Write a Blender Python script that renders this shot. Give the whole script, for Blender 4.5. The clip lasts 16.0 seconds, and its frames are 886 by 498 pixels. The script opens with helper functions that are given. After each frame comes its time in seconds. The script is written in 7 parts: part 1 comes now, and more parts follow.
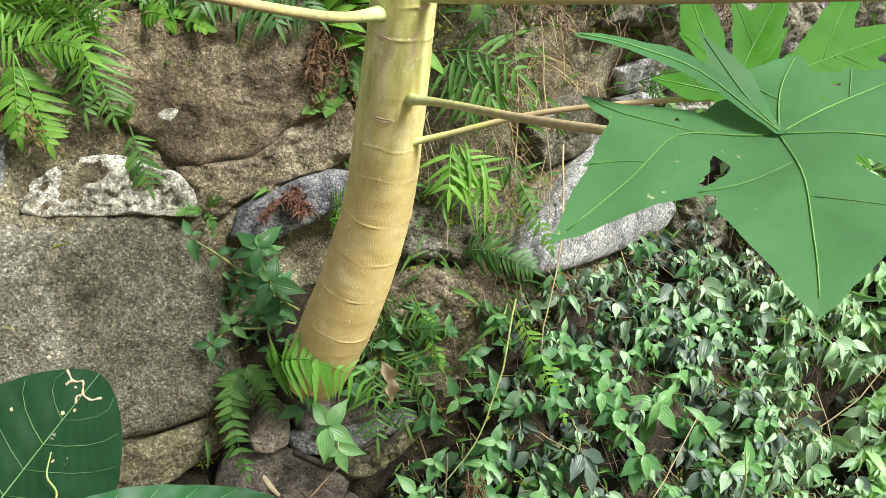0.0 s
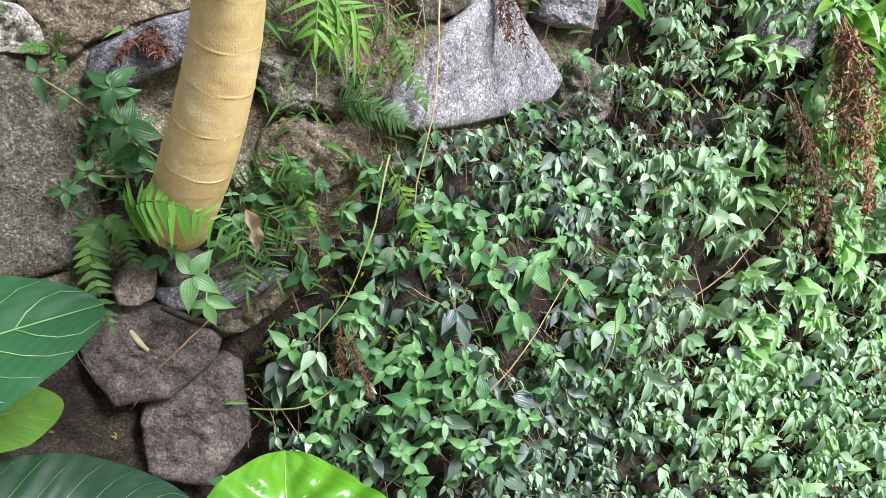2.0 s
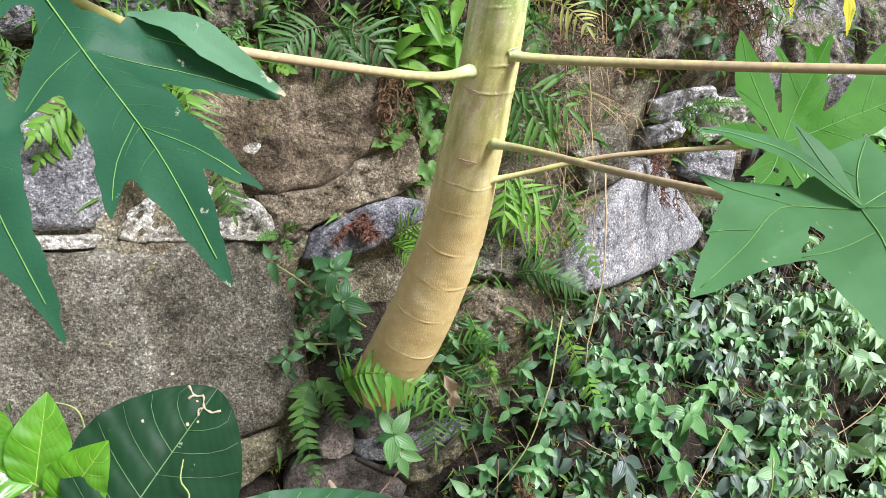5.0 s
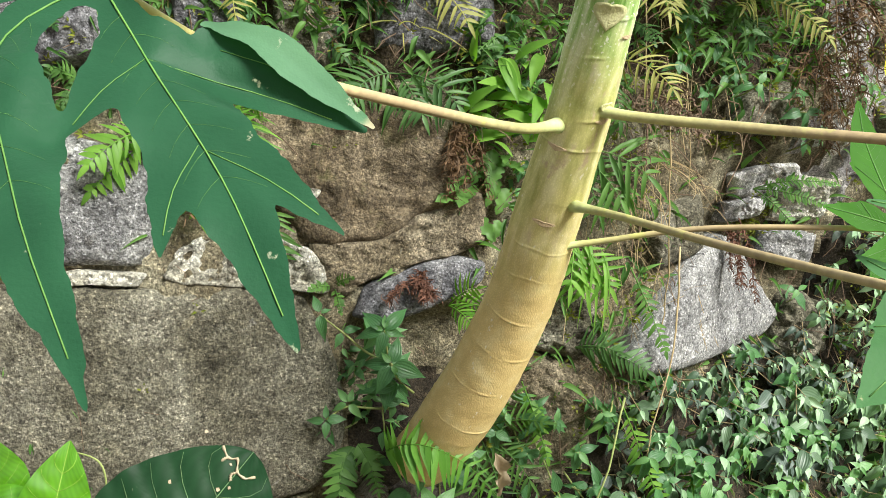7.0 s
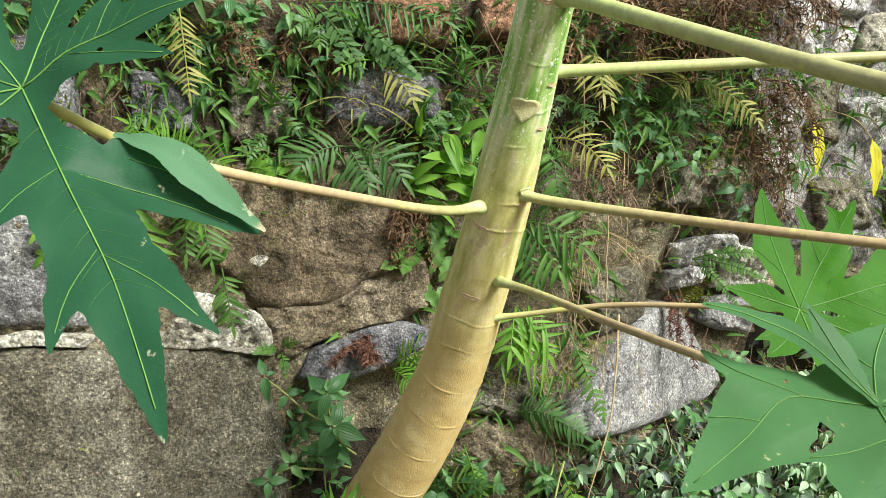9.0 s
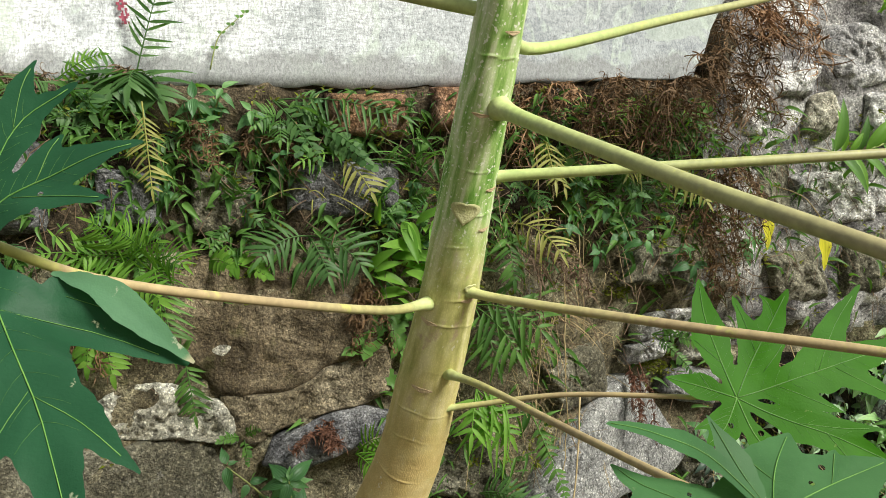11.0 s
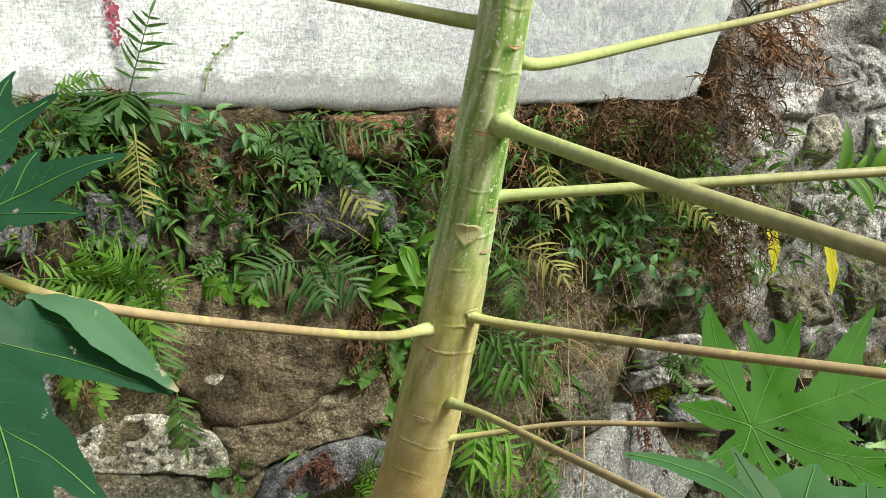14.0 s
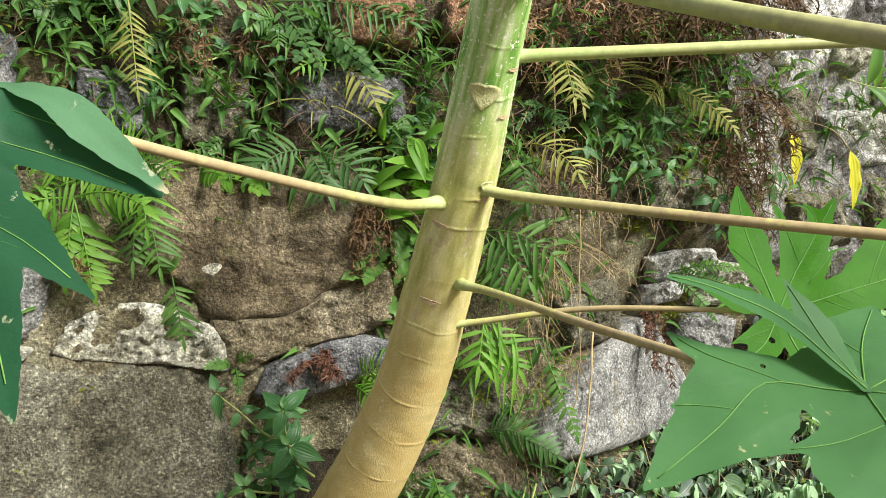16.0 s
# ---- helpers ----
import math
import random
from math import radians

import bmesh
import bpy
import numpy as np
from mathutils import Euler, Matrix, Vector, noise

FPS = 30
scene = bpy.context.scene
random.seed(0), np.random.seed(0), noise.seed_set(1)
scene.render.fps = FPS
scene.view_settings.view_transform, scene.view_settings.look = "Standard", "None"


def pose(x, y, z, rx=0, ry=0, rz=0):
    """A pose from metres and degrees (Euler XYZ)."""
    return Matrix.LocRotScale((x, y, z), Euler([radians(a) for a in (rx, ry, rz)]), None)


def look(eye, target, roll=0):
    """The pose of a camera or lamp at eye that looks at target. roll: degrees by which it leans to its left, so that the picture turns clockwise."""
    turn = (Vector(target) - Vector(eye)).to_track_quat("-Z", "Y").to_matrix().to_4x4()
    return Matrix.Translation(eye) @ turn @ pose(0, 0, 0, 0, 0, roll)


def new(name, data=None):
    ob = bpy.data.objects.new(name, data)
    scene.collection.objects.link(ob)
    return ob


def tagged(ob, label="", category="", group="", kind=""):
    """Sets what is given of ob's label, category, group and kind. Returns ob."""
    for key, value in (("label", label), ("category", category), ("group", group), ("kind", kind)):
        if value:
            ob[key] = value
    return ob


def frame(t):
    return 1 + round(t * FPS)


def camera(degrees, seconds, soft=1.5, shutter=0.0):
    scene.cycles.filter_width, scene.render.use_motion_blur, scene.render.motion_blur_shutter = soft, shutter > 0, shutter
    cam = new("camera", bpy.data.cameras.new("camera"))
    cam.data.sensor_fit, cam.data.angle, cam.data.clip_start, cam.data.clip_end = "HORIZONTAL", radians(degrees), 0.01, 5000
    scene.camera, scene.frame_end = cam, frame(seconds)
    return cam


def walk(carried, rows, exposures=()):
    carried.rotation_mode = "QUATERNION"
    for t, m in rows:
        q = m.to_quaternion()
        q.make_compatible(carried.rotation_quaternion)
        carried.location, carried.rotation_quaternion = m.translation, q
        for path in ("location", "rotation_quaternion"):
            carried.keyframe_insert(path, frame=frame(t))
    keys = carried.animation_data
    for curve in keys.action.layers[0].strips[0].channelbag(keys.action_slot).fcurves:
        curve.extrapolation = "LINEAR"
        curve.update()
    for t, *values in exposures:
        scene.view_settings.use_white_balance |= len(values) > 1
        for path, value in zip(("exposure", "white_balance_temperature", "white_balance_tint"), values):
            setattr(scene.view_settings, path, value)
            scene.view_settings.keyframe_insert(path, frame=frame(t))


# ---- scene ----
cam = camera(57.9, 16.0, soft=0.9)
PATH = [
    (0, (0.107, -1.473, 1.496), (0.448, 0.441, 1.026), -5.4),
    (0.5, (0.089, -1.461, 1.471), (0.433, 0.437, 0.942), -4.1),
    (1, (0.176, -1.46, 1.419), (0.568, 0.406, 0.814), -3.6),
    (1.5, (0.239, -1.446, 1.369), (0.68, 0.391, 0.715), -3.9),
    (2, (0.2, -1.521, 1.366), (0.68, 0.299, 0.691), -3.7),
    (2.5, (0.171, -1.577, 1.37), (0.731, 0.212, 0.673), -4.8),
    (3, (0.118, -1.566, 1.393), (0.712, 0.21, 0.69), -5.5),
    (3.5, (0.042, -1.58, 1.445), (0.627, 0.209, 0.768), -5.9),
    (4, (-0.011, -1.576, 1.51), (0.498, 0.271, 0.938), -6.8),
    (4.5, (-0.054, -1.59, 1.527), (0.39, 0.291, 1.01), -6.2),
    (5, (-0.023, -1.559, 1.569), (0.328, 0.355, 1.108), -5.2),
    (5.2, (-0.01, -1.546, 1.582), (0.315, 0.379, 1.147), -4.7),
    (7.3, (-0.048, -1.454, 1.552), (0.22, 0.504, 1.249), -1.3),
    (7.5, (-0.047, -1.456, 1.553), (0.221, 0.502, 1.247), -1.2),
    (8, (-0.033, -1.476, 1.55), (0.245, 0.482, 1.247), -0.5),
    (8.5, (0.004, -1.5, 1.57), (0.299, 0.46, 1.305), -0.5),
    (9, (0.016, -1.52, 1.591), (0.333, 0.446, 1.408), -0.3),
    (9.5, (0.047, -1.552, 1.614), (0.378, 0.417, 1.496), -0.5),
    (9.7, (0.058, -1.557, 1.621), (0.399, 0.412, 1.531), -0.7),
    (12, (0.064, -1.576, 1.648), (0.418, 0.392, 1.632), -1.6),
    (12.5, (0.072, -1.588, 1.648), (0.428, 0.381, 1.66), -1.9),
    (13, (0.069, -1.578, 1.642), (0.428, 0.39, 1.661), -2.1),
    (13.5, (0.063, -1.554, 1.633), (0.424, 0.413, 1.663), -1.7),
    (14, (0.064, -1.525, 1.637), (0.427, 0.442, 1.669), -1.6),
    (14.5, (0.065, -1.515, 1.641), (0.427, 0.452, 1.672), -1.6),
    (15, (0.059, -1.512, 1.632), (0.423, 0.454, 1.664), -1.4),
    (15.5, (0.055, -1.484, 1.585), (0.423, 0.482, 1.571), -1.3),
    (16, (0.059, -1.46, 1.543), (0.419, 0.505, 1.441), -0.2),
]
walk(cam, [(t, look(e, a, r)) for t, e, a, r in PATH],
     [(0, 1.16, 6150, 9), (1.3, 1.14, 5750, 19), (2.5, 1.16, 5620, 23), (5.0, 1.14, 5700, 21), (7.3, 1.08, 6250, 10), (8.5, 1.1, 6250, 10), (9.2, 0.90, 6300, 9), (9.7, 0.72, 6400, 8), (11.8, 0.45, 6500, 7), (15.0, 0.47, 6500, 7), (15.5, 0.60, 6480, 7), (16.0, 0.92, 6450, 8)])

# ---- light ----
world = bpy.data.worlds.new("daylight")
scene.world = world
world.use_nodes = True
wn = world.node_tree.nodes
sky = wn.new("ShaderNodeTexSky")
sky.sky_type, sky.sun_disc = "NISHITA", False
sky.sun_elevation, sky.sun_rotation = radians(39), radians(140)
sky.air_density, sky.dust_density, sky.ozone_density = 1.0, 3.0, 1.0
cloud = wn.new("ShaderNodeMix")
cloud.data_type, cloud.inputs[0].default_value, cloud.inputs[7].default_value = "RGBA", 0.5, (5.2, 5.0, 4.6, 1)
world.node_tree.links.new(sky.outputs[0], cloud.inputs[6])
world.node_tree.links.new(cloud.outputs[2], wn["Background"].inputs[0])
wn["Background"].inputs[1].default_value = 0.060
sun = new("sun", bpy.data.lights.new("sun", "SUN"))
sun.data.energy, sun.data.angle, sun.data.color = 4.75, radians(20), (1.0, 0.96, 0.88)
sun.matrix_world = look((2.4, -2.8, 3.0), (0, 0, 0))


# ---- materials ----
def ramp(nt, fac, stops):
    r = nt.nodes.new("ShaderNodeValToRGB")
    e = r.color_ramp.elements
    while len(e) < len(stops):
        e.new(0.5)
    for k, (pos, col) in zip(e, stops):
        k.position, k.color = pos, (*col, 1) if len(col) == 3 else col
    nt.links.new(fac, r.inputs[0])
    return r.outputs[0]


def noise_tex(nt, vec, scale, detail=6, rough=0.6, distort=0.0):
    n = nt.nodes.new("ShaderNodeTexNoise")
    n.inputs["Scale"].default_value, n.inputs["Detail"].default_value = scale, detail
    n.inputs["Roughness"].default_value, n.inputs["Distortion"].default_value = rough, distort
    nt.links.new(vec, n.inputs["Vector"])
    return n.outputs[0]


def mixcol(nt, fac, a, b, mode="MIX"):
    m = nt.nodes.new("ShaderNodeMix")
    m.data_type, m.blend_type = "RGBA", mode
    for sock, v in ((m.inputs[0], fac), (m.inputs[6], a), (m.inputs[7], b)):
        if isinstance(v, (int, float)):
            sock.default_value = v
        elif isinstance(v, tuple):
            sock.default_value = (*v, 1)
        else:
            nt.links.new(v, sock)
    return m.outputs[2]


def start_mat(name, coords="Object"):
    m = bpy.data.materials.new(name)
    m.use_nodes = True
    nt = m.node_tree
    tc = nt.nodes.new("ShaderNodeTexCoord")
    return m, nt, nt.nodes["Principled BSDF"], tc.outputs[coords]


def bump(nt, bsdf, height, strength, distance):
    b = nt.nodes.new("ShaderNodeBump")
    b.inputs["Strength"].default_value, b.inputs["Distance"].default_value = strength, distance
    nt.links.new(height, b.inputs["Height"])
    nt.links.new(b.outputs[0], bsdf.inputs["Normal"])
    return b


def stretch(nt, vec, sx, sy, sz):
    m = nt.nodes.new("ShaderNodeMapping")
    m.inputs["Scale"].default_value = (sx, sy, sz)
    nt.links.new(vec, m.inputs["Vector"])
    return m.outputs[0]


def stone_mat(name, dark, mid, light, lichen=0.5, moss=0.3, pits=1.0, shift=0.0, gritty=0.75):
    """Weathered rough stone: broad stains, grain, dark pits, pale lichen and moss."""
    m, nt, b, v = start_mat(name)
    mp = nt.nodes.new("ShaderNodeMapping")
    mp.inputs["Location"].default_value = (shift, shift * 0.7, shift * 1.3)
    nt.links.new(v, mp.inputs["Vector"])
    v = mp.outputs[0]
    broad = noise_tex(nt, v, 7, 8, 0.65, 0.3)
    col = ramp(nt, broad, [(0.30, dark), (0.46, mid), (0.66, light)])
    grain = noise_tex(nt, v, 160, 4, 0.7)
    col = mixcol(nt, 0.9, col, ramp(nt, noise_tex(nt, v, 42, 6, 0.75), [(0.32, (0.42, 0.40, 0.37)), (0.5, (1, 1, 1)), (0.68, (1.5, 1.48, 1.42))]), "MULTIPLY")
    col = mixcol(nt, 0.7, col, ramp(nt, grain, [(0.34, (0.30, 0.29, 0.28)), (0.5, (1, 1, 1)), (0.66, (1.6, 1.56, 1.5))]), "MULTIPLY")
    vor = nt.nodes.new("ShaderNodeTexVoronoi")
    vor.inputs["Scale"].default_value = 300
    nt.links.new(v, vor.inputs["Vector"])
    grit = nt.nodes.new("ShaderNodeSeparateColor")
    nt.links.new(vor.outputs["Color"], grit.inputs[0])
    col = mixcol(nt, gritty, col, ramp(nt, grit.outputs[0], [(0.0, (0.45, 0.46, 0.42)), (0.5, (0.95, 0.98, 0.9)), (0.85, (1.15, 1.17, 1.08)), (0.93, (2.0, 2.02, 1.95))]), "MULTIPLY")
    pit = noise_tex(nt, v, 70, 3, 0.6)
    col = mixcol(nt, ramp(nt, pit, [(0.30, (pits * 0.8,) * 3), (0.40, (0, 0, 0))]), col, tuple(c * 0.3 for c in dark))
    pale = noise_tex(nt, v, 18, 9, 0.75, 0.5)
    col = mixcol(nt, ramp(nt, pale, [(0.66 - 0.14 * lichen, (0, 0, 0)), (0.80 - 0.1 * lichen, (0.75, 0.75, 0.75))]), col, (0.50, 0.49, 0.45))
    green = noise_tex(nt, v, 11, 7, 0.7)
    col = mixcol(nt, ramp(nt, green, [(0.70 - 0.18 * moss, (0, 0, 0)), (0.86 - 0.16 * moss, (0.8, 0.8, 0.8))]), col, (0.10, 0.105, 0.03))
    nt.links.new(col, b.inputs["Base Color"])
    b.inputs["Roughness"].default_value = 0.92
    b.inputs["Specular IOR Level"].default_value = 0.25
    h = mixcol(nt, 0.5, grain, pit, "ADD")
    bump(nt, b, h, 1.0, 0.009)
    return m


def leaf_mat(name, dark, light, rough=0.42, ribs=0.0, glow=0.35, spots=0.0, spot_col=(0.5, 0.46, 0.25), gloss=0.5, vein=0.0, pucker=0.0, tips=0.0):
    """Leaf: blade colour varies from leaf to leaf, with cell grain, ribs along the blade and light passing through."""
    m, nt, b, v = start_mat(name)
    geo, oi = nt.nodes.new("ShaderNodeNewGeometry"), nt.nodes.new("ShaderNodeObjectInfo")
    add = nt.nodes.new("ShaderNodeMath")
    add.operation = "ADD"
    nt.links.new(geo.outputs["Random Per Island"], add.inputs[0])
    nt.links.new(oi.outputs["Random"], add.inputs[1])
    half = nt.nodes.new("ShaderNodeMath")
    half.operation = "PINGPONG"
    half.inputs[1].default_value = 1.0
    nt.links.new(add.outputs[0], half.inputs[0])
    col = ramp(nt, half.outputs[0], [(0.0, dark), (0.55, tuple((a + c) / 2 for a, c in zip(dark, light))), (1.0, light)])
    blot = noise_tex(nt, v, 22, 5, 0.6)
    col = mixcol(nt, 0.5, col, ramp(nt, blot, [(0.3, (0.72, 0.76, 0.7)), (0.7, (1.22, 1.18, 1.1))]), "MULTIPLY")
    uv = nt.nodes.new("ShaderNodeUVMap")
    uv.uv_map = "UVMap"
    grain = noise_tex(nt, v, 330, 3, 0.6)
    height = grain
    if ribs:
        w = nt.nodes.new("ShaderNodeTexWave")
        w.bands_direction = "Y"
        w.inputs["Scale"].default_value, w.inputs["Distortion"].default_value = ribs, 0.6
        nt.links.new(uv.outputs[0], w.inputs["Vector"])
        col = mixcol(nt, 0.12, col, ramp(nt, w.outputs[0], [(0.1, (0.5, 0.55, 0.5)), (0.6, (1.05, 1.05, 1.05)), (0.95, (1.35, 1.35, 1.3))]), "MULTIPLY")
        height = w.outputs[0]
    if vein:
        w = nt.nodes.new("ShaderNodeTexWave")
        w.wave_type, w.bands_direction = "BANDS", "DIAGONAL"
        w.inputs["Scale"].default_value, w.inputs["Distortion"].default_value = vein, 2.5
        nt.links.new(uv.outputs[0], w.inputs["Vector"])
        col = mixcol(nt, 0.12, col, w.outputs[0], "MULTIPLY")
    if spots:
        s = noise_tex(nt, v, 38, 6, 0.65)
        col = mixcol(nt, ramp(nt, s, [(0.72 - 0.1 * spots, (0, 0, 0)), (0.76 - 0.1 * spots, (0.9, 0.9, 0.9))]), col, spot_col)
    if tips:
        sep = nt.nodes.new("ShaderNodeSeparateXYZ")
        nt.links.new(uv.outputs[0], sep.inputs[0])
        far = nt.nodes.new("ShaderNodeMath")
        far.operation, far.inputs[1].default_value = "MULTIPLY_ADD", 0.10
        nt.links.new(noise_tex(nt, v, 60, 5), far.inputs[0])
        nt.links.new(sep.outputs[0], far.inputs[2])
        col = mixcol(nt, ramp(nt, far.outputs[0], [(1.03 - tips, (0, 0, 0)), (1.06 - tips, (0.9, 0.9, 0.9))]), col, (0.44, 0.40, 0.27))
    if pucker:
        height = noise_tex(nt, v, pucker, 1, 0.4)
    nt.links.new(col, b.inputs["Base Color"])
    b.inputs["Roughness"].default_value = rough
    b.inputs["Specular IOR Level"].default_value = gloss * 0.75
    bp = bump(nt, b, height, 0.5 if pucker else 0.22 if ribs else 0.15, 0.004 if pucker else 0.0022)
    tr = nt.nodes.new("ShaderNodeBsdfTranslucent")
    nt.links.new(mixcol(nt, 1.0, col, (1.5, 1.7, 0.6), "MULTIPLY"), tr.inputs[0])
    nt.links.new(bp.outputs[0], tr.inputs["Normal"])
    mix = nt.nodes.new("ShaderNodeMixShader")
    mix.inputs[0].default_value = glow
    nt.links.new(b.outputs[0], mix.inputs[1])
    nt.links.new(tr.outputs[0], mix.inputs[2])
    nt.links.new(mix.outputs[0], nt.nodes["Material Output"].inputs["Surface"])
    return m


def plain_mat(name, a, c, scale=30, rough=0.7, depth=0.002, sxyz=(1, 1, 1)):
    m, nt, b, v = start_mat(name)
    v = stretch(nt, v, *sxyz)
    n = noise_tex(nt, v, scale, 7, 0.65)
    col = ramp(nt, n, [(0.3, a), (0.7, c)])
    oi = nt.nodes.new("ShaderNodeObjectInfo")
    geo = nt.nodes.new("ShaderNodeNewGeometry")
    col = mixcol(nt, 0.6, col, ramp(nt, geo.outputs["Random Per Island"], [(0, (0.6, 0.6, 0.6)), (1, (1.35, 1.3, 1.2))]), "MULTIPLY")
    nt.links.new(col, b.inputs["Base Color"])
    b.inputs["Roughness"].default_value = rough
    b.inputs["Specular IOR Level"].default_value = 0.3
    bump(nt, b, noise_tex(nt, v, scale * 5, 4), 0.6, depth)
    return m


def trunk_mat():
    """Papaya bark: tan corky bark below, green streaks higher up, fine dotted relief in rows."""
    m, nt, b, v = start_mat("papaya_bark")
    sep = nt.nodes.new("ShaderNodeSeparateXYZ")
    nt.links.new(v, sep.inputs[0])
    rot = nt.nodes.new("ShaderNodeMapping")
    rot.inputs["Rotation"].default_value = (radians(-33), radians(-8), 0)
    nt.links.new(v, rot.inputs["Vector"])
    v = rot.outputs[0]
    bark = ramp(nt, noise_tex(nt, stretch(nt, v, 1, 1, 0.8), 26, 7, 0.6), [(0.3, (0.56, 0.42, 0.165)), (0.5, (0.67, 0.52, 0.22)), (0.68, (0.75, 0.63, 0.31))])
    green = ramp(nt, noise_tex(nt, stretch(nt, v, 1, 1, 0.12), 85, 5, 0.55), [(0.34, (0.15, 0.33, 0.05)), (0.46, (0.36, 0.54, 0.17)), (0.57, (0.60, 0.70, 0.40)), (0.7, (0.76, 0.81, 0.60))])
    olive = ramp(nt, noise_tex(nt, stretch(nt, v, 1, 1, 0.2), 60, 6, 0.6), [(0.35, (0.40, 0.40, 0.12)), (0.5, (0.58, 0.56, 0.22)), (0.65, (0.74, 0.71, 0.38))])
    wob = noise_tex(nt, v, 14, 4)
    hsum = nt.nodes.new("ShaderNodeMath")
    hsum.operation, hsum.inputs[1].default_value = "MULTIPLY_ADD", 0.22
    nt.links.new(wob, hsum.inputs[0])
    nt.links.new(sep.outputs["Z"], hsum.inputs[2])
    low = nt.nodes.new("ShaderNodeMapRange")
    low.inputs[1].default_value, low.inputs[2].default_value = 0.43, 0.63
    nt.links.new(hsum.outputs[0], low.inputs[0])
    high = nt.nodes.new("ShaderNodeMapRange")
    high.inputs[1].default_value, high.inputs[2].default_value = 0.70, 0.84
    nt.links.new(hsum.outputs[0], high.inputs[0])
    col = mixcol(nt, low.outputs[0], bark, olive)
    vor = nt.nodes.new("ShaderNodeTexVoronoi")
    vor.inputs["Scale"].default_value = 470
    nt.links.new(stretch(nt, v, 1, 1, 0.6), vor.inputs["Vector"])
    patch = noise_tex(nt, stretch(nt, v, 1, 1, 0.5), 34, 6, 0.65, 0.4)
    brown = nt.nodes.new("ShaderNodeMath")
    brown.operation = "MULTIPLY"
    nt.links.new(ramp(nt, patch, [(0.56, (0, 0, 0)), (0.64, (0.85, 0.85, 0.85))]), brown.inputs[0])
    nt.links.new(low.outputs[0], brown.inputs[1])
    col = mixcol(nt, brown.outputs[0], col, (0.52, 0.41, 0.26))
    col = mixcol(nt, high.outputs[0], col, green)
    dots = ramp(nt, vor.outputs["Distance"], [(0.05, (1.20, 1.18, 1.12)), (0.55, (0.78, 0.75, 0.70))])
    col = mixcol(nt, 0.4, col, dots, "MULTIPLY")
    fleck = noise_tex(nt, stretch(nt, v, 1, 1, 0.5), 120, 3, 0.5)
    col = mixcol(nt, ramp(nt, fleck, [(0.67, (0, 0, 0)), (0.72, (0.7, 0.7, 0.7))]), col, (0.80, 0.77, 0.60))
    wax = nt.nodes.new("ShaderNodeMath")
    wax.operation = "MULTIPLY"
    nt.links.new(ramp(nt, noise_tex(nt, v, 210, 2, 0.5), [(0.61, (0, 0, 0)), (0.66, (0.85, 0.85, 0.85))]), wax.inputs[0])
    nt.links.new(high.outputs[0], wax.inputs[1])
    col = mixcol(nt, wax.outputs[0], col, (0.82, 0.84, 0.70))
    nt.links.new(col, b.inputs["Base Color"])
    b.inputs["Roughness"].default_value, b.inputs["Specular IOR Level"].default_value = 0.6, 0.35
    inv = nt.nodes.new("ShaderNodeMath")
    inv.operation, inv.inputs[0].default_value = "SUBTRACT", 1.0
    nt.links.new(vor.outputs["Distance"], inv.inputs[1])
    fade = mixcol(nt, low.outputs[0], inv.outputs[0], noise_tex(nt, stretch(nt, v, 1, 1, 0.3), 120, 4))
    bump(nt, b, fade, 0.32, 0.0010)
    return m


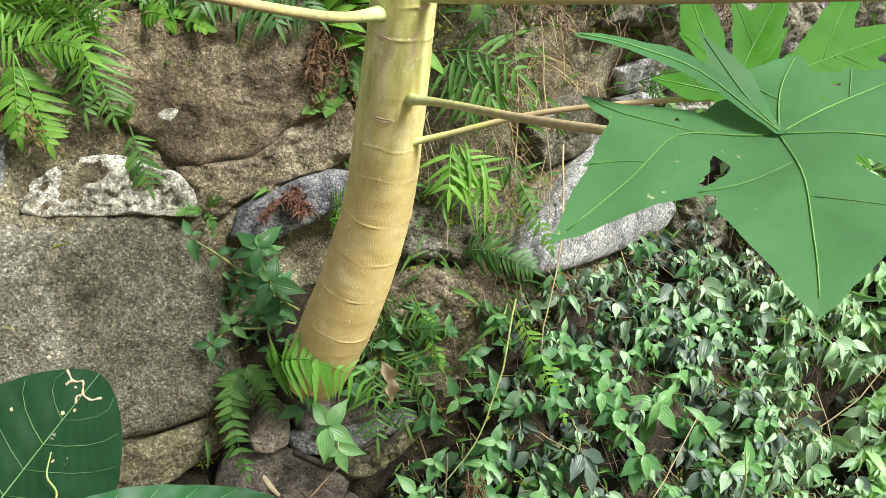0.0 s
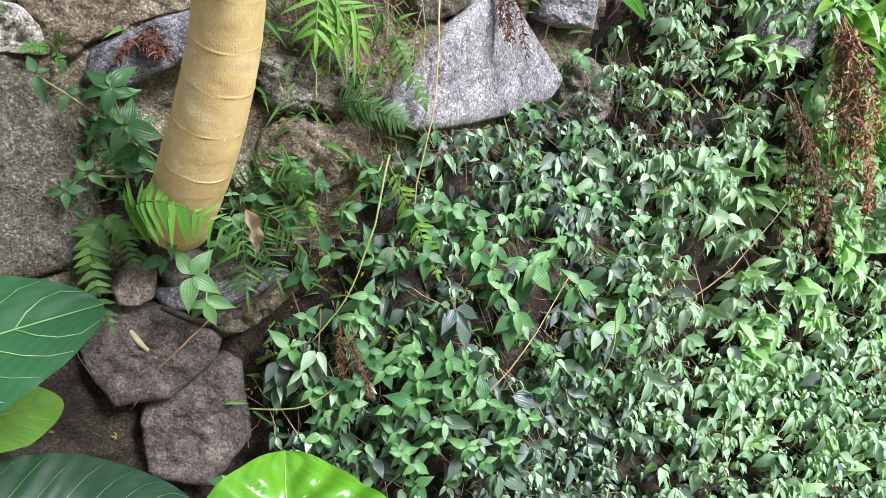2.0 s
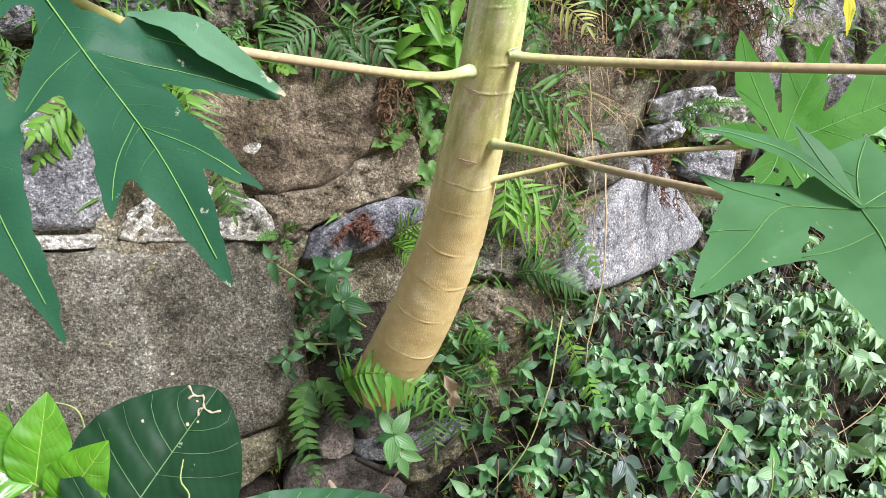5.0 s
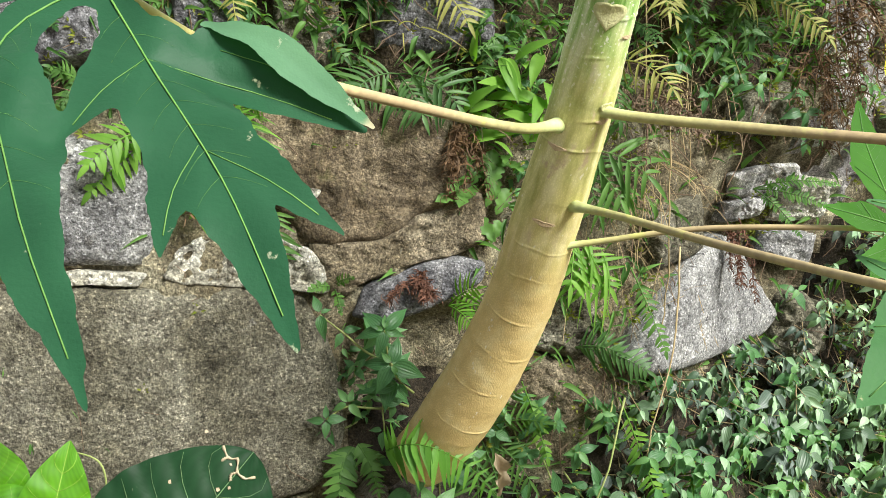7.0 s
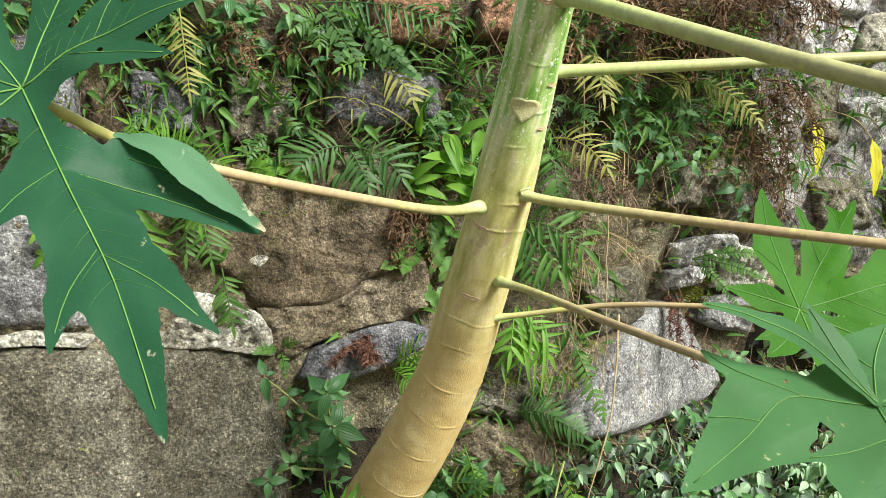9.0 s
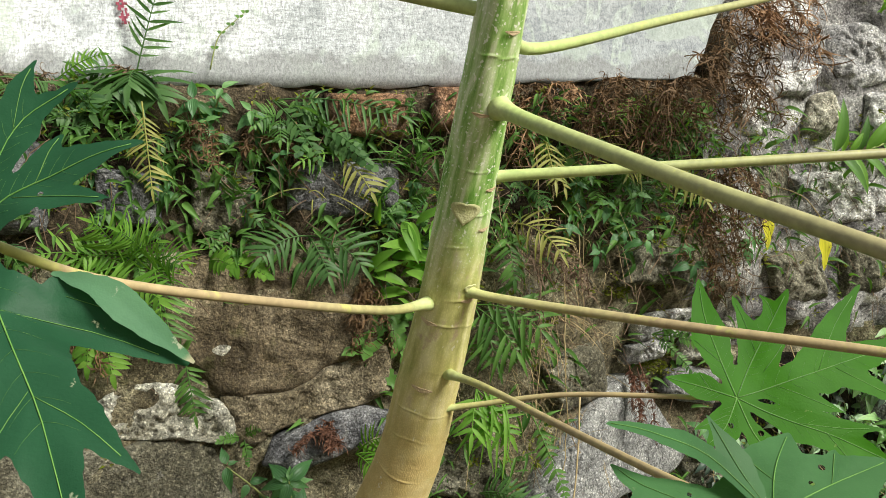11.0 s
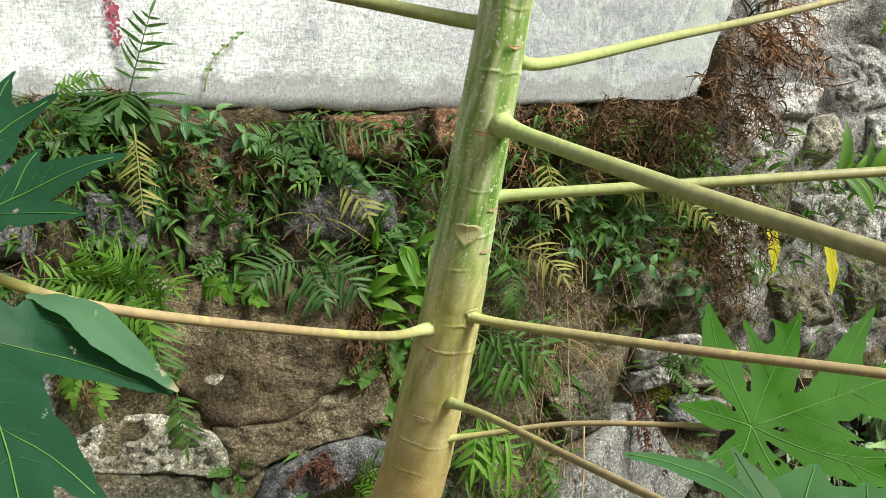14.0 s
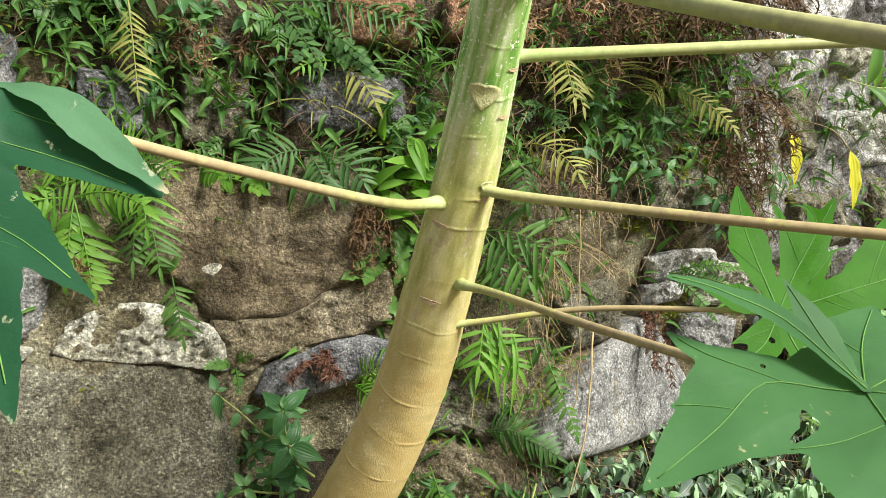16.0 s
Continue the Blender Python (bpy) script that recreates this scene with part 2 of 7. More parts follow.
def plaster_mat():
    """Old painted plaster: pale brushed paint, grey bare patches, greenish flakes, damp lower edge."""
    m, nt, b, v = start_mat("painted_plaster")
    brush_h = noise_tex(nt, stretch(nt, v, 7, 3, 34), 7, 6, 0.8, 0.5)
    brush_v = noise_tex(nt, stretch(nt, v, 36, 3, 9), 6, 6, 0.8, 0.5)
    col = ramp(nt, noise_tex(nt, v, 3.2, 6, 0.6, 0.4), [(0.30, (0.42, 0.45, 0.46)), (0.42, (0.63, 0.665, 0.675)), (0.56, (0.76, 0.79, 0.79))])
    col = mixcol(nt, 0.7, col, ramp(nt, brush_h, [(0.40, (0.45, 0.46, 0.47)), (0.54, (1.2, 1.2, 1.2))]), "MULTIPLY")
    col = mixcol(nt, 0.6, col, ramp(nt, brush_v, [(0.40, (0.5, 0.51, 0.52)), (0.54, (1.2, 1.2, 1.2))]), "MULTIPLY")
    flake = noise_tex(nt, v, 4.5, 9, 0.6, 1.2)
    worn = noise_tex(nt, stretch(nt, v, 1, 1, 1.6), 9, 12, 0.72, 0.8)
    col = mixcol(nt, ramp(nt, worn, [(0.56, (0, 0, 0)), (0.59, (0.6, 0.6, 0.6))]), col, (0.36, 0.39, 0.405))
    place = nt.nodes.new("ShaderNodeSeparateXYZ")
    nt.links.new(v, place.inputs[0])
    bare = nt.nodes.new("ShaderNodeMapRange")
    bare.inputs[1].default_value, bare.inputs[2].default_value, bare.inputs[4].default_value = 0.0, 0.55, 0.82
    nt.links.new(place.outputs["X"], bare.inputs[0])
    col = mixcol(nt, bare.outputs[0], col, ramp(nt, worn, [(0.4, (0.23, 0.255, 0.275)), (0.6, (0.40, 0.43, 0.44))]))
    sweep = noise_tex(nt, stretch(nt, v, 1.2, 1, 0.9), 5, 3, 0.5, 3.5)
    col = mixcol(nt, ramp(nt, sweep, [(0.55, (0, 0, 0)), (0.59, (0.35, 0.35, 0.35)), (0.64, (0.35, 0.35, 0.35)), (0.68, (0, 0, 0))]), col, (0.60, 0.70, 0.60))
    scratch = noise_tex(nt, stretch(nt, v, 2.5, 1, 1.2), 75, 8, 0.9, 1.0)
    col = mixcol(nt, 0.8, col, ramp(nt, scratch, [(0.40, (0.42, 0.43, 0.44)), (0.5, (1, 1, 1)), (0.60, (1.4, 1.4, 1.4))]), "MULTIPLY")
    col = mixcol(nt, ramp(nt, flake, [(0.60, (0, 0, 0)), (0.62, (0.35, 0.35, 0.35))]), col, (0.52, 0.62, 0.50))
    sep = nt.nodes.new("ShaderNodeSeparateXYZ")
    nt.links.new(v, sep.inputs[0])
    edge = nt.nodes.new("ShaderNodeMath")
    edge.operation, edge.inputs[1].default_value = "MULTIPLY_ADD", 0.22
    nt.links.new(noise_tex(nt, v, 9, 6), edge.inputs[0])
    nt.links.new(sep.outputs["Z"], edge.inputs[2])
    mr = nt.nodes.new("ShaderNodeMapRange")
    mr.inputs[1].default_value, mr.inputs[2].default_value = 2.088, 2.112
    mr.inputs[3].default_value, mr.inputs[4].default_value = 0.85, 0.0
    nt.links.new(edge.outputs[0], mr.inputs[0])
    col = mixcol(nt, mr.outputs[0], col, ramp(nt, scratch, [(0.36, (0.15, 0.155, 0.15)), (0.5, (0.28, 0.29, 0.29)), (0.62, (0.42, 0.44, 0.44))]))
    nt.links.new(col, b.inputs["Base Color"])
    b.inputs["Roughness"].default_value = 0.85
    bump(nt, b, scratch, 0.5, 0.003)
    return m


M_GREY = stone_mat("grey_stone", (0.070, 0.064, 0.046), (0.124, 0.115, 0.086), (0.215, 0.204, 0.165), 0.3, 0.25, 1.0, 3)
M_BROWN = stone_mat("brown_stone", (0.050, 0.038, 0.022), (0.120, 0.094, 0.060), (0.210, 0.172, 0.118), 0.3, 0.75, 0.7, 9, 0.5)
M_CHALK = stone_mat("chalky_stone", (0.085, 0.082, 0.090), (0.36, 0.355, 0.375), (0.74, 0.73, 0.74), 0.75, 0.35, 1.0, 71)
M_PALE = stone_mat("pale_granite", (0.10, 0.10, 0.108), (0.22, 0.22, 0.23), (0.36, 0.36, 0.365), 0.4, 0.1, 1.0, 17)
M_DARK = stone_mat("dark_stone", (0.075, 0.075, 0.085), (0.13, 0.13, 0.145), (0.22, 0.22, 0.235), 0.3, 0.15, 0.6, 25)
M_WHITE = stone_mat("white_mortar", (0.10, 0.088, 0.062), (0.33, 0.315, 0.265), (0.66, 0.65, 0.61), 0.55, 0.55, 1.0, 31)
M_DAMP = stone_mat("damp_brown_stone", (0.046, 0.039, 0.032), (0.092, 0.079, 0.067), (0.155, 0.135, 0.116), 0.1, 0.2, 0.6, 37, 0.3)
M_TAN = stone_mat("tan_stone", (0.085, 0.068, 0.042), (0.170, 0.140, 0.096), (0.29, 0.25, 0.185), 0.2, 0.25, 0.5, 43)
M_PINK = stone_mat("pinkish_stone", (0.20, 0.165, 0.14), (0.29, 0.245, 0.21), (0.40, 0.35, 0.31), 0.15, 0.05, 0.4, 47, 0.4)
M_MOSSY = stone_mat("mossy_stone", (0.05, 0.044, 0.026), (0.105, 0.094, 0.058), (0.19, 0.175, 0.115), 0.3, 0.95, 1.0, 63)
M_MORTAR = stone_mat("old_mortar_and_soil", (0.035, 0.029, 0.017), (0.145, 0.122, 0.078), (0.31, 0.285, 0.21), 0.35, 0.8, 0.8, 51)
M_BRICK = stone_mat("old_brick", (0.11, 0.065, 0.04), (0.25, 0.14, 0.085), (0.33, 0.23, 0.18), 0.35, 0.6, 0.5, 59)
M_PLASTER = plaster_mat()
M_BARK = trunk_mat()
M_SCAR = plain_mat("leaf_scar", (0.44, 0.46, 0.20), (0.62, 0.62, 0.36), 90, 0.8)
M_SCAR_B = plain_mat("corky_scar", (0.44, 0.33, 0.19), (0.66, 0.54, 0.36), 120, 0.9)
M_RUBBLE = stone_mat("mossy_pale_rubble", (0.045, 0.041, 0.040), (0.17, 0.162, 0.172), (0.55, 0.54, 0.55), 0.75, 0.6, 1.0, 83)
M_GRANITE = stone_mat("granite", (0.13, 0.13, 0.138), (0.245, 0.245, 0.255), (0.40, 0.40, 0.405), 0.4, 0.05, 1.0, 17)
M_HERB = leaf_mat("herb_leaf", (0.030, 0.066, 0.036), (0.100, 0.165, 0.090), 0.40, 1.9, 0.18, 0.0, gloss=0.5)
# Pale green of young tips; also paints the stronger light at the bank's right end.
M_HERB_Y = leaf_mat("young_and_lit_herb_leaf", (0.14, 0.270, 0.125), (0.34, 0.49, 0.31), 0.40, 1.9, 0.28, gloss=0.6)
# Copy of the herb leaf with the shade under the sprigs put into its colour.
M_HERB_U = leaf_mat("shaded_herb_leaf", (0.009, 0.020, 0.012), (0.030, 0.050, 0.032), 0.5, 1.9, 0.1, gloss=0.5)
M_HERB_G = leaf_mat("grey_herb_leaf", (0.034, 0.058, 0.044), (0.10, 0.140, 0.112), 0.38, 1.9, 0.10, gloss=0.5)
M_SPRIG = leaf_mat("sprig_leaf", (0.032, 0.108, 0.038), (0.090, 0.210, 0.078), 0.36, 1.9, 0.35, gloss=0.45)
M_SPRIG_Y = leaf_mat("young_sprig_leaf", (0.075, 0.205, 0.055), (0.17, 0.34, 0.125), 0.36, 1.9, 0.4, gloss=0.6)
M_MOSS = leaf_mat("moss", (0.08, 0.10, 0.012), (0.20, 0.22, 0.04), 0.8, 0, 0.3, gloss=0.1)
M_FERN = leaf_mat("fern_green", (0.037, 0.10, 0.022), (0.115, 0.235, 0.054), 0.45, 0, 0.35, gloss=0.3)
M_FERN_D = leaf_mat("fern_dark", (0.026, 0.074, 0.022), (0.085, 0.175, 0.052), 0.45, 0, 0.3, gloss=0.3)
M_FERN_S = leaf_mat("fern_fresh", (0.050, 0.150, 0.016), (0.125, 0.285, 0.040), 0.45, 0, 0.4, gloss=0.3)
M_FERN_L = leaf_mat("fern_bright", (0.07, 0.19, 0.02), (0.19, 0.36, 0.06), 0.45, 0, 0.45, gloss=0.3)
M_FERN_Y = leaf_mat("fern_yellow", (0.18, 0.20, 0.05), (0.40, 0.39, 0.13), 0.5, 0, 0.4, gloss=0.3)
M_PAPAYA = leaf_mat("papaya_blade", (0.016, 0.070, 0.034), (0.025, 0.088, 0.040), 0.5, 0, 0.22, 0.5, (0.50, 0.52, 0.36), gloss=0.2, tips=0.025)
M_PAPAYA_F = leaf_mat("papaya_blade_fresh", (0.056, 0.154, 0.058), (0.074, 0.185, 0.072), 0.48, 0, 0.38, 0.4, (0.42, 0.42, 0.24), gloss=0.25, tips=0.02)
M_PAPAYA_L = leaf_mat("papaya_blade_bright", (0.035, 0.15, 0.004), (0.046, 0.175, 0.006), 0.55, 0, 0.45, 0.1, (0.35, 0.4, 0.15), gloss=0.18)
M_PAPAYA_P = leaf_mat("papaya_underside", (0.085, 0.195, 0.105), (0.105, 0.225, 0.125), 0.6, 0, 0.3, 1.0, (0.45, 0.47, 0.34), gloss=0.15, tips=0.06)
M_PVEIN = plain_mat("papaya_vein", (0.075, 0.205, 0.04), (0.13, 0.27, 0.06), 40, 0.55)


def petiole_mat(name, base, middle, end):
    """Leaf stalk: fresh green where it leaves the trunk, dull brownish along its length, mottled."""
    m, nt, b, v = start_mat(name)
    uv = nt.nodes.new("ShaderNodeUVMap")
    uv.uv_map = "UVMap"
    sep = nt.nodes.new("ShaderNodeSeparateXYZ")
    nt.links.new(uv.outputs[0], sep.inputs[0])
    add = nt.nodes.new("ShaderNodeMath")
    add.operation, add.inputs[1].default_value = "MULTIPLY_ADD", 0.25
    nt.links.new(noise_tex(nt, v, 40, 5), add.inputs[0])
    nt.links.new(sep.outputs[0], add.inputs[2])
    col = ramp(nt, add.outputs[0], [(0.14, (0.52, 0.60, 0.26)), (0.32, base), (0.62, middle), (0.95, end), (1.0, (0.40, 0.40, 0.12))])
    col = mixcol(nt, 0.5, col, ramp(nt, noise_tex(nt, v, 90, 4), [(0.35, (0.7, 0.7, 0.7)), (0.65, (1.25, 1.25, 1.2))]), "MULTIPLY")
    col = mixcol(nt, ramp(nt, noise_tex(nt, v, 26, 4, 0.6), [(0.60, (0, 0, 0)), (0.66, (0.55, 0.55, 0.55))]), col, (0.50, 0.52, 0.13))
    nt.links.new(col, b.inputs["Base Color"])
    b.inputs["Roughness"].default_value, b.inputs["Specular IOR Level"].default_value = 0.45, 0.35
    bump(nt, b, noise_tex(nt, v, 220, 3), 0.2, 0.001)
    return m


M_PETIOLE = petiole_mat("petiole_green", (0.42, 0.52, 0.19), (0.37, 0.38, 0.17), (0.34, 0.29, 0.165))
M_PETIOLE_B = petiole_mat("petiole_brown", (0.44, 0.43, 0.18), (0.36, 0.28, 0.155), (0.42, 0.33, 0.17))
M_BROAD = leaf_mat("broad_leaf", (0.016, 0.070, 0.024), (0.026, 0.092, 0.032), 0.42, 0, 0.2, gloss=0.25, vein=7, pucker=40)
M_BROAD_D = leaf_mat("broad_leaf_dark", (0.007, 0.029, 0.011), (0.013, 0.042, 0.016), 0.33, 0, 0.12, 0.25, (0.28, 0.30, 0.20), gloss=0.2, vein=7, pucker=22)
M_BROAD_L = leaf_mat("glossy_young_leaf", (0.10, 0.31, 0.01), (0.15, 0.40, 0.02), 0.29, 0, 0.45, 0.0, gloss=1.2, vein=6, pucker=26)
M_VEIN_D = plain_mat("dull_vein", (0.06, 0.14, 0.05), (0.13, 0.22, 0.09), 60, 0.5)
M_VEIN_B = plain_mat("bright_vein", (0.26, 0.46, 0.05), (0.36, 0.58, 0.10), 60, 0.4)
M_ROOT = plain_mat("dark_root", (0.018, 0.015, 0.012), (0.065, 0.055, 0.045), 50, 0.8)
M_VEIN_L = plain_mat("pale_vein", (0.09, 0.20, 0.06), (0.17, 0.29, 0.10), 60, 0.5)
M_YELLOW = leaf_mat("yellow_leaf", (0.55, 0.48, 0.03), (0.62, 0.58, 0.05), 0.45, 1.5, 0.45, 1.3, (0.24, 0.15, 0.03))
M_EARTH = stone_mat("brown_earth", (0.017, 0.012, 0.008), (0.048, 0.036, 0.022), (0.14, 0.11, 0.075), 0.2, 0.9, 0.8, 77)
M_DEAD = plain_mat("dead_fern", (0.045, 0.025, 0.012), (0.175, 0.105, 0.046), 40, 0.7)
M_RUST = plain_mat("rusty_dead_fern", (0.13, 0.062, 0.028), (0.40, 0.25, 0.135), 40, 0.7)
# Light green weeds, brightened further to carry the stronger light on the right.
M_WEED = leaf_mat("weed_leaf", (0.17, 0.37, 0.13), (0.39, 0.58, 0.29), 0.36, 1.9, 0.45, gloss=0.8)
M_DEAD_T = plain_mat("dry_tan_leaf", (0.26, 0.21, 0.13), (0.42, 0.36, 0.25), 40, 0.8)
M_CRIMSON = plain_mat("red_brown_dead_fern", (0.055, 0.024, 0.015), (0.17, 0.080, 0.048), 40, 0.75)
M_STEM = plain_mat("green_stem", (0.16, 0.22, 0.06), (0.32, 0.36, 0.13), 50, 0.55)
M_STRAW = plain_mat("straw_stem", (0.24, 0.18, 0.09), (0.42, 0.34, 0.19), 50, 0.75)
M_TWIG = plain_mat("twig", (0.09, 0.06, 0.04), (0.20, 0.14, 0.09), 50, 0.85)
M_RED = plain_mat("red_paint", (0.20, 0.02, 0.045), (0.42, 0.12, 0.17), 110, 0.8)
M_SOIL = plain_mat("soil", (0.05, 0.037, 0.022), (0.12, 0.09, 0.06), 12, 0.95, 0.01)
# Soil with the shade of the gaps between leaves put into its near-black colour.
M_SHADED_SOIL = stone_mat("shaded_soil", (0.008, 0.006, 0.004), (0.022, 0.017, 0.011), (0.060, 0.048, 0.032), 0.1, 0.4, 1.0, 63)


# ---- helpers for building ----
def root_loc(ob):
    while ob.parent:
        ob = ob.parent
    return np.array(ob.location)


def raw_mesh(name, verts, faces, mats, uvs=None, idx=None, smooth=True):
    me = bpy.data.meshes.new(name)
    v = np.asarray(verts, float)
    me.from_pydata(v.tolist(), [], [tuple(f) for f in faces])
    for m in mats:
        me.materials.append(m)
    if uvs is not None:
        layer = me.uv_layers.new(name="UVMap")
        li = np.empty(len(me.loops), dtype=np.int32)
        me.loops.foreach_get("vertex_index", li)
        layer.data.foreach_set("uv", np.asarray(uvs, dtype=np.float32)[li].ravel())
    if idx is not None:
        me.polygons.foreach_set("material_index", np.asarray(idx, dtype=np.int32))
    me.polygons.foreach_set("use_smooth", np.full(len(me.polygons), smooth))
    me.update()
    return me


def thing(name, loc, label, category, group="", kind=""):
    ob = new(name)
    ob.empty_display_size = 0.02
    ob.location = loc
    return tagged(ob, label, category, group, kind)


def part(name, geom, material, parent, label="", kind=""):
    """geom: (verts in the place's metres, faces[, uvs]); linked as one mesh under a thing or a part."""
    v = np.asarray(geom[0], float) - root_loc(parent)
    me = raw_mesh(name, v, geom[1], [material], geom[2] if len(geom) > 2 else None)
    ob = new(name, me)
    ob.parent = parent
    return tagged(ob, label, kind=kind)


def solid(name, geom, material, label, category, group="", kind=""):
    """A thing of one mesh with its origin at its middle."""
    v = np.asarray(geom[0], float)
    c = v.mean(axis=0)
    ob = new(name, raw_mesh(name, v - c, geom[1], material if isinstance(material, list) else [material], geom[2] if len(geom) > 2 else None, geom[3] if len(geom) > 3 else None))
    ob.location = c
    return tagged(ob, label, category, group, kind)


def join(parts):
    vs, fs, us, n = [], [], [], 0
    for g in parts:
        vs.append(np.asarray(g[0], float))
        fs += [tuple(i + n for i in f) for f in g[1]]
        us.append(np.asarray(g[2], float) if len(g) > 2 else np.zeros((len(g[0]), 2)))
        n += len(g[0])
    return np.concatenate(vs), fs, np.concatenate(us)


def smooth_path(pts, n):
    """Points of a Catmull-Rom curve through pts."""
    p = [Vector(q) for q in pts]
    p = [p[0] * 2 - p[1]] + p + [p[-1] * 2 - p[-2]]
    out = []
    for k in range(n + 1):
        t = k / n * (len(p) - 3)
        i = min(int(t), len(p) - 4)
        f = t - i
        a, b, c, d = p[i:i + 4]
        out.append(0.5 * ((2 * b) + (c - a) * f + (2 * a - 5 * b + 4 * c - d) * f * f + (3 * b - a - 3 * c + d) * f ** 3))
    return out


def tube(path, radii, sides=8, cap=True):
    path = [Vector(p) for p in path]
    n = len(path)
    vs, fs = [], []
    ref = Vector((0.31, -0.87, 0.38)).normalized()
    for i, p in enumerate(path):
        d = (path[min(i + 1, n - 1)] - path[max(i - 1, 0)]).normalized()
        a = d.cross(ref).normalized()
        b = d.cross(a)
        r = radii(i / (n - 1)) if callable(radii) else radii
        for k in range(sides):
            w = 2 * math.pi * k / sides
            vs.append(p + (a * math.cos(w) + b * math.sin(w)) * r)
    for i in range(n - 1):
        for k in range(sides):
            k2 = (k + 1) % sides
            fs.append((i * sides + k, i * sides + k2, (i + 1) * sides + k2, (i + 1) * sides + k))
    if cap:
        fs.append(tuple(range(sides))[::-1])
        fs.append(tuple((n - 1) * sides + k for k in range(sides)))
    return np.array([tuple(v) for v in vs]), fs


def basis(origin, along, normal, scale=1.0, squash=1.0):
    """Matrix with y along, z near the normal."""
    y = Vector(along).normalized()
    z = Vector(normal)
    z = (z - y * z.dot(y)).normalized()
    x = y.cross(z)
    m = Matrix((x * scale * squash, y * scale, z * scale)).transposed().to_4x4()
    m.translation = Vector(origin)
    return m


def apply(m, geom):
    a = np.array(m)
    v = np.asarray(geom[0], float)
    return (v @ a[:3, :3].T + a[:3, 3], *geom[1:])


def blade(width, profile, n=6, m=4, fold=0.15, curl=0.25, wave=0.0, quilt=0.0, ribs=7):
    """A leaf of length 1 along y: half-width by profile, folded at the midrib, tip curling down."""
    vs, us, fs = [], [], []
    for i in range(n + 1):
        s = i / n
        w = width * profile(s)
        for j in range(m + 1):
            f = 2 * j / m - 1
            z = fold * w * abs(f) - curl * s * s + wave * w * math.sin(s * 17 + f * 2) * abs(f)
            z += quilt * w * abs(math.sin(math.pi * (s - 0.06 - 0.18 * abs(f)) * ribs / 0.8)) * min(1, 3 * abs(f))
            vs.append((w * f, s - 0.15 * curl * s * s, z))
            us.append((s, j / m))
    for i in range(n):
        for j in range(m):
            a = i * (m + 1) + j
            fs.append((a, a + 1, a + m + 2, a + m + 1))
    return np.array(vs), fs, np.array(us)


def ovate(s):
    return max(0.0, math.sin(math.pi * min(1, s ** 0.72)) ** 0.85 * (1 - 0.18 * s) + 0.015)


def herb_shape(s):
    return 3.9 * s ** 0.75 * max(0.0, 1 - s) ** 1.45 + 0.012


def lance(s):
    return max(0.0, math.sin(math.pi * s ** 0.8) ** 0.9 + 0.02)


def strap(s):
    return max(0.02, min(1, s * 6 + 0.35) * (1 - s ** 3))


def scatter(template, mats):
    """Copies of a template by a list of matrices, joined."""
    v, f, u = template
    a = np.array([np.array(m) for m in mats])
    vs = np.einsum("nij,vj->nvi", a[:, :3, :3], v) + a[:, None, :3, 3]
    k = len(v)
    fs = [tuple(i + n * k for i in g) for n in range(len(mats)) for g in f]
    return vs.reshape(-1, 3), fs, np.tile(u, (len(mats), 1))


def ease(a, b, x):
    k = min(1, max(0, (x - a) / (b - a)))
    return k * k * (3 - 2 * k)


def wall_y(x, z):
    """How far back the old wall's face lies: it recedes past the plaster and swells into a bank low down."""
    y = 0.03 + 0.37 * ease(0.45, 1.05, x) * (1 - 0.55 * ease(1.25, 1.6, z) * (1 - ease(1.0, 1.5, x)))
    y -= 0.28 * math.exp(-((x - 0.95) / 0.27) ** 2 / 2 - ((z - 0.5) / 0.2) ** 2 / 2)
    y -= 0.10 * ease(0.0, -0.5, x) * ease(1.98, 1.86, z)
    y += min(0.0, 0.03 - y) * ease(1.84, 1.94, z) * ease(1.02, 0.90, x)
    return y - 0.75 * ease(0.20, -0.45, z)


def wall_normal(x, z):
    e = 0.02
    return Vector(((wall_y(x + e, z) - wall_y(x - e, z)) / (2 * e), -1, (wall_y(x, z + e) - wall_y(x, z - e)) / (2 * e))).normalized()


def on_wall(x, z, out=0.0):
    return Vector((x, wall_y(x, z) - out, z))


rnd = random.Random(4)


def jit(a):
    return rnd.uniform(-a, a)


# ---- ground, old wall core and plaster ----
def ground():
    n, vs, fs = 40, [], []
    for i in range(n + 1):
        for j in range(n + 1):
            x, y = -60 + 120 * i / n, -60 + 120 * j / n
            vs.append((x, y, -0.38 + 0.02 * noise.noise((x * 3, y * 3, 0))))
    for i in range(n):
        for j in range(n):
            a = i * (n + 1) + j
            fs.append((a, a + n + 1, a + n + 2, a + 1))
    ob = new("ground", raw_mesh("ground", vs, fs, [M_SOIL]))
    tagged(ob, "dark bare soil below the old stone wall", "ground", kind="structure")


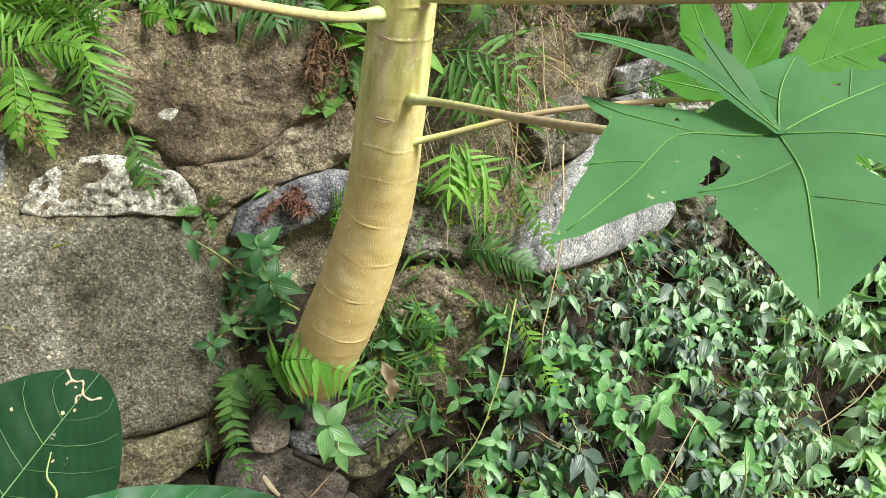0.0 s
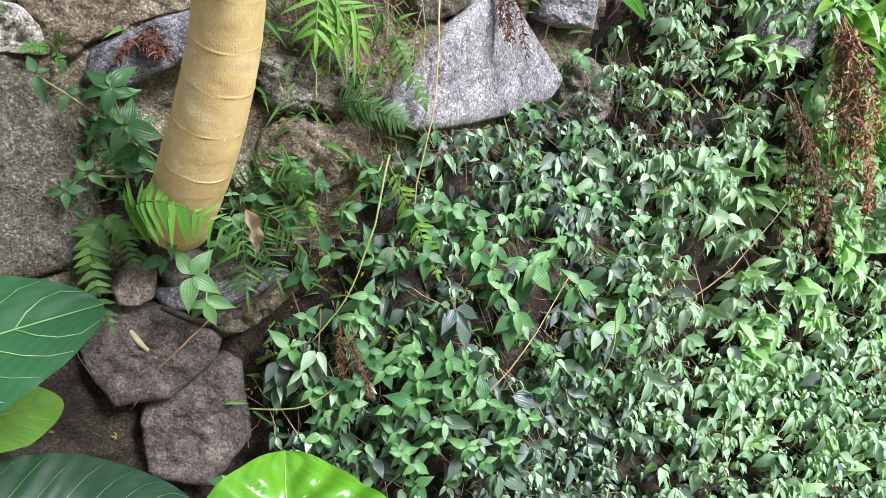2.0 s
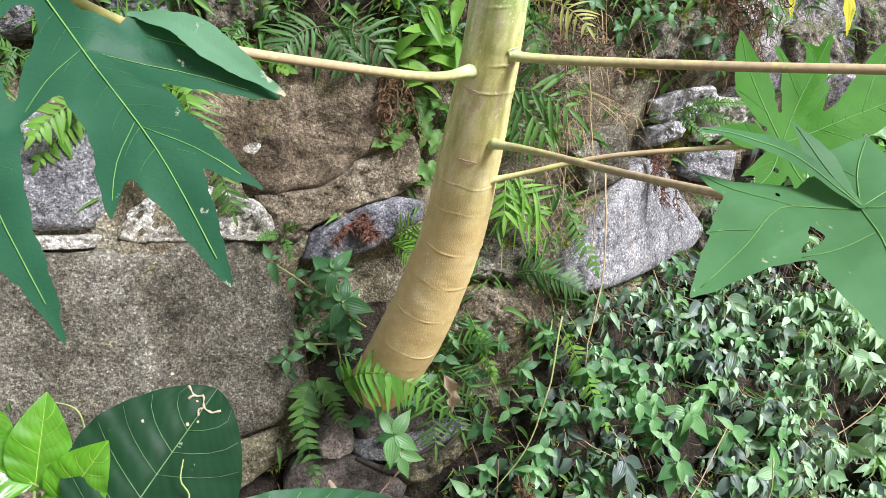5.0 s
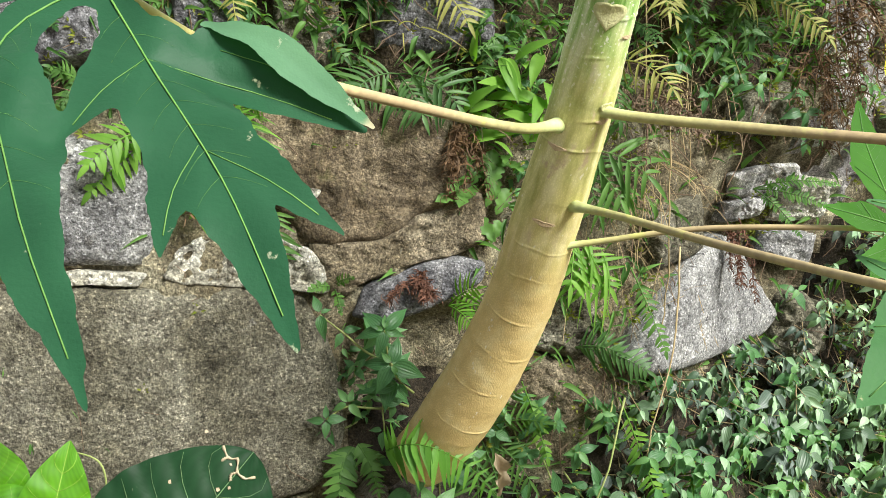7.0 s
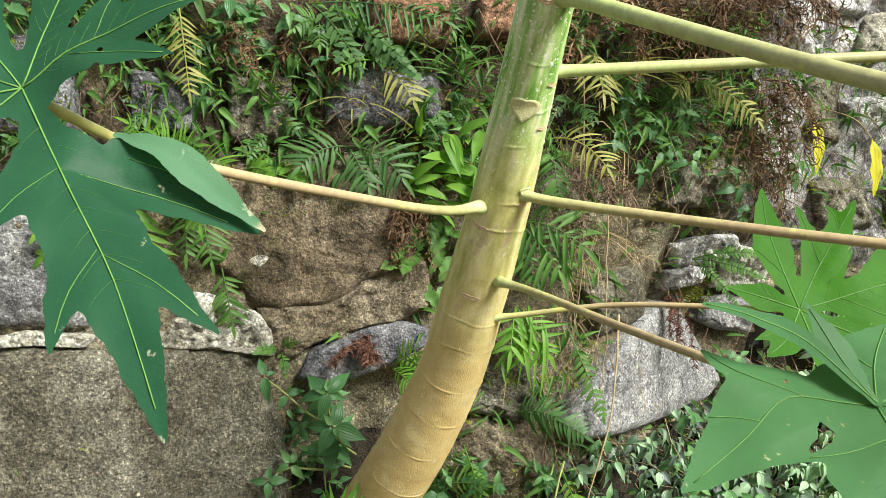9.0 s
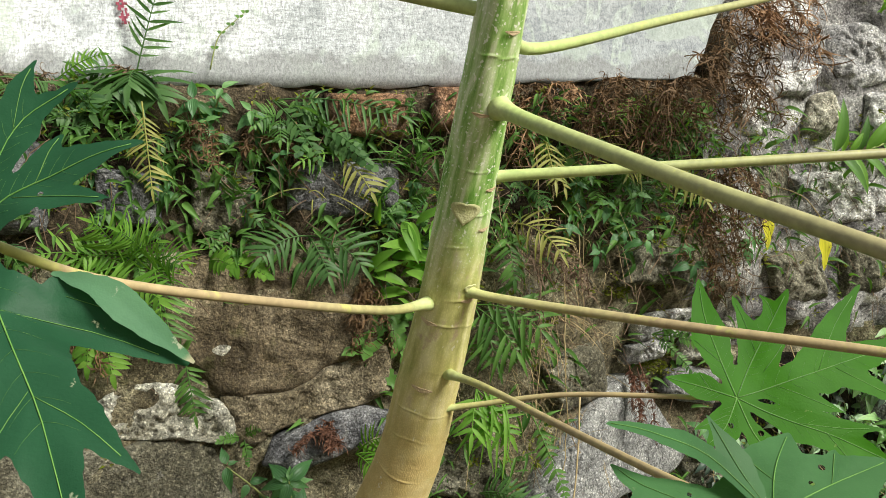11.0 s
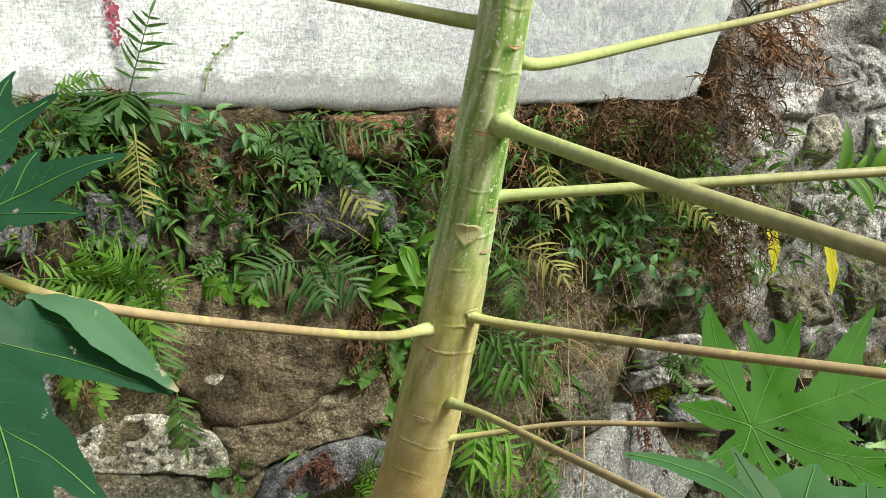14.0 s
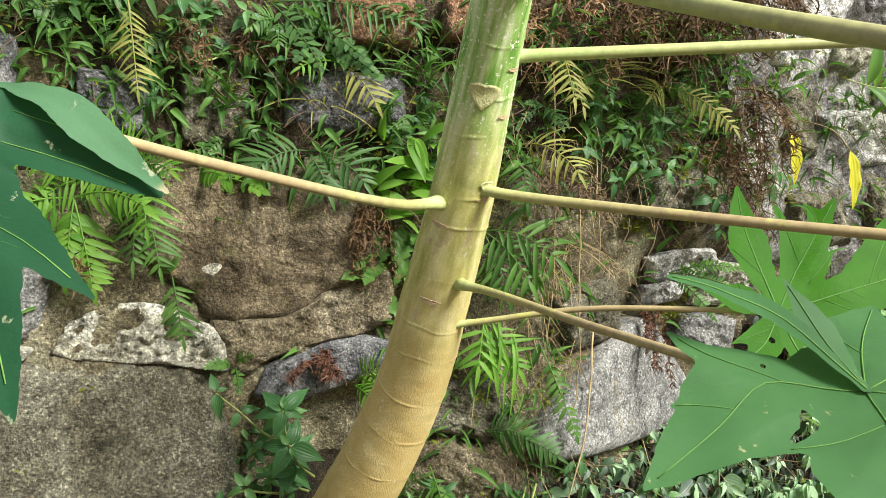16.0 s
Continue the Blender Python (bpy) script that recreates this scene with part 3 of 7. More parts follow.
def wall_core():
    x0, x1, z0, z1, nx, nz = -1.9, 3.4, -0.45, 2.9, 330, 220
    vs, fs = [], []
    for i in range(nx + 1):
        x = x0 + (x1 - x0) * i / nx
        for j in range(nz + 1):
            z = z0 + (z1 - z0) * j / nz
            q = Vector((x, 0.3, z))
            d = 0.030 * noise.noise(q * 8) + 0.022 * noise.noise(q * 24) + 0.012 * noise.noise(q * 60)
            back = 0.10 * ease(1.97, 1.985, z) * ease(1.02, 0.98, x)
            ledge = 0.022 * math.exp(-((z - 1.905 - 0.035 * ease(0.2, 0.9, x)) / 0.055) ** 2) * ease(1.02, 0.9, x)
            vs.append((x, wall_y(x, z) + 0.008 - (0.040 * ease(1.66, 1.56, z) * ease(0.74, 0.84, z) * ease(0.02, -0.10, x) + 0.038 * ease(1.64, 1.55, z) * ease(1.18, 1.24, z) * ease(-0.10, 0.02, x) * ease(0.30, 0.22, x)) - 0.024 * ease(0.95, 1.1, x) * ease(1.32, 1.42, z) - 0.022 * ease(1.60, 1.66, z) * ease(1.84, 1.78, z) * ease(0.5, 0.35, x) + d + back - ledge - 0.5 * d * ease(1.86, 1.92, z), z))
    k = nz + 1
    for i in range(nx):
        for j in range(nz):
            a = i * k + j
            fs.append((a, a + k, a + k + 1, a + 1))
    n0 = len(vs)
    for x, z in ((x0, z0), (x1, z0), (x1, z1), (x0, z1)):
        vs.append((x, 1.1, z))
    b, c, d = nx * k, nx * k + nz, nz
    fs += [(n0, n0 + 3, n0 + 2, n0 + 1), tuple(range(0, nz + 1)) + (n0 + 3, n0), tuple(range(c, b - 1, -1)) + (n0 + 1, n0 + 2)]
    fs += [tuple(i * k for i in range(nx, -1, -1)) + (n0, n0 + 1), tuple(i * k + nz for i in range(nx + 1)) + (n0 + 2, n0 + 3)]
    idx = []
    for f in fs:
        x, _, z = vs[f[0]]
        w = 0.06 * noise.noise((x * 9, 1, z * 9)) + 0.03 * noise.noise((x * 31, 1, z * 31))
        # Bank under herbs, gap at the trunk base, low recesses: shade painted as near-black soil.
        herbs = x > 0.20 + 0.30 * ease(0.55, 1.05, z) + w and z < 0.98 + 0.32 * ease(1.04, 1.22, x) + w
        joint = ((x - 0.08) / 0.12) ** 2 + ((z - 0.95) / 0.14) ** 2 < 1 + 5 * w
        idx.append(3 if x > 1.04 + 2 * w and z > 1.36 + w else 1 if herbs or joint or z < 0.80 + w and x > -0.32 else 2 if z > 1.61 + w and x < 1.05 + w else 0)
    ob = new("wall_old", raw_mesh("wall_old", vs, fs, [M_MORTAR, M_SHADED_SOIL, M_EARTH, M_RUBBLE], None, idx))
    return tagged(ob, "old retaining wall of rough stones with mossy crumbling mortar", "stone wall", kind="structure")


def plaster_wall():
    vs, fs, nx, nz = [], [], 110, 50
    for side in (0, 1):
        for i in range(nx + 1):
            for j in range(nz + 1):
                f, g = i / nx, j / nz
                z = 1.935 + 1.3 * g
                right = 0.885 + 0.45 * (z - 1.95) + 0.012 * noise.noise((3, 0, z * 25))
                x = -1.9 + (right + 1.9) * f
                if j == 0:
                    z += 0.010 * noise.noise((x * 14, 2, 0)) + 0.006 * noise.noise((x * 50, 5, 0))
                    z += 0.025 * ease(0.2, 0.9, x)
                y = 0.012 + 0.004 * noise.noise((x * 6, 1, z * 6)) if side == 0 else 0.16
                vs.append((x, y, z))
    k, off = nz + 1, (nx + 1) * (nz + 1)
    for i in range(nx):
        for j in range(nz):
            a = i * k + j
            fs.append((a, a + k, a + k + 1, a + 1))
            fs.append((off + a, off + a + 1, off + a + k + 1, off + a + k))
    for i in range(nx):
        a, b = i * k, i * k + nz
        fs.append((a, off + a, off + a + k, a + k))
        fs.append((b, b + k, off + b + k, off + b))
    for j in range(nz):
        a, b = j, nx * k + j
        fs.append((a, a + 1, off + a + 1, off + a))
        fs.append((b, off + b, off + b + 1, b + 1))
    ob = new("wall_plaster", raw_mesh("wall_plaster", vs, fs, [M_PLASTER]))
    return tagged(ob, "weathered white-painted plaster wall with grey stains above the stones", "plaster wall", kind="structure")


ground()
WALL = wall_core()
PLASTER = plaster_wall()


# ---- papaya tree ----
AXIS = [(0.098, -0.07, 0.957), (0.109, -0.115, 0.990), (0.144, -0.185, 1.073), (0.180, -0.240, 1.160), (0.224, -0.315, 1.295),
        (0.247, -0.39, 1.43), (0.266, -0.465, 1.56), (0.280, -0.550, 1.711), (0.290, -0.62, 1.82), (0.301, -0.680, 1.925), (0.318, -0.78, 2.10)]
TREE = thing("papaya_tree", AXIS[0], "young papaya tree with leaning tan trunk rooted in the wall", "tree")


def trunk_radius(z):
    k = [(0.88, 0.056), (0.98, 0.058), (1.07, 0.059), (1.16, 0.056), (1.30, 0.0505), (1.43, 0.0465), (1.56, 0.0405), (1.71, 0.0355), (1.92, 0.0285), (2.1, 0.026)]
    return float(np.interp(z, [a for a, _ in k], [b for _, b in k]))


def trunk_at(z):
    zs = [a[2] for a in AXIS]
    return Vector((np.interp(z, zs, [a[0] for a in AXIS]), np.interp(z, zs, [a[1] for a in AXIS]), z))


RINGS = [1.035, 1.098, 1.165, 1.228, 1.29, 1.352, 1.40, 1.465, 1.535, 1.575, 1.64, 1.685, 1.74, 1.79, 1.86, 1.92]


def trunk():
    path = smooth_path(AXIS, 1000)
    sides, vs, fs = 44, [], []
    n = len(path)
    for i, p in enumerate(path):
        d = (path[min(i + 1, n - 1)] - path[max(i - 1, 0)]).normalized()
        a = Vector((1, 0, 0))
        a = (a - d * a.dot(d)).normalized()
        b = d.cross(a)
        for k in range(sides):
            w = 2 * math.pi * k / sides
            r = trunk_radius(p.z)
            q = p + (a * math.cos(w) + b * math.sin(w)) * r
            r += 0.0009 * noise.noise(q * 22) + 0.0005 * noise.noise(q * 70)
            for ring in RINGS:
                h = p.z - ring - 0.0025 * math.sin(w + ring * 40) - 0.006 * noise.noise((w * 1.5, ring * 9, 0))
                r += 0.0011 * math.exp(-(h / 0.0011) ** 2) * (0.12 + 0.88 * ease(-0.2, 0.25, noise.noise((w * 1.3, ring * 31, 2))))
            r += 0.0012 * math.sin(5 * w + p.z * 3) * ease(1.6, 1.85, p.z)
            vs.append(p + (a * math.cos(w) + b * math.sin(w)) * r)
    for i in range(n - 1):
        for k in range(sides):
            k2 = (k + 1) % sides
            fs.append((i * sides + k, i * sides + k2, (i + 1) * sides + k2, (i + 1) * sides + k))
    fs += [tuple(range(sides))[::-1], tuple((n - 1) * sides + k for k in range(sides))]
    return np.array([tuple(v) for v in vs]), fs


part("trunk", trunk(), M_BARK, TREE, "tan ringed bark, green towards the top")


def scar(z, way, size=0.012, tall=1.0):
    """A heart-shaped scar of a fallen leaf stalk on the trunk."""
    c, w = trunk_at(z), Vector(way).normalized()
    up = (trunk_at(z + 0.02) - trunk_at(z - 0.02)).normalized()
    w = (w - up * w.dot(up)).normalized()
    side = up.cross(w)
    vs, fs, n = [], [], 20
    for ring, lift in ((1.0, 0.0002), (0.86, 0.0003 + 0.001 * tall), (0.7, 0.0005), (0.01, 0.0004)):
        for k in range(n):
            t = 2 * math.pi * k / n
            hx = 0.95 * math.sin(t) ** 3 * ring
            hy = (0.80 * math.cos(t) - 0.22 * math.cos(2 * t) - 0.06 * math.cos(3 * t)) * ring
            r = trunk_radius(z) + lift
            ang = hx * size / r
            vs.append(c + up * (hy * size * tall) + (w * math.cos(ang) + side * math.sin(ang)) * (r + 0.001))
    for i in range(3):
        for k in range(n):
            k2 = (k + 1) % n
            fs.append((i * n + k, i * n + k2, (i + 1) * n + k2, (i + 1) * n + k))
    return np.array([tuple(v) for v in vs]), fs


for z, way, size in ((1.688, (-0.15, -1, 0), 0.021), (1.588, (0.5, -1, 0), 0.011)):
    part("leaf_scar", scar(z, way, size), M_SCAR, TREE, "pale heart-shaped leaf scar")
for z, way, size in ((1.535, (-0.75, -1, 0), 0.019), (1.572, (0.5, -1, 0), 0.017), (1.440, (-0.35, -1, 0), 0.022), (1.800, (-0.25, -1, 0), 0.015), (1.715, (0.75, -1, 0), 0.014), (1.885, (0.35, -1, 0), 0.014), (1.665, (0.7, -1, 0), 0.014)):
    part("leaf_scar", scar(z, way, size * 0.8, 0.34), M_SCAR_B, TREE, "narrow brown corky leaf scar")


def petiole(pts, r0, r1, skin=None, label=""):
    path = smooth_path(pts, 26)
    v, f = tube(path, lambda s: 0.72 * (r1 + (r0 - r1) * (1 - s) ** 1.3) * (1 + 0.65 * math.exp(-s * 17)), 12)
    u = np.stack([np.repeat(np.linspace(0, 1, len(path)), 12), np.zeros(len(path) * 12)], axis=1)
    return part("petiole", (v, f, u), skin or M_PETIOLE, TREE, label)


def lobe(points, half, teeth=()):
    """One lobe of a papaya leaf: its rib through points (x, y, z) of the leaf's own axes, half-width, and side teeth (points, half)."""
    return [(points, half, True)] + [(p, h, False) for p, h in teeth]


def leaf_sheet(lobes, web, holes, seed, crease, fine):
    """Blade and raised veins of one sheet in the leaf's own axes."""
    cell, soft = 0.0021, 0.0016
    ribs = []
    for points, half, main in [r for lob in lobes for r in lob]:
        path = np.array([tuple(p) for p in smooth_path(points, 14 if main else 6)])
        ribs.append((path, half, main))
    ends = np.concatenate([r[0][:, :2] for r in ribs])
    lo, hi = ends.min(axis=0) - 0.03, ends.max(axis=0) + 0.03
    nx, ny = int((hi[0] - lo[0]) / cell) + 1, int((hi[1] - lo[1]) / cell) + 1

    def near(q, path):
        """Distance to a rib, way along it from 0 to 1, and height of the rib there."""
        best = np.full(len(q), 9.0)
        way, high = np.zeros(len(q)), np.zeros(len(q))
        n = len(path) - 1
        for k in range(n):
            a, d = path[k, :2], path[k + 1, :2] - path[k, :2]
            f = np.clip(((q - a) @ d) / max(1e-9, d @ d), 0, 1)
            dist = np.linalg.norm(q - a - f[:, None] * d, axis=1)
            hit = dist < best
            best[hit], way[hit] = dist[hit], (k + f[hit]) / n
            high[hit] = path[k, 2] + f[hit] * (path[k + 1, 2] - path[k, 2])
        return best, way, high

    def sheet(q):
        """Inside measure, height of the sheet, and way along the nearest rib for points of the leaf's plane."""
        total = np.exp((web - np.linalg.norm(q, axis=1)) / soft)
        weight, high, way, fit = np.zeros(len(q)), np.zeros(len(q)), np.zeros(len(q)), np.full(len(q), -9.0)
        close = np.full(len(q), 9.0)
        for path, half, main in ribs:
            d, w, z = near(q, path)
            wide = half * (np.minimum(1, 0.16 + 1.9 * w) * np.minimum(1, (1 - w) * 2.3) ** 0.85 if main else (1 - w) ** 0.95)
            f = wide - d
            total += np.exp(np.clip(f / soft, -60, 20))
            g = np.exp(-d / 0.010) + 1e-9
            weight, high = weight + g, high + g * z
            better = f > fit
            fit[better], way[better] = f[better], w[better]
            close = np.minimum(close, d)
        ragged = np.array([0.0022 * noise.noise((x * 55, y * 55, seed)) + 0.0012 * noise.noise((x * 160, y * 160, seed + 3)) for x, y in q])
        f = soft * np.log(total) + ragged
        for x, y, r in holes:
            f = np.minimum(f, np.hypot(q[:, 0] - x, q[:, 1] - y) - r)
        wavy = np.array([0.006 * noise.noise((x * 16, y * 16, seed + 7)) for x, y in q])
        return f, high / weight + crease * close + wavy, way

    gx, gy = np.meshgrid(lo[0] + cell * np.arange(nx), lo[1] + cell * np.arange(ny), indexing="ij")
    grid = np.stack([gx.ravel(), gy.ravel()], axis=1)
    field = sheet(grid)[0].reshape(nx, ny)
    flat, index, faces = [], {}, []

    def corner(i, j):
        if (i, j) not in index:
            index[i, j] = len(flat)
            flat.append((gx[i, j], gy[i, j]))
        return index[i, j]

    def cut(a, b):
        key = (a, b) if a < b else (b, a)
        if key not in index:
            (i, j), (k, l) = key
            t = field[i, j] / (field[i, j] - field[k, l])
            index[key] = len(flat)
            flat.append((gx[i, j] + t * (gx[k, l] - gx[i, j]), gy[i, j] + t * (gy[k, l] - gy[i, j])))
        return index[key]
    inside = field > 0
    some = inside[:-1, :-1] | inside[1:, :-1] | inside[:-1, 1:] | inside[1:, 1:]
    for i, j in np.argwhere(some):
        ring, face = [(i, j), (i + 1, j), (i + 1, j + 1), (i, j + 1)], []
        for a, b in zip(ring, ring[1:] + ring[:1]):
            if inside[a]:
                face.append(corner(*a))
            if inside[a] != inside[b]:
                face.append(cut(a, b))
        if len(face) > 2:
            faces.append(tuple(face))
    flat = np.array(flat)
    _, z, way = sheet(flat)
    blade_geo = np.column_stack([flat, z]), faces, np.column_stack([way, np.zeros(len(flat))])

    def drawn(points, r0, r1, sides=5):
        q = np.array(points)[:, :2]
        z = sheet(q)[1] + 0.0005
        return tube(np.column_stack([q, z]), lambda k: r0 + (r1 - r0) * k, sides)
    veins = []
    for path, half, main in ribs:
        veins.append(drawn(path[:-1], (0.0011 if main else 0.0004) * (0.5 + 0.5 * fine), 0.0004, 5))
        if main:
            for k in range(2, len(path) - 2):
                a, d = path[k, :2], path[k + 1, :2] - path[k - 1, :2]
                d = d / max(1e-9, np.linalg.norm(d))
                for sgn in (-1, 1):
                    w = np.array((-d[1], d[0])) * sgn
                    line = [a + (w * 0.8 + d * (0.45 + 0.3 * e)) * half * 0.8 * e for e in (0, 0.35, 0.7, 1.0)]
                    if sheet(np.array(line[-1:]))[0][0] > 0.002:
                        veins.append(drawn([(*p, 0) for p in line], 0.00026 * fine, 0.00012 * fine, 4))
    return blade_geo, join(veins)


def papaya_leaf(center, axis, normal, lobes, web, material, holes=(), seed=1, crease=0.10, fine=1.0, loose=()):
    """A palmate leaf cut out of one sheet: ribs spread lobes and teeth, narrow slits run in between; loose lobes overlap the sheet."""
    m = basis(center, axis, normal)
    cut = [leaf_sheet(lobes, web, holes, seed, crease, fine)] + [leaf_sheet([one], 0.004, (), seed + 20, crease, fine) for one in loose]
    leaf = part("leaf", apply(m, join([g for g, _ in cut])), material, TREE)
    part("vein", apply(m, join([v for _, v in cut])), M_PVEIN, leaf)
    return leaf


L_C, F_C, R_C = (-0.190, -0.893, 1.655), (0.400, -1.03, 1.430), (0.626, -0.594, 1.418)
petiole([(0.235, -0.485, 1.550), (0.17, -0.545, 1.548), (0.05, -0.655, 1.570), (-0.11, -0.795, 1.608), (-0.188, -0.886, 1.650)], 0.0092, 0.0062, M_PETIOLE_B)
petiole([(0.265, -0.445, 1.445), (0.30, -0.52, 1.438), (0.346, -0.70, 1.425), (0.383, -0.9, 1.42), (0.401, -1.027, 1.424)], 0.0078, 0.0055, M_PETIOLE_B)
petiole([(0.265, -0.40, 1.385), (0.31, -0.42, 1.392), (0.42, -0.48, 1.412), (0.54, -0.555, 1.418), (0.625, -0.588, 1.415)], 0.0066, 0.0045, M_PETIOLE_B)
petiole([(0.275, -0.495, 1.568), (0.33, -0.545, 1.555), (0.50, -0.69, 1.53), (0.68, -0.84, 1.507), (0.86, -0.99, 1.475)], 0.0095, 0.0075, M_PETIOLE_B)
petiole([(0.300, -0.635, 1.793), (0.325, -0.70, 1.765), (0.40, -0.90, 1.687), (0.47, -1.08, 1.621), (0.53, -1.23, 1.562)], 0.014, 0.0095)
petiole([(0.293, -0.565, 1.715), (0.36, -0.575, 1.718), (0.62, -0.63, 1.727), (0.92, -0.69, 1.738), (1.2, -0.75, 1.75)], 0.011, 0.008)
petiole([(0.305, -0.655, 1.87), (0.37, -0.60, 1.873), (0.613, -0.45, 1.955), (0.80, -0.37, 2.01), (0.983, -0.30, 2.066), (1.2, -0.22, 2.13)], 0.011, 0.0075)
petiole([(0.302, -0.665, 1.90), (0.26, -0.655, 1.905), (0.13, -0.61, 1.942), (-0.05, -0.56, 1.99), (-0.3, -0.5, 2.06)], 0.013, 0.009)
LEFT = papaya_leaf(L_C, (0.418, -0.618, -0.666), (-0.113, -0.762, 0.637), [
    lobe([(0, 0, 0), (-0.002, 0.098, 0), (-0.005, 0.20, 0), (0.004, 0.308, 0)], 0.030, [
        ([(-0.002, 0.085, -0.01), (-0.05, 0.115, -0.035), (-0.104, 0.172, -0.05)], 0.031), ([(-0.045, 0.085, -0.02), (-0.075, 0.118, -0.025), (-0.102, 0.166, -0.045)], 0.018),
        ([(-0.005, 0.17, 0), (-0.026, 0.205, -0.005), (-0.047, 0.258, -0.01)], 0.030),
        ([(0, 0.085, 0), (0.03, 0.105, 0.005), (0.062, 0.134, 0.01)], 0.034), ([(-0.003, 0.165, 0), (0.02, 0.19, 0.004), (0.042, 0.23, 0.006)], 0.028)]),
    lobe([(0, 0, 0), (0.07, 0.055, 0.02), (0.088, 0.17, 0.03), (0.093, 0.298, 0.03)], 0.028),
    lobe([(0, 0, 0), (0.10, 0.0, 0.02), (0.17, 0.05, 0.0), (0.20, 0.14, -0.03)], 0.032, [([(0.13, 0.02, 0.01), (0.13, 0.07, 0.01)], 0.022)]),
    lobe([(0, 0, 0), (-0.045, -0.004, 0.012), (-0.095, 0.004, 0.028), (-0.146, 0.021, 0.04)], 0.022, [
        ([(-0.06, -0.004, 0.018), (-0.078, -0.022, 0.028), (-0.095, -0.033, 0.032)], 0.020), ([(-0.04, 0.0, 0.012), (-0.075, 0.028, 0.022), (-0.107, 0.057, 0.03)], 0.022)]),
    lobe([(0, 0, 0), (-0.035, -0.035, 0.015), (-0.075, -0.062, 0.035), (-0.122, -0.062, 0.05)], 0.019, [([(-0.06, -0.055, 0.03), (-0.08, -0.085, 0.045), (-0.10, -0.105, 0.05)], 0.022)]),
    lobe([(0, 0, 0), (0.01, -0.07, 0.02), (-0.02, -0.14, 0.04), (-0.05, -0.19, 0.05)], 0.030),
    lobe([(0, 0, 0), (0.06, -0.06, 0.02), (0.10, -0.12, 0.02)], 0.032),
], 0.030, M_PAPAYA, ((-0.052, 0.028, 0.003), (0.02, 0.05, 0.003), (-0.06, 0.012, 0.0025)), 3, 0.10, 0.4)
flap, ribs = leaf_sheet([lobe([(-0.044, 0.064, -0.010), (-0.070, 0.098, -0.014), (-0.088, 0.135, -0.028), (-0.106, 0.174, -0.044)], 0.013)], 0.0, (), 31, 0.16, 0.4)
part("turned_lobe", apply(basis(L_C, (0.418, -0.618, -0.666), (-0.113, -0.762, 0.637)), flap), M_PAPAYA_P, LEFT, "pale underside of a turned-up lobe")
papaya_leaf(F_C, (0.028, -0.892, -0.451), (-0.1, -0.45, 0.88), [
    lobe([(0, 0, 0), (0.012, 0.045, 0.002), (0.032, 0.088, -0.004), (0.054, 0.130, -0.014)], 0.050, [
        ([(0.01, 0.03, 0), (0.045, 0.034, -0.002), (0.082, 0.033, -0.004)], 0.022), ([(0.015, 0.06, 0), (-0.03, 0.09, 0), (-0.055, 0.122, -0.008)], 0.030)]),
    lobe([(0, 0, 0), (0.055, -0.016, 0.004), (0.105, 0.012, 0), (0.162, 0.041, -0.006)], 0.034, [
        ([(0.045, -0.016, 0.004), (0.085, -0.042, 0.010), (0.102, -0.068, 0.012)], 0.022), ([(0.085, 0.0, 0), (0.105, -0.01, 0), (0.124, -0.014, 0)], 0.020)]),
    lobe([(0, 0, 0), (-0.025, -0.04, 0.004), (-0.058, -0.075, 0.006)], 0.027, [([(-0.02, -0.03, 0), (-0.01, -0.055, 0.004)], 0.014)]),
    lobe([(0, 0, 0), (-0.06, -0.018, 0), (-0.12, -0.03, 0)], 0.030, [([(-0.06, -0.018, 0), (-0.085, -0.052, 0)], 0.018)]),
    lobe([(0, 0, 0), (-0.06, 0.03, 0), (-0.13, 0.08, -0.01)], 0.034),
], 0.046, M_PAPAYA_F, ((0.052, -0.030, 0.0022), (-0.045, -0.022, 0.0025), (-0.062, -0.035, 0.003)), 5, 0.07, 0.12, [
    lobe([(0, 0, 0.002), (0.030, -0.042, 0.026), (0.07, -0.056, 0.046), (0.116, -0.062, 0.062)], 0.013),
    lobe([(0, 0, 0.002), (0.010, -0.036, 0.018), (0.018, -0.076, 0.036)], 0.014)])
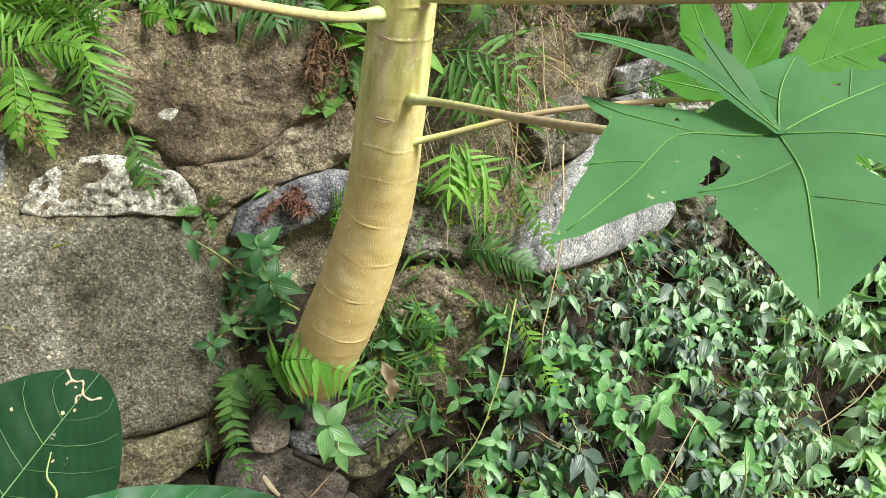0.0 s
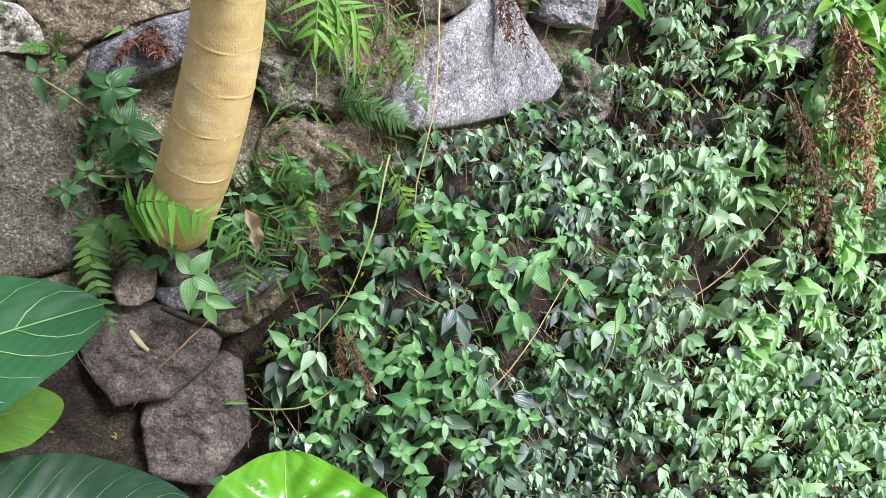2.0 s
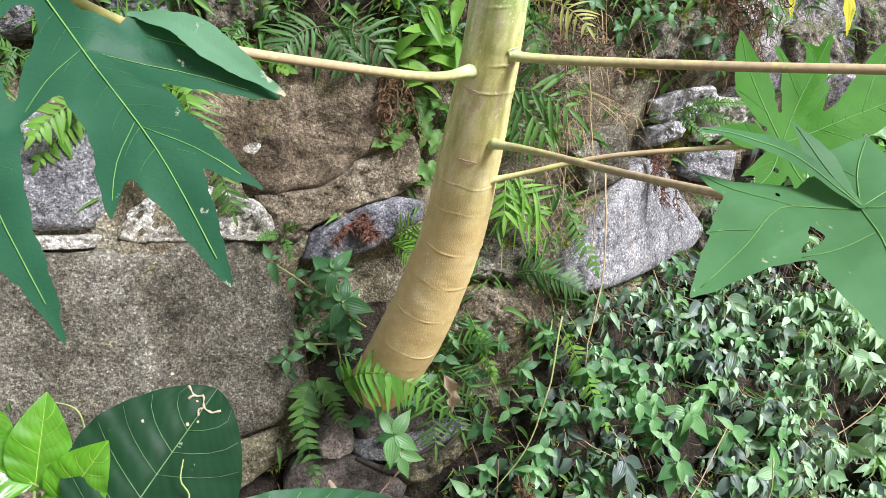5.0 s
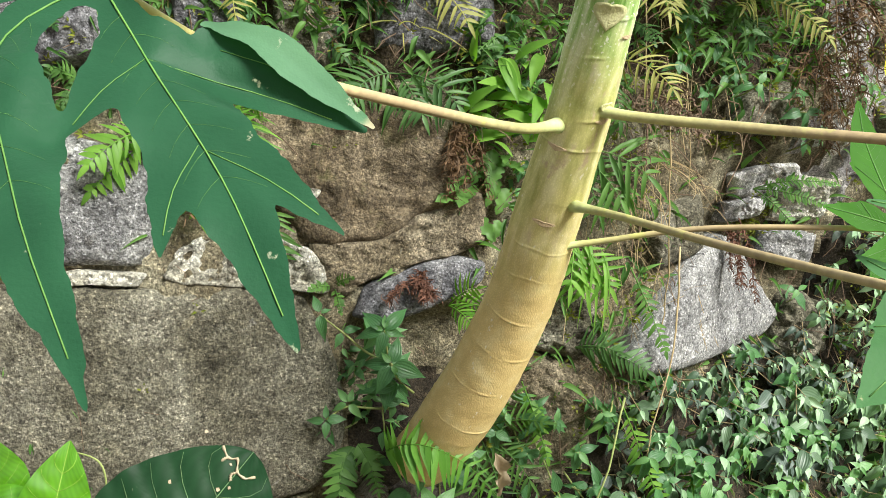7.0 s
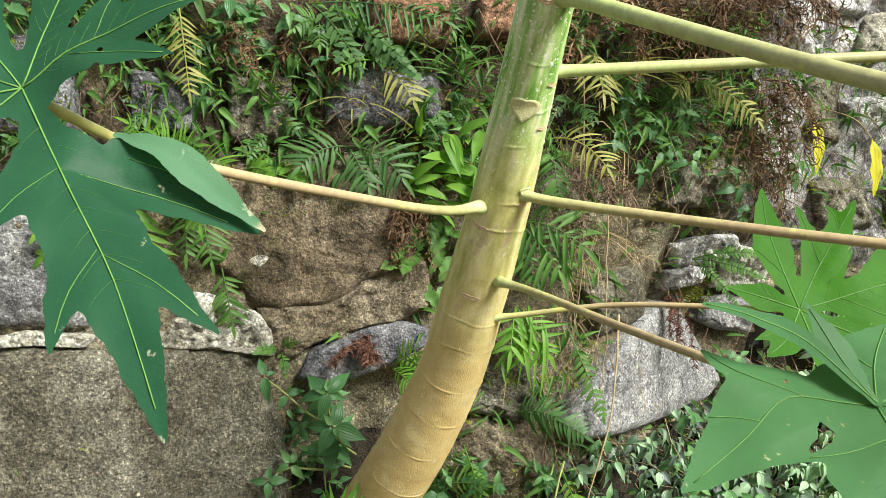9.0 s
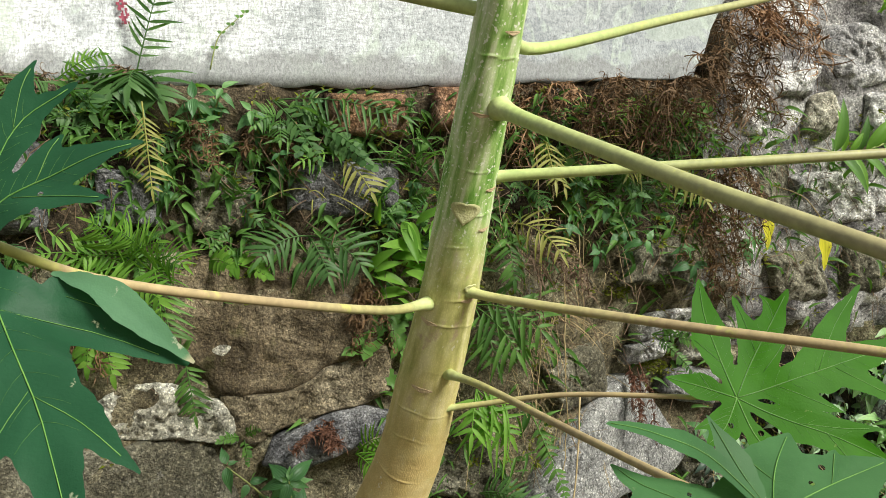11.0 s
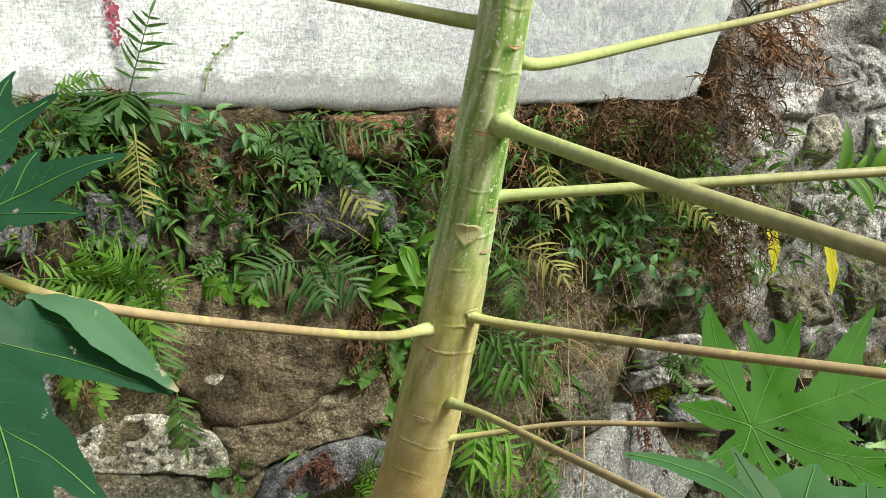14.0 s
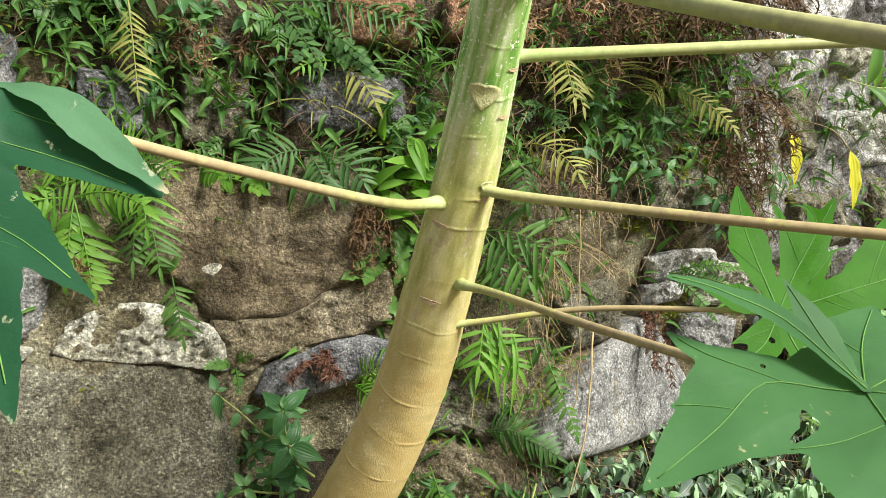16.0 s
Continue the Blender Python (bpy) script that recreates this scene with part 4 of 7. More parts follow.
papaya_leaf(R_C, (0.994, -0.05, 0.10), (-0.10, -0.86, 0.50), [
    lobe([(0, 0, 0), (-0.06, -0.004, 0), (-0.12, -0.004, 0), (-0.178, 0.006, 0)], 0.025, [([(-0.05, -0.004, 0), (-0.072, -0.02, 0), (-0.094, -0.036, 0)], 0.021)]),
    lobe([(0, 0, 0), (-0.022, -0.040, 0), (-0.044, -0.088, 0)], 0.018, [([(-0.015, -0.03, 0), (-0.045, -0.040, 0)], 0.010)]),
    lobe([(0, 0, 0), (-0.045, 0.038, 0), (-0.09, 0.08, 0), (-0.140, 0.125, 0.012)], 0.024, [
        ([(-0.06, 0.05, 0), (-0.10, 0.05, 0), (-0.147, 0.045, 0)], 0.024), ([(-0.03, 0.05, 0), (-0.05, 0.075, 0), (-0.07, 0.097, 0)], 0.014), ([(-0.10, 0.09, 0), (-0.125, 0.092, 0), (-0.142, 0.084, 0)], 0.016)]),
    lobe([(0, 0, 0), (-0.013, 0.09, 0), (-0.03, 0.19, 0), (-0.05, 0.30, -0.01)], 0.028, [
        ([(-0.02, 0.125, 0), (-0.08, 0.175, 0), (-0.138, 0.242, 0)], 0.034), ([(-0.008, 0.06, 0), (0.018, 0.10, 0), (0.043, 0.138, 0)], 0.025), ([(-0.02, 0.15, 0), (0.02, 0.20, 0), (0.05, 0.25, 0)], 0.024)]),
    lobe([(0, 0, 0), (0.040, 0.060, 0), (0.075, 0.12, 0), (0.12, 0.19, -0.01)], 0.024, [
        ([(0.045, 0.07, 0), (0.060, 0.12, 0), (0.071, 0.18, 0)], 0.028), ([(0.06, 0.10, 0), (0.105, 0.12, 0), (0.13, 0.13, 0)], 0.018)]),
    lobe([(0, 0, 0), (0.055, 0.008, 0), (0.11, 0.03, 0), (0.15, 0.05, -0.01)], 0.019, [([(0.06, 0.01, 0), (0.09, 0.05, 0)], 0.014)]),
    lobe([(0, 0, 0), (0.035, -0.028, 0), (0.055, -0.062, 0)], 0.020, [([(0.02, -0.02, 0), (0.032, -0.070, 0)], 0.015)]),
], 0.022, M_PAPAYA_L, ((-0.048, 0.016, 0.0035), (-0.053, 0.018, 0.003), (0.034, -0.020, 0.004), (0.05, 0.016, 0.004)), 8, 0.05, 0.6)


# ---- stones of the old wall ----
def stone(outline, material, label, bulge=0.05, proud=0.02, rough=1.0, flat=3.0, parent=None, name="stone", seed=0, ragged=None):
    """A wall stone: rounded outline in x and z, swelling face with broken relief, sides running back into the wall."""
    c = np.mean(np.array(outline), axis=0)
    n, rings = 88, 22
    per = [Vector((x, 0, z)) for x, z in outline]
    lens = [(per[(i + 1) % len(per)] - p).length for i, p in enumerate(per)]
    total, edge = sum(lens), []
    for k in range(n):
        d, i = total * k / n, 0
        while d > lens[i]:
            d -= lens[i]
            i += 1
        edge.append(per[i].lerp(per[(i + 1) % len(per)], d / lens[i]))
    for _ in range(1):
        edge = [(edge[k - 1] + edge[k] * 2 + edge[(k + 1) % n]) / 4 for k in range(n)]
    vs, fs = [], []
    for r in range(rings + 2):
        f = 0.02 + 0.98 * min(1, r / (rings - 1))
        for k in range(n):
            p = edge[k]
            q = Vector((p.x + seed, 1.7, p.z))
            wob = 1 + (rough if ragged is None else ragged) * (0.06 * noise.noise(q * 12) + 0.05 * noise.noise(q * 33) + 0.03 * noise.noise(q * 80)) * f
            x = c[0] + (p.x - c[0]) * f * wob
            z = c[1] + (p.z - c[1]) * f * wob
            u = Vector((x * 1.0 + seed, 3.1, z))
            h = 0.75 * bulge * (1 - f ** (flat + 3)) + proud * 0.9
            h += rough * (0.018 * noise.noise(u * 7) + 0.013 * noise.noise(u * 19) + 0.008 * noise.noise(u * 48) + 0.004 * noise.noise(u * 110)) * (1 - 0.5 * f ** 6)
            if r >= rings:
                h = -0.03 * (r - rings + 1) + proud * 0.3
            vs.append((x, wall_y(x, z) - h, z))
    for r in range(rings + 1):
        for k in range(n):
            k2 = (k + 1) % n
            fs.append((r * n + k, r * n + k2, (r + 1) * n + k2, (r + 1) * n + k))
    fs.append(tuple(range(n))[::-1])
    return part(name, (np.array(vs), fs), material, parent or WALL, label)


stone([(-1.0, 1.33), (-0.52, 1.318), (-0.33, 1.292), (-0.173, 1.284), (-0.105, 1.266), (-0.078, 1.205), (-0.045, 1.092), (-0.044, 0.981), (-0.085, 0.888), (-0.175, 0.880), (-0.354, 0.885), (-0.60, 0.90), (-1.0, 0.88)], M_GREY, "big flat grey-brown stone block", 0.025, 0.05, 0.55, 9, seed=1, ragged=0.3)
stone([(-0.36, 0.865), (-0.18, 0.870), (-0.10, 0.876), (-0.065, 0.874), (-0.032, 0.835), (-0.071, 0.814), (-0.129, 0.797), (-0.215, 0.762), (-0.36, 0.74)], M_MOSSY, "mossy dark brown stone ledge", 0.02, 0.035, 1.1, 7, seed=2, ragged=0.4)
stone([(-0.180, 1.446), (-0.224, 1.499), (-0.196, 1.582), (-0.116, 1.615), (0.012, 1.625), (0.129, 1.571), (0.197, 1.505), (0.210, 1.432), (0.154, 1.399), (0.112, 1.392), (0.078, 1.363), (0.030, 1.343), (-0.053, 1.340), (-0.100, 1.350), (-0.125, 1.389)], M_BROWN, "brown lumpy stone with moss stains", 0.03, 0.042, 0.95, 9, seed=3, ragged=0.25)
stone([(0.033, 1.350), (0.080, 1.370), (0.111, 1.399), (0.154, 1.408), (0.225, 1.434), (0.24, 1.343), (0.175, 1.313), (0.114, 1.304), (0.046, 1.284), (0.002, 1.272), (-0.03, 1.245), (-0.08, 1.255), (-0.075, 1.306), (-0.095, 1.352)], M_TAN, "cracked tan stone", 0.022, 0.042, 1.0, 9, seed=4, ragged=0.25)
stone([(-0.330, 1.312), (-0.300, 1.362), (-0.234, 1.388), (-0.175, 1.385), (-0.125, 1.352), (-0.085, 1.336), (-0.062, 1.305), (-0.058, 1.262), (-0.112, 1.266), (-0.178, 1.284), (-0.230, 1.288), (-0.300, 1.300)], M_WHITE, "crumbling white mortar", 0.010, 0.062, 1.7, 9, name="mortar_lump", seed=5, ragged=1.3)
stone([(-0.53, 1.325), (-0.46, 1.338), (-0.36, 1.322), (-0.37, 1.302), (-0.44, 1.312), (-0.53, 1.312)], M_WHITE, "crumbling white mortar", 0.012, 0.055, 1.2, 5, name="mortar_lump", seed=6)
stone([(-0.022, 1.210), (0.002, 1.263), (0.046, 1.280), (0.113, 1.303), (0.173, 1.314), (0.232, 1.300), (0.225, 1.262), (0.149, 1.228), (0.111, 1.212), (0.044, 1.190)], M_DARK, "dark slate-grey stone", 0.022, 0.045, 0.7, 5, seed=7, ragged=0.25)
stone([(-0.95, 1.62), (-0.62, 1.60), (-0.423, 1.545), (-0.322, 1.507), (-0.333, 1.406), (-0.358, 1.335), (-0.45, 1.345), (-0.65, 1.335), (-0.95, 1.345)], M_PALE, "light grey rough stone", 0.025, 0.05, 0.6, 8, seed=8, ragged=0.3)
stone([(0.490, 1.090), (0.540, 1.150), (0.618, 1.205), (0.724, 1.270), (0.800, 1.296), (0.870, 1.280), (0.945, 1.187), (1.028, 1.074), (0.985, 1.028), (0.84, 1.02), (0.695, 1.035), (0.555, 1.055)], M_GRANITE, "pale grey granite wedge stone", 0.03, 0.065, 0.5, 6, seed=9, ragged=0.15)
stone([(0.985, 1.278), (1.053, 1.286), (1.140, 1.263), (1.122, 1.179), (1.020, 1.196), (0.965, 1.225)], M_PALE, "light grey stone", 0.04, 0.035, 0.8, seed=10, ragged=0.4)
stone([(0.262, 1.085), (0.329, 1.112), (0.416, 1.078), (0.490, 1.021), (0.476, 0.980), (0.372, 0.955), (0.272, 0.955), (0.243, 1.016)], M_TAN, "sandy brown stone", 0.03, 0.008, 0.9, 4, seed=11, ragged=0.4)
stone([(0.27, 1.225), (0.44, 1.21), (0.485, 1.13), (0.41, 1.095), (0.28, 1.13)], M_GREY, "mossy grey stone", 0.03, 0.02, 1.4, seed=12)
stone([(-0.032, 0.806), (0.040, 0.776), (0.109, 0.729), (0.138, 0.697), (0.116, 0.650), (0.018, 0.582), (-0.085, 0.590), (-0.118, 0.679), (-0.120, 0.745), (-0.095, 0.786)], M_DAMP, "damp grey-brown stone", 0.018, 0.05, 0.8, 8, seed=13, ragged=0.35)
stone([(-0.042, 0.842), (0.005, 0.887), (0.038, 0.842), (0.031, 0.815), (0.001, 0.800), (-0.034, 0.810)], M_PINK, "small pinkish beige stone with broken corners", 0.018, 0.085, 0.7, 8, seed=14, ragged=0.2)
stone([(0.040, 0.842), (0.094, 0.866), (0.206, 0.836), (0.226, 0.795), (0.154, 0.770), (0.052, 0.792)], M_DAMP, "small brown stone", 0.022, 0.03, 0.8, 4, seed=15, ragged=0.4)
stone([(0.022, 0.803), (0.067, 0.812), (0.171, 0.808), (0.225, 0.812), (0.285, 0.800), (0.215, 0.764), (0.112, 0.750), (0.040, 0.768)], M_DARK, "dark smooth slab wedged under the papaya base", 0.018, 0.038, 0.5, 6, seed=16, ragged=0.25)
stone([(0.105, 0.750), (0.221, 0.768), (0.283, 0.800), (0.300, 0.772), (0.205, 0.712), (0.136, 0.690)], M_MOSSY, "earthy brown broken stone", 0.015, 0.045, 1.3, 7, seed=43, ragged=0.6)
stone([(-0.050, 0.540), (-0.02, 0.578), (0.022, 0.580), (0.118, 0.640), (0.165, 0.625), (0.160, 0.455), (0.060, 0.350), (-0.055, 0.404)], M_DAMP, "damp dark brown stone", 0.015, 0.03, 0.9, 8, seed=17, ragged=0.4)
stone([(1.028, 1.045), (1.060, 1.110), (1.12, 1.115), (1.195, 1.07), (1.20, 0.96), (1.09, 0.93), (1.020, 0.965)], M_GREY, "dark grey mossy stone", 0.04, 0.0, 1.4, 3, seed=18, ragged=0.9)
stone([(1.56, 1.22), (1.80, 1.22), (1.78, 1.05), (1.65, 1.035), (1.56, 1.10)], M_PALE, "pale grey stone", 0.05, 0.04, 0.9, seed=19)
stone([(0.040, 1.775), (0.140, 1.790), (0.256, 1.784), (0.258, 1.696), (0.131, 1.678), (0.040, 1.690)], M_DARK, "dark grey stone", 0.03, 0.03, 0.8, 4, seed=20, ragged=0.4)
stone([(-0.13, 1.775), (-0.02, 1.772), (-0.018, 1.665), (-0.08, 1.645), (-0.135, 1.655)], M_GREY, "grey lichen-spotted stone", 0.03, 0.03, 1.1, seed=21, ragged=0.5)
stone([(-0.29, 1.775), (-0.185, 1.765), (-0.188, 1.668), (-0.29, 1.672)], M_DARK, "dark grey stone", 0.03, 0.035, 0.9, 5, seed=22, ragged=0.4)
stone([(-0.56, 1.83), (-0.37, 1.82), (-0.37, 1.66), (-0.58, 1.65)], M_DARK, "dark grey stone", 0.04, 0.03, 1, seed=23)
for outline, mat, seed in (
        ([(1.235, 2.055), (1.34, 2.075), (1.456, 2.066), (1.400, 1.984), (1.255, 1.975)], M_CHALK, 24), ([(1.462, 2.180), (1.590, 2.192), (1.715, 2.138), (1.695, 2.045), (1.551, 2.005), (1.470, 2.063)], M_CHALK, 25),
        ([(1.405, 1.985), (1.487, 2.010), (1.529, 1.927), (1.450, 1.866), (1.374, 1.893)], M_WHITE, 26), ([(1.59, 2.0), (1.76, 2.0), (1.75, 1.86), (1.58, 1.86)], M_CHALK, 27),
        ([(1.319, 1.771), (1.511, 1.803), (1.625, 1.746), (1.609, 1.655), (1.409, 1.640)], M_CHALK, 28), ([(1.09, 1.98), (1.22, 1.99), (1.22, 1.87), (1.10, 1.86)], M_CHALK, 29),
        ([(1.48, 1.63), (1.70, 1.64), (1.68, 1.46), (1.50, 1.45)], M_GREY, 30), ([(0.815, 1.430), (0.90, 1.446), (1.007, 1.448), (1.075, 1.386), (0.979, 1.362), (0.846, 1.374)], M_CHALK, 31), ([(0.812, 1.322), (0.824, 1.365), (0.897, 1.375), (0.968, 1.362), (0.965, 1.32), (0.864, 1.312)], M_CHALK, 42),
        ([(0.75, 1.52), (0.80, 1.60), (0.92, 1.63), (0.97, 1.51)], M_GREY, 32), ([(1.20, 1.57), (1.42, 1.59), (1.46, 1.45), (1.28, 1.43)], M_GREY, 33),
        ([(1.58, 1.83), (1.80, 1.83), (1.80, 1.67), (1.57, 1.68)], M_CHALK, 34), ([(1.22, 2.30), (1.45, 2.33), (1.47, 2.14), (1.24, 2.13)], M_CHALK, 35),
        ([(1.72, 2.25), (1.95, 2.25), (1.93, 2.05), (1.75, 2.03)], M_CHALK, 36), ([(1.02, 1.42), (1.17, 1.40), (1.15, 1.30), (1.0, 1.30)], M_WHITE, 37),
        ([(1.78, 1.98), (1.98, 2.0), (1.98, 1.80), (1.82, 1.80)], M_GREY, 38), ([(1.85, 1.2), (2.05, 1.22), (2.1, 1.05), (1.88, 1.05)], M_GREY, 39),
        ([(1.18, 1.82), (1.30, 1.82), (1.31, 1.66), (1.17, 1.67)], M_GREY, 40), ([(0.55, 1.36), (0.72, 1.40), (0.76, 1.27), (0.60, 1.25)], M_GREY, 41)):
    stone(outline, mat, "pale weathered stone" if mat in (M_CHALK, M_WHITE) else "grey weathered stone", 0.03, 0.025, 1.2, 4, seed=seed, ragged=0.9)


def brick(x, z, w, h, seed):
    n = 14
    vs, fs = [], []
    for i in range(n + 1):
        for j in range(n + 1):
            u, v = 2 * i / n - 1, 2 * j / n - 1
            q = Vector((x + u * w + seed, 0.5, z + v * h))
            e = max(abs(u), abs(v)) ** 8
            d = 0.018 * (1 - e) + 0.006 * noise.noise(q * 30) + 0.003 * noise.noise(q * 90)
            px, pz = x + u * w / 2 * (1 + 0.04 * noise.noise(q * 21)), z + v * h / 2 * (1 + 0.06 * noise.noise(q * 17)) + 0.004 * math.sin(seed)
            vs.append((px, -0.012 - d + 0.025 * e * (abs(u) > 0.99 or abs(v) > 0.99), pz))
    for i in range(n):
        for j in range(n):
            a = i * (n + 1) + j
            fs.append((a, a + n + 1, a + n + 2, a + 1))
    k = len(vs)
    vs += [(x - w / 2, 0.06, z - h / 2), (x + w / 2, 0.06, z - h / 2), (x + w / 2, 0.06, z + h / 2), (x - w / 2, 0.06, z + h / 2)]
    rim = [i * (n + 1) for i in range(n + 1)], [n * (n + 1) + j for j in range(n + 1)], [i * (n + 1) + n for i in range(n, -1, -1)], list(range(n, -1, -1))
    for e, (a, b) in zip(rim, ((k, k + 1), (k + 1, k + 2), (k + 2, k + 3), (k + 3, k))):
        fs.append(tuple(e[::-1]) + (a, b))
    return part("brick", (np.array(vs), fs), M_BRICK, WALL)


for i, (x, w) in enumerate(((0.20, 0.165), (0.385, 0.12))):
    brick(x, 1.878 + 0.012 * i, w, 0.088, i)


# ---- herbs covering the bank ----
LEAF_A = blade(0.21, herb_shape, 9, 4, 0.38, 0.34, 0.10)
LEAF_B = blade(0.18, herb_shape, 9, 4, 0.60, 0.60, 0.08)
LEAF_C = blade(0.24, herb_shape, 9, 4, 0.25, 0.18, 0.14)


def cover(x, z):
    """How densely the herbs grow at this place on the wall."""
    left = 0.20 + 0.30 * ease(0.55, 1.05, z) + 0.05 * noise.noise((x * 4, 0, z * 5))
    if x < left:
        return 0.0
    top = 0.98 + 0.055 * ease(0.45, 0.55, x) * ease(1.05, 0.9, x) - 0.10 * ease(0.5, 0.3, x) + 0.32 * ease(1.04, 1.22, x) + 0.10 * ease(1.5, 2.1, x) + 0.04 * noise.noise((x * 6, 3, z * 6))
    if z > top:
        return 0.0
    d = 0.74 + 0.9 * noise.noise((x * 3.2 + 5, 0.4, z * 3.2)) + 0.5 * noise.noise((x * 9 + 5, 0.4, z * 9))
    d *= 0.45 + 0.55 * ease(left, left + 0.12, x)
    d *= 1 - 0.55 * math.exp(-((x - 0.62) / 0.16) ** 2 - ((z - 0.90) / 0.09) ** 2)
    d *= 1 - 0.5 * math.exp(-((x - 1.68) / 0.12) ** 2 - ((z - 0.75) / 0.25) ** 2)
    return max(0.05, min(1, d))


def herb_bank():
    """Hundreds of hanging sprigs: paired, ribbed, pointed leaves turned down and outward."""
    slots = {0: [], 1: [], 2: []}
    stems = []
    made = 0
    for _ in range(30000):
        if made >= 5000:
            break
        x, z = 0.12 + 2.7 * rnd.random(), (-0.38 + 0.5 * rnd.random() if rnd.random() < 0.3 else -0.36 + 1.8 * rnd.random())
        if rnd.random() > cover(x, z):
            continue
        made += 1
        nrm = wall_normal(x, z)
        out = rnd.uniform(0.005, 0.115)
        tip = on_wall(x, z) + nrm * out
        axis = (nrm * rnd.uniform(0.5, 1.1) + Vector((jit(0.5), 0, rnd.uniform(-0.5, 0.55)))).normalized()
        root = tip - axis * rnd.uniform(0.06, 0.13) + Vector((jit(0.03), 0.03, rnd.uniform(0.0, 0.06)))
        mid = (root + tip) / 2 + Vector((jit(0.01), 0, -0.012))
        stems.append(tube([root, mid, tip], lambda s: 0.0016 - 0.0006 * s, 4, False))
        spin = rnd.uniform(0, math.pi)
        size = rnd.choice((0.026, 0.034, 0.042, 0.050, 0.060, 0.074)) * (1 - 0.28 * ease(0.7, 0.9, x) * ease(0.8, 1.0, z)) * rnd.uniform(0.85, 1.2) * (1 - 0.3 * math.exp(-((x - 0.62) / 0.2) ** 2 - ((z - 0.93) / 0.12) ** 2))
        a = axis.orthogonal().normalized()
        b = axis.cross(a)
        tone = 0 if rnd.random() < 0.6 else 2
        for pair in range(rnd.choice((2, 2, 3))):
            ang = spin + pair * math.pi / 2 + jit(0.25)
            for sgn in (0, math.pi):
                w = a * math.cos(ang + sgn) + b * math.sin(ang + sgn)
                spread = (0.5, 1.0, 1.3)[pair] if pair else rnd.uniform(0.25, 0.6)
                along = (w * spread + axis * (0.55, 0.15, -0.1)[pair] + Vector((0, 0, -0.75 - 0.3 * pair))).normalized()
                up = (axis * 1.0 + Vector((0, -0.25, 0.45)) + Vector((jit(0.8), jit(0.5), jit(0.6))))
                sz = size * (0.62, 1.0, 1.15)[pair] * rnd.uniform(0.8, 1.15)
                base = tip - axis * 0.014 * pair + w * 0.003
                # Share of pale leaves rises with x: brighter light there put into leaf colour.
                young = rnd.random() < (0.42 if pair == 0 else 0.04) + 0.85 * ease(0.9, 1.5, x)
                slots[1 if young else tone].append(basis(base, along, up, sz, rnd.uniform(0.85, 1.15)))
    geo, idx = [], []
    for k, mats in slots.items():
        for t, tmpl in enumerate((LEAF_A, LEAF_B, LEAF_C)):
            g = scatter(tmpl, mats[t::3])
            geo.append(g)
            idx += [k] * len(g[1])
    g = join(stems)
    geo.append(g)
    idx += [3] * len(g[1])
    v, f, u = join(geo)
    solid("herb_cover", (v, f, u, idx), [M_HERB, M_HERB_Y, M_HERB_G, M_STRAW], "dense trailing herbs with ribbed pointed leaves over the bank", "herbs", kind="stuff")


herb_bank()


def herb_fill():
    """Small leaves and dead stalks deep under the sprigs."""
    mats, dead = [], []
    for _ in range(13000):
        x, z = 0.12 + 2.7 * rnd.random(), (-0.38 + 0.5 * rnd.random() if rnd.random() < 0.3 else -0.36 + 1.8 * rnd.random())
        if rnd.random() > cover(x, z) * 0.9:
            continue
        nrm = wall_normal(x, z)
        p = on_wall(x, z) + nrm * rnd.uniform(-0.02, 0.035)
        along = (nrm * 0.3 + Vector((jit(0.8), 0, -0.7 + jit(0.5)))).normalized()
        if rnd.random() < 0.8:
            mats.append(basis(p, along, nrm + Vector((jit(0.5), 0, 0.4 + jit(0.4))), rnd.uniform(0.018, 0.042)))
        else:
            q = p + Vector((jit(0.06), -rnd.uniform(0, 0.03), -rnd.uniform(0.04, 0.16)))
            dead.append(tube([p, (p + q) / 2 + Vector((jit(0.015), -0.01, 0)), q], 0.0011, 3, False))
    # Fill leaves use the darkened copy, so the gaps between sprigs read as shade.
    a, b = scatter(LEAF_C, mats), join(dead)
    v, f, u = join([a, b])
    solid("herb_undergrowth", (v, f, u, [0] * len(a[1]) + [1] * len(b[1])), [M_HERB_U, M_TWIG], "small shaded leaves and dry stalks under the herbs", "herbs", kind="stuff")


herb_fill()
HERB_MESHES = [raw_mesh("leaf", *t[:2], [m], t[2]) for t in (LEAF_A, LEAF_B, LEAF_C) for m in (M_SPRIG, M_SPRIG_Y)]


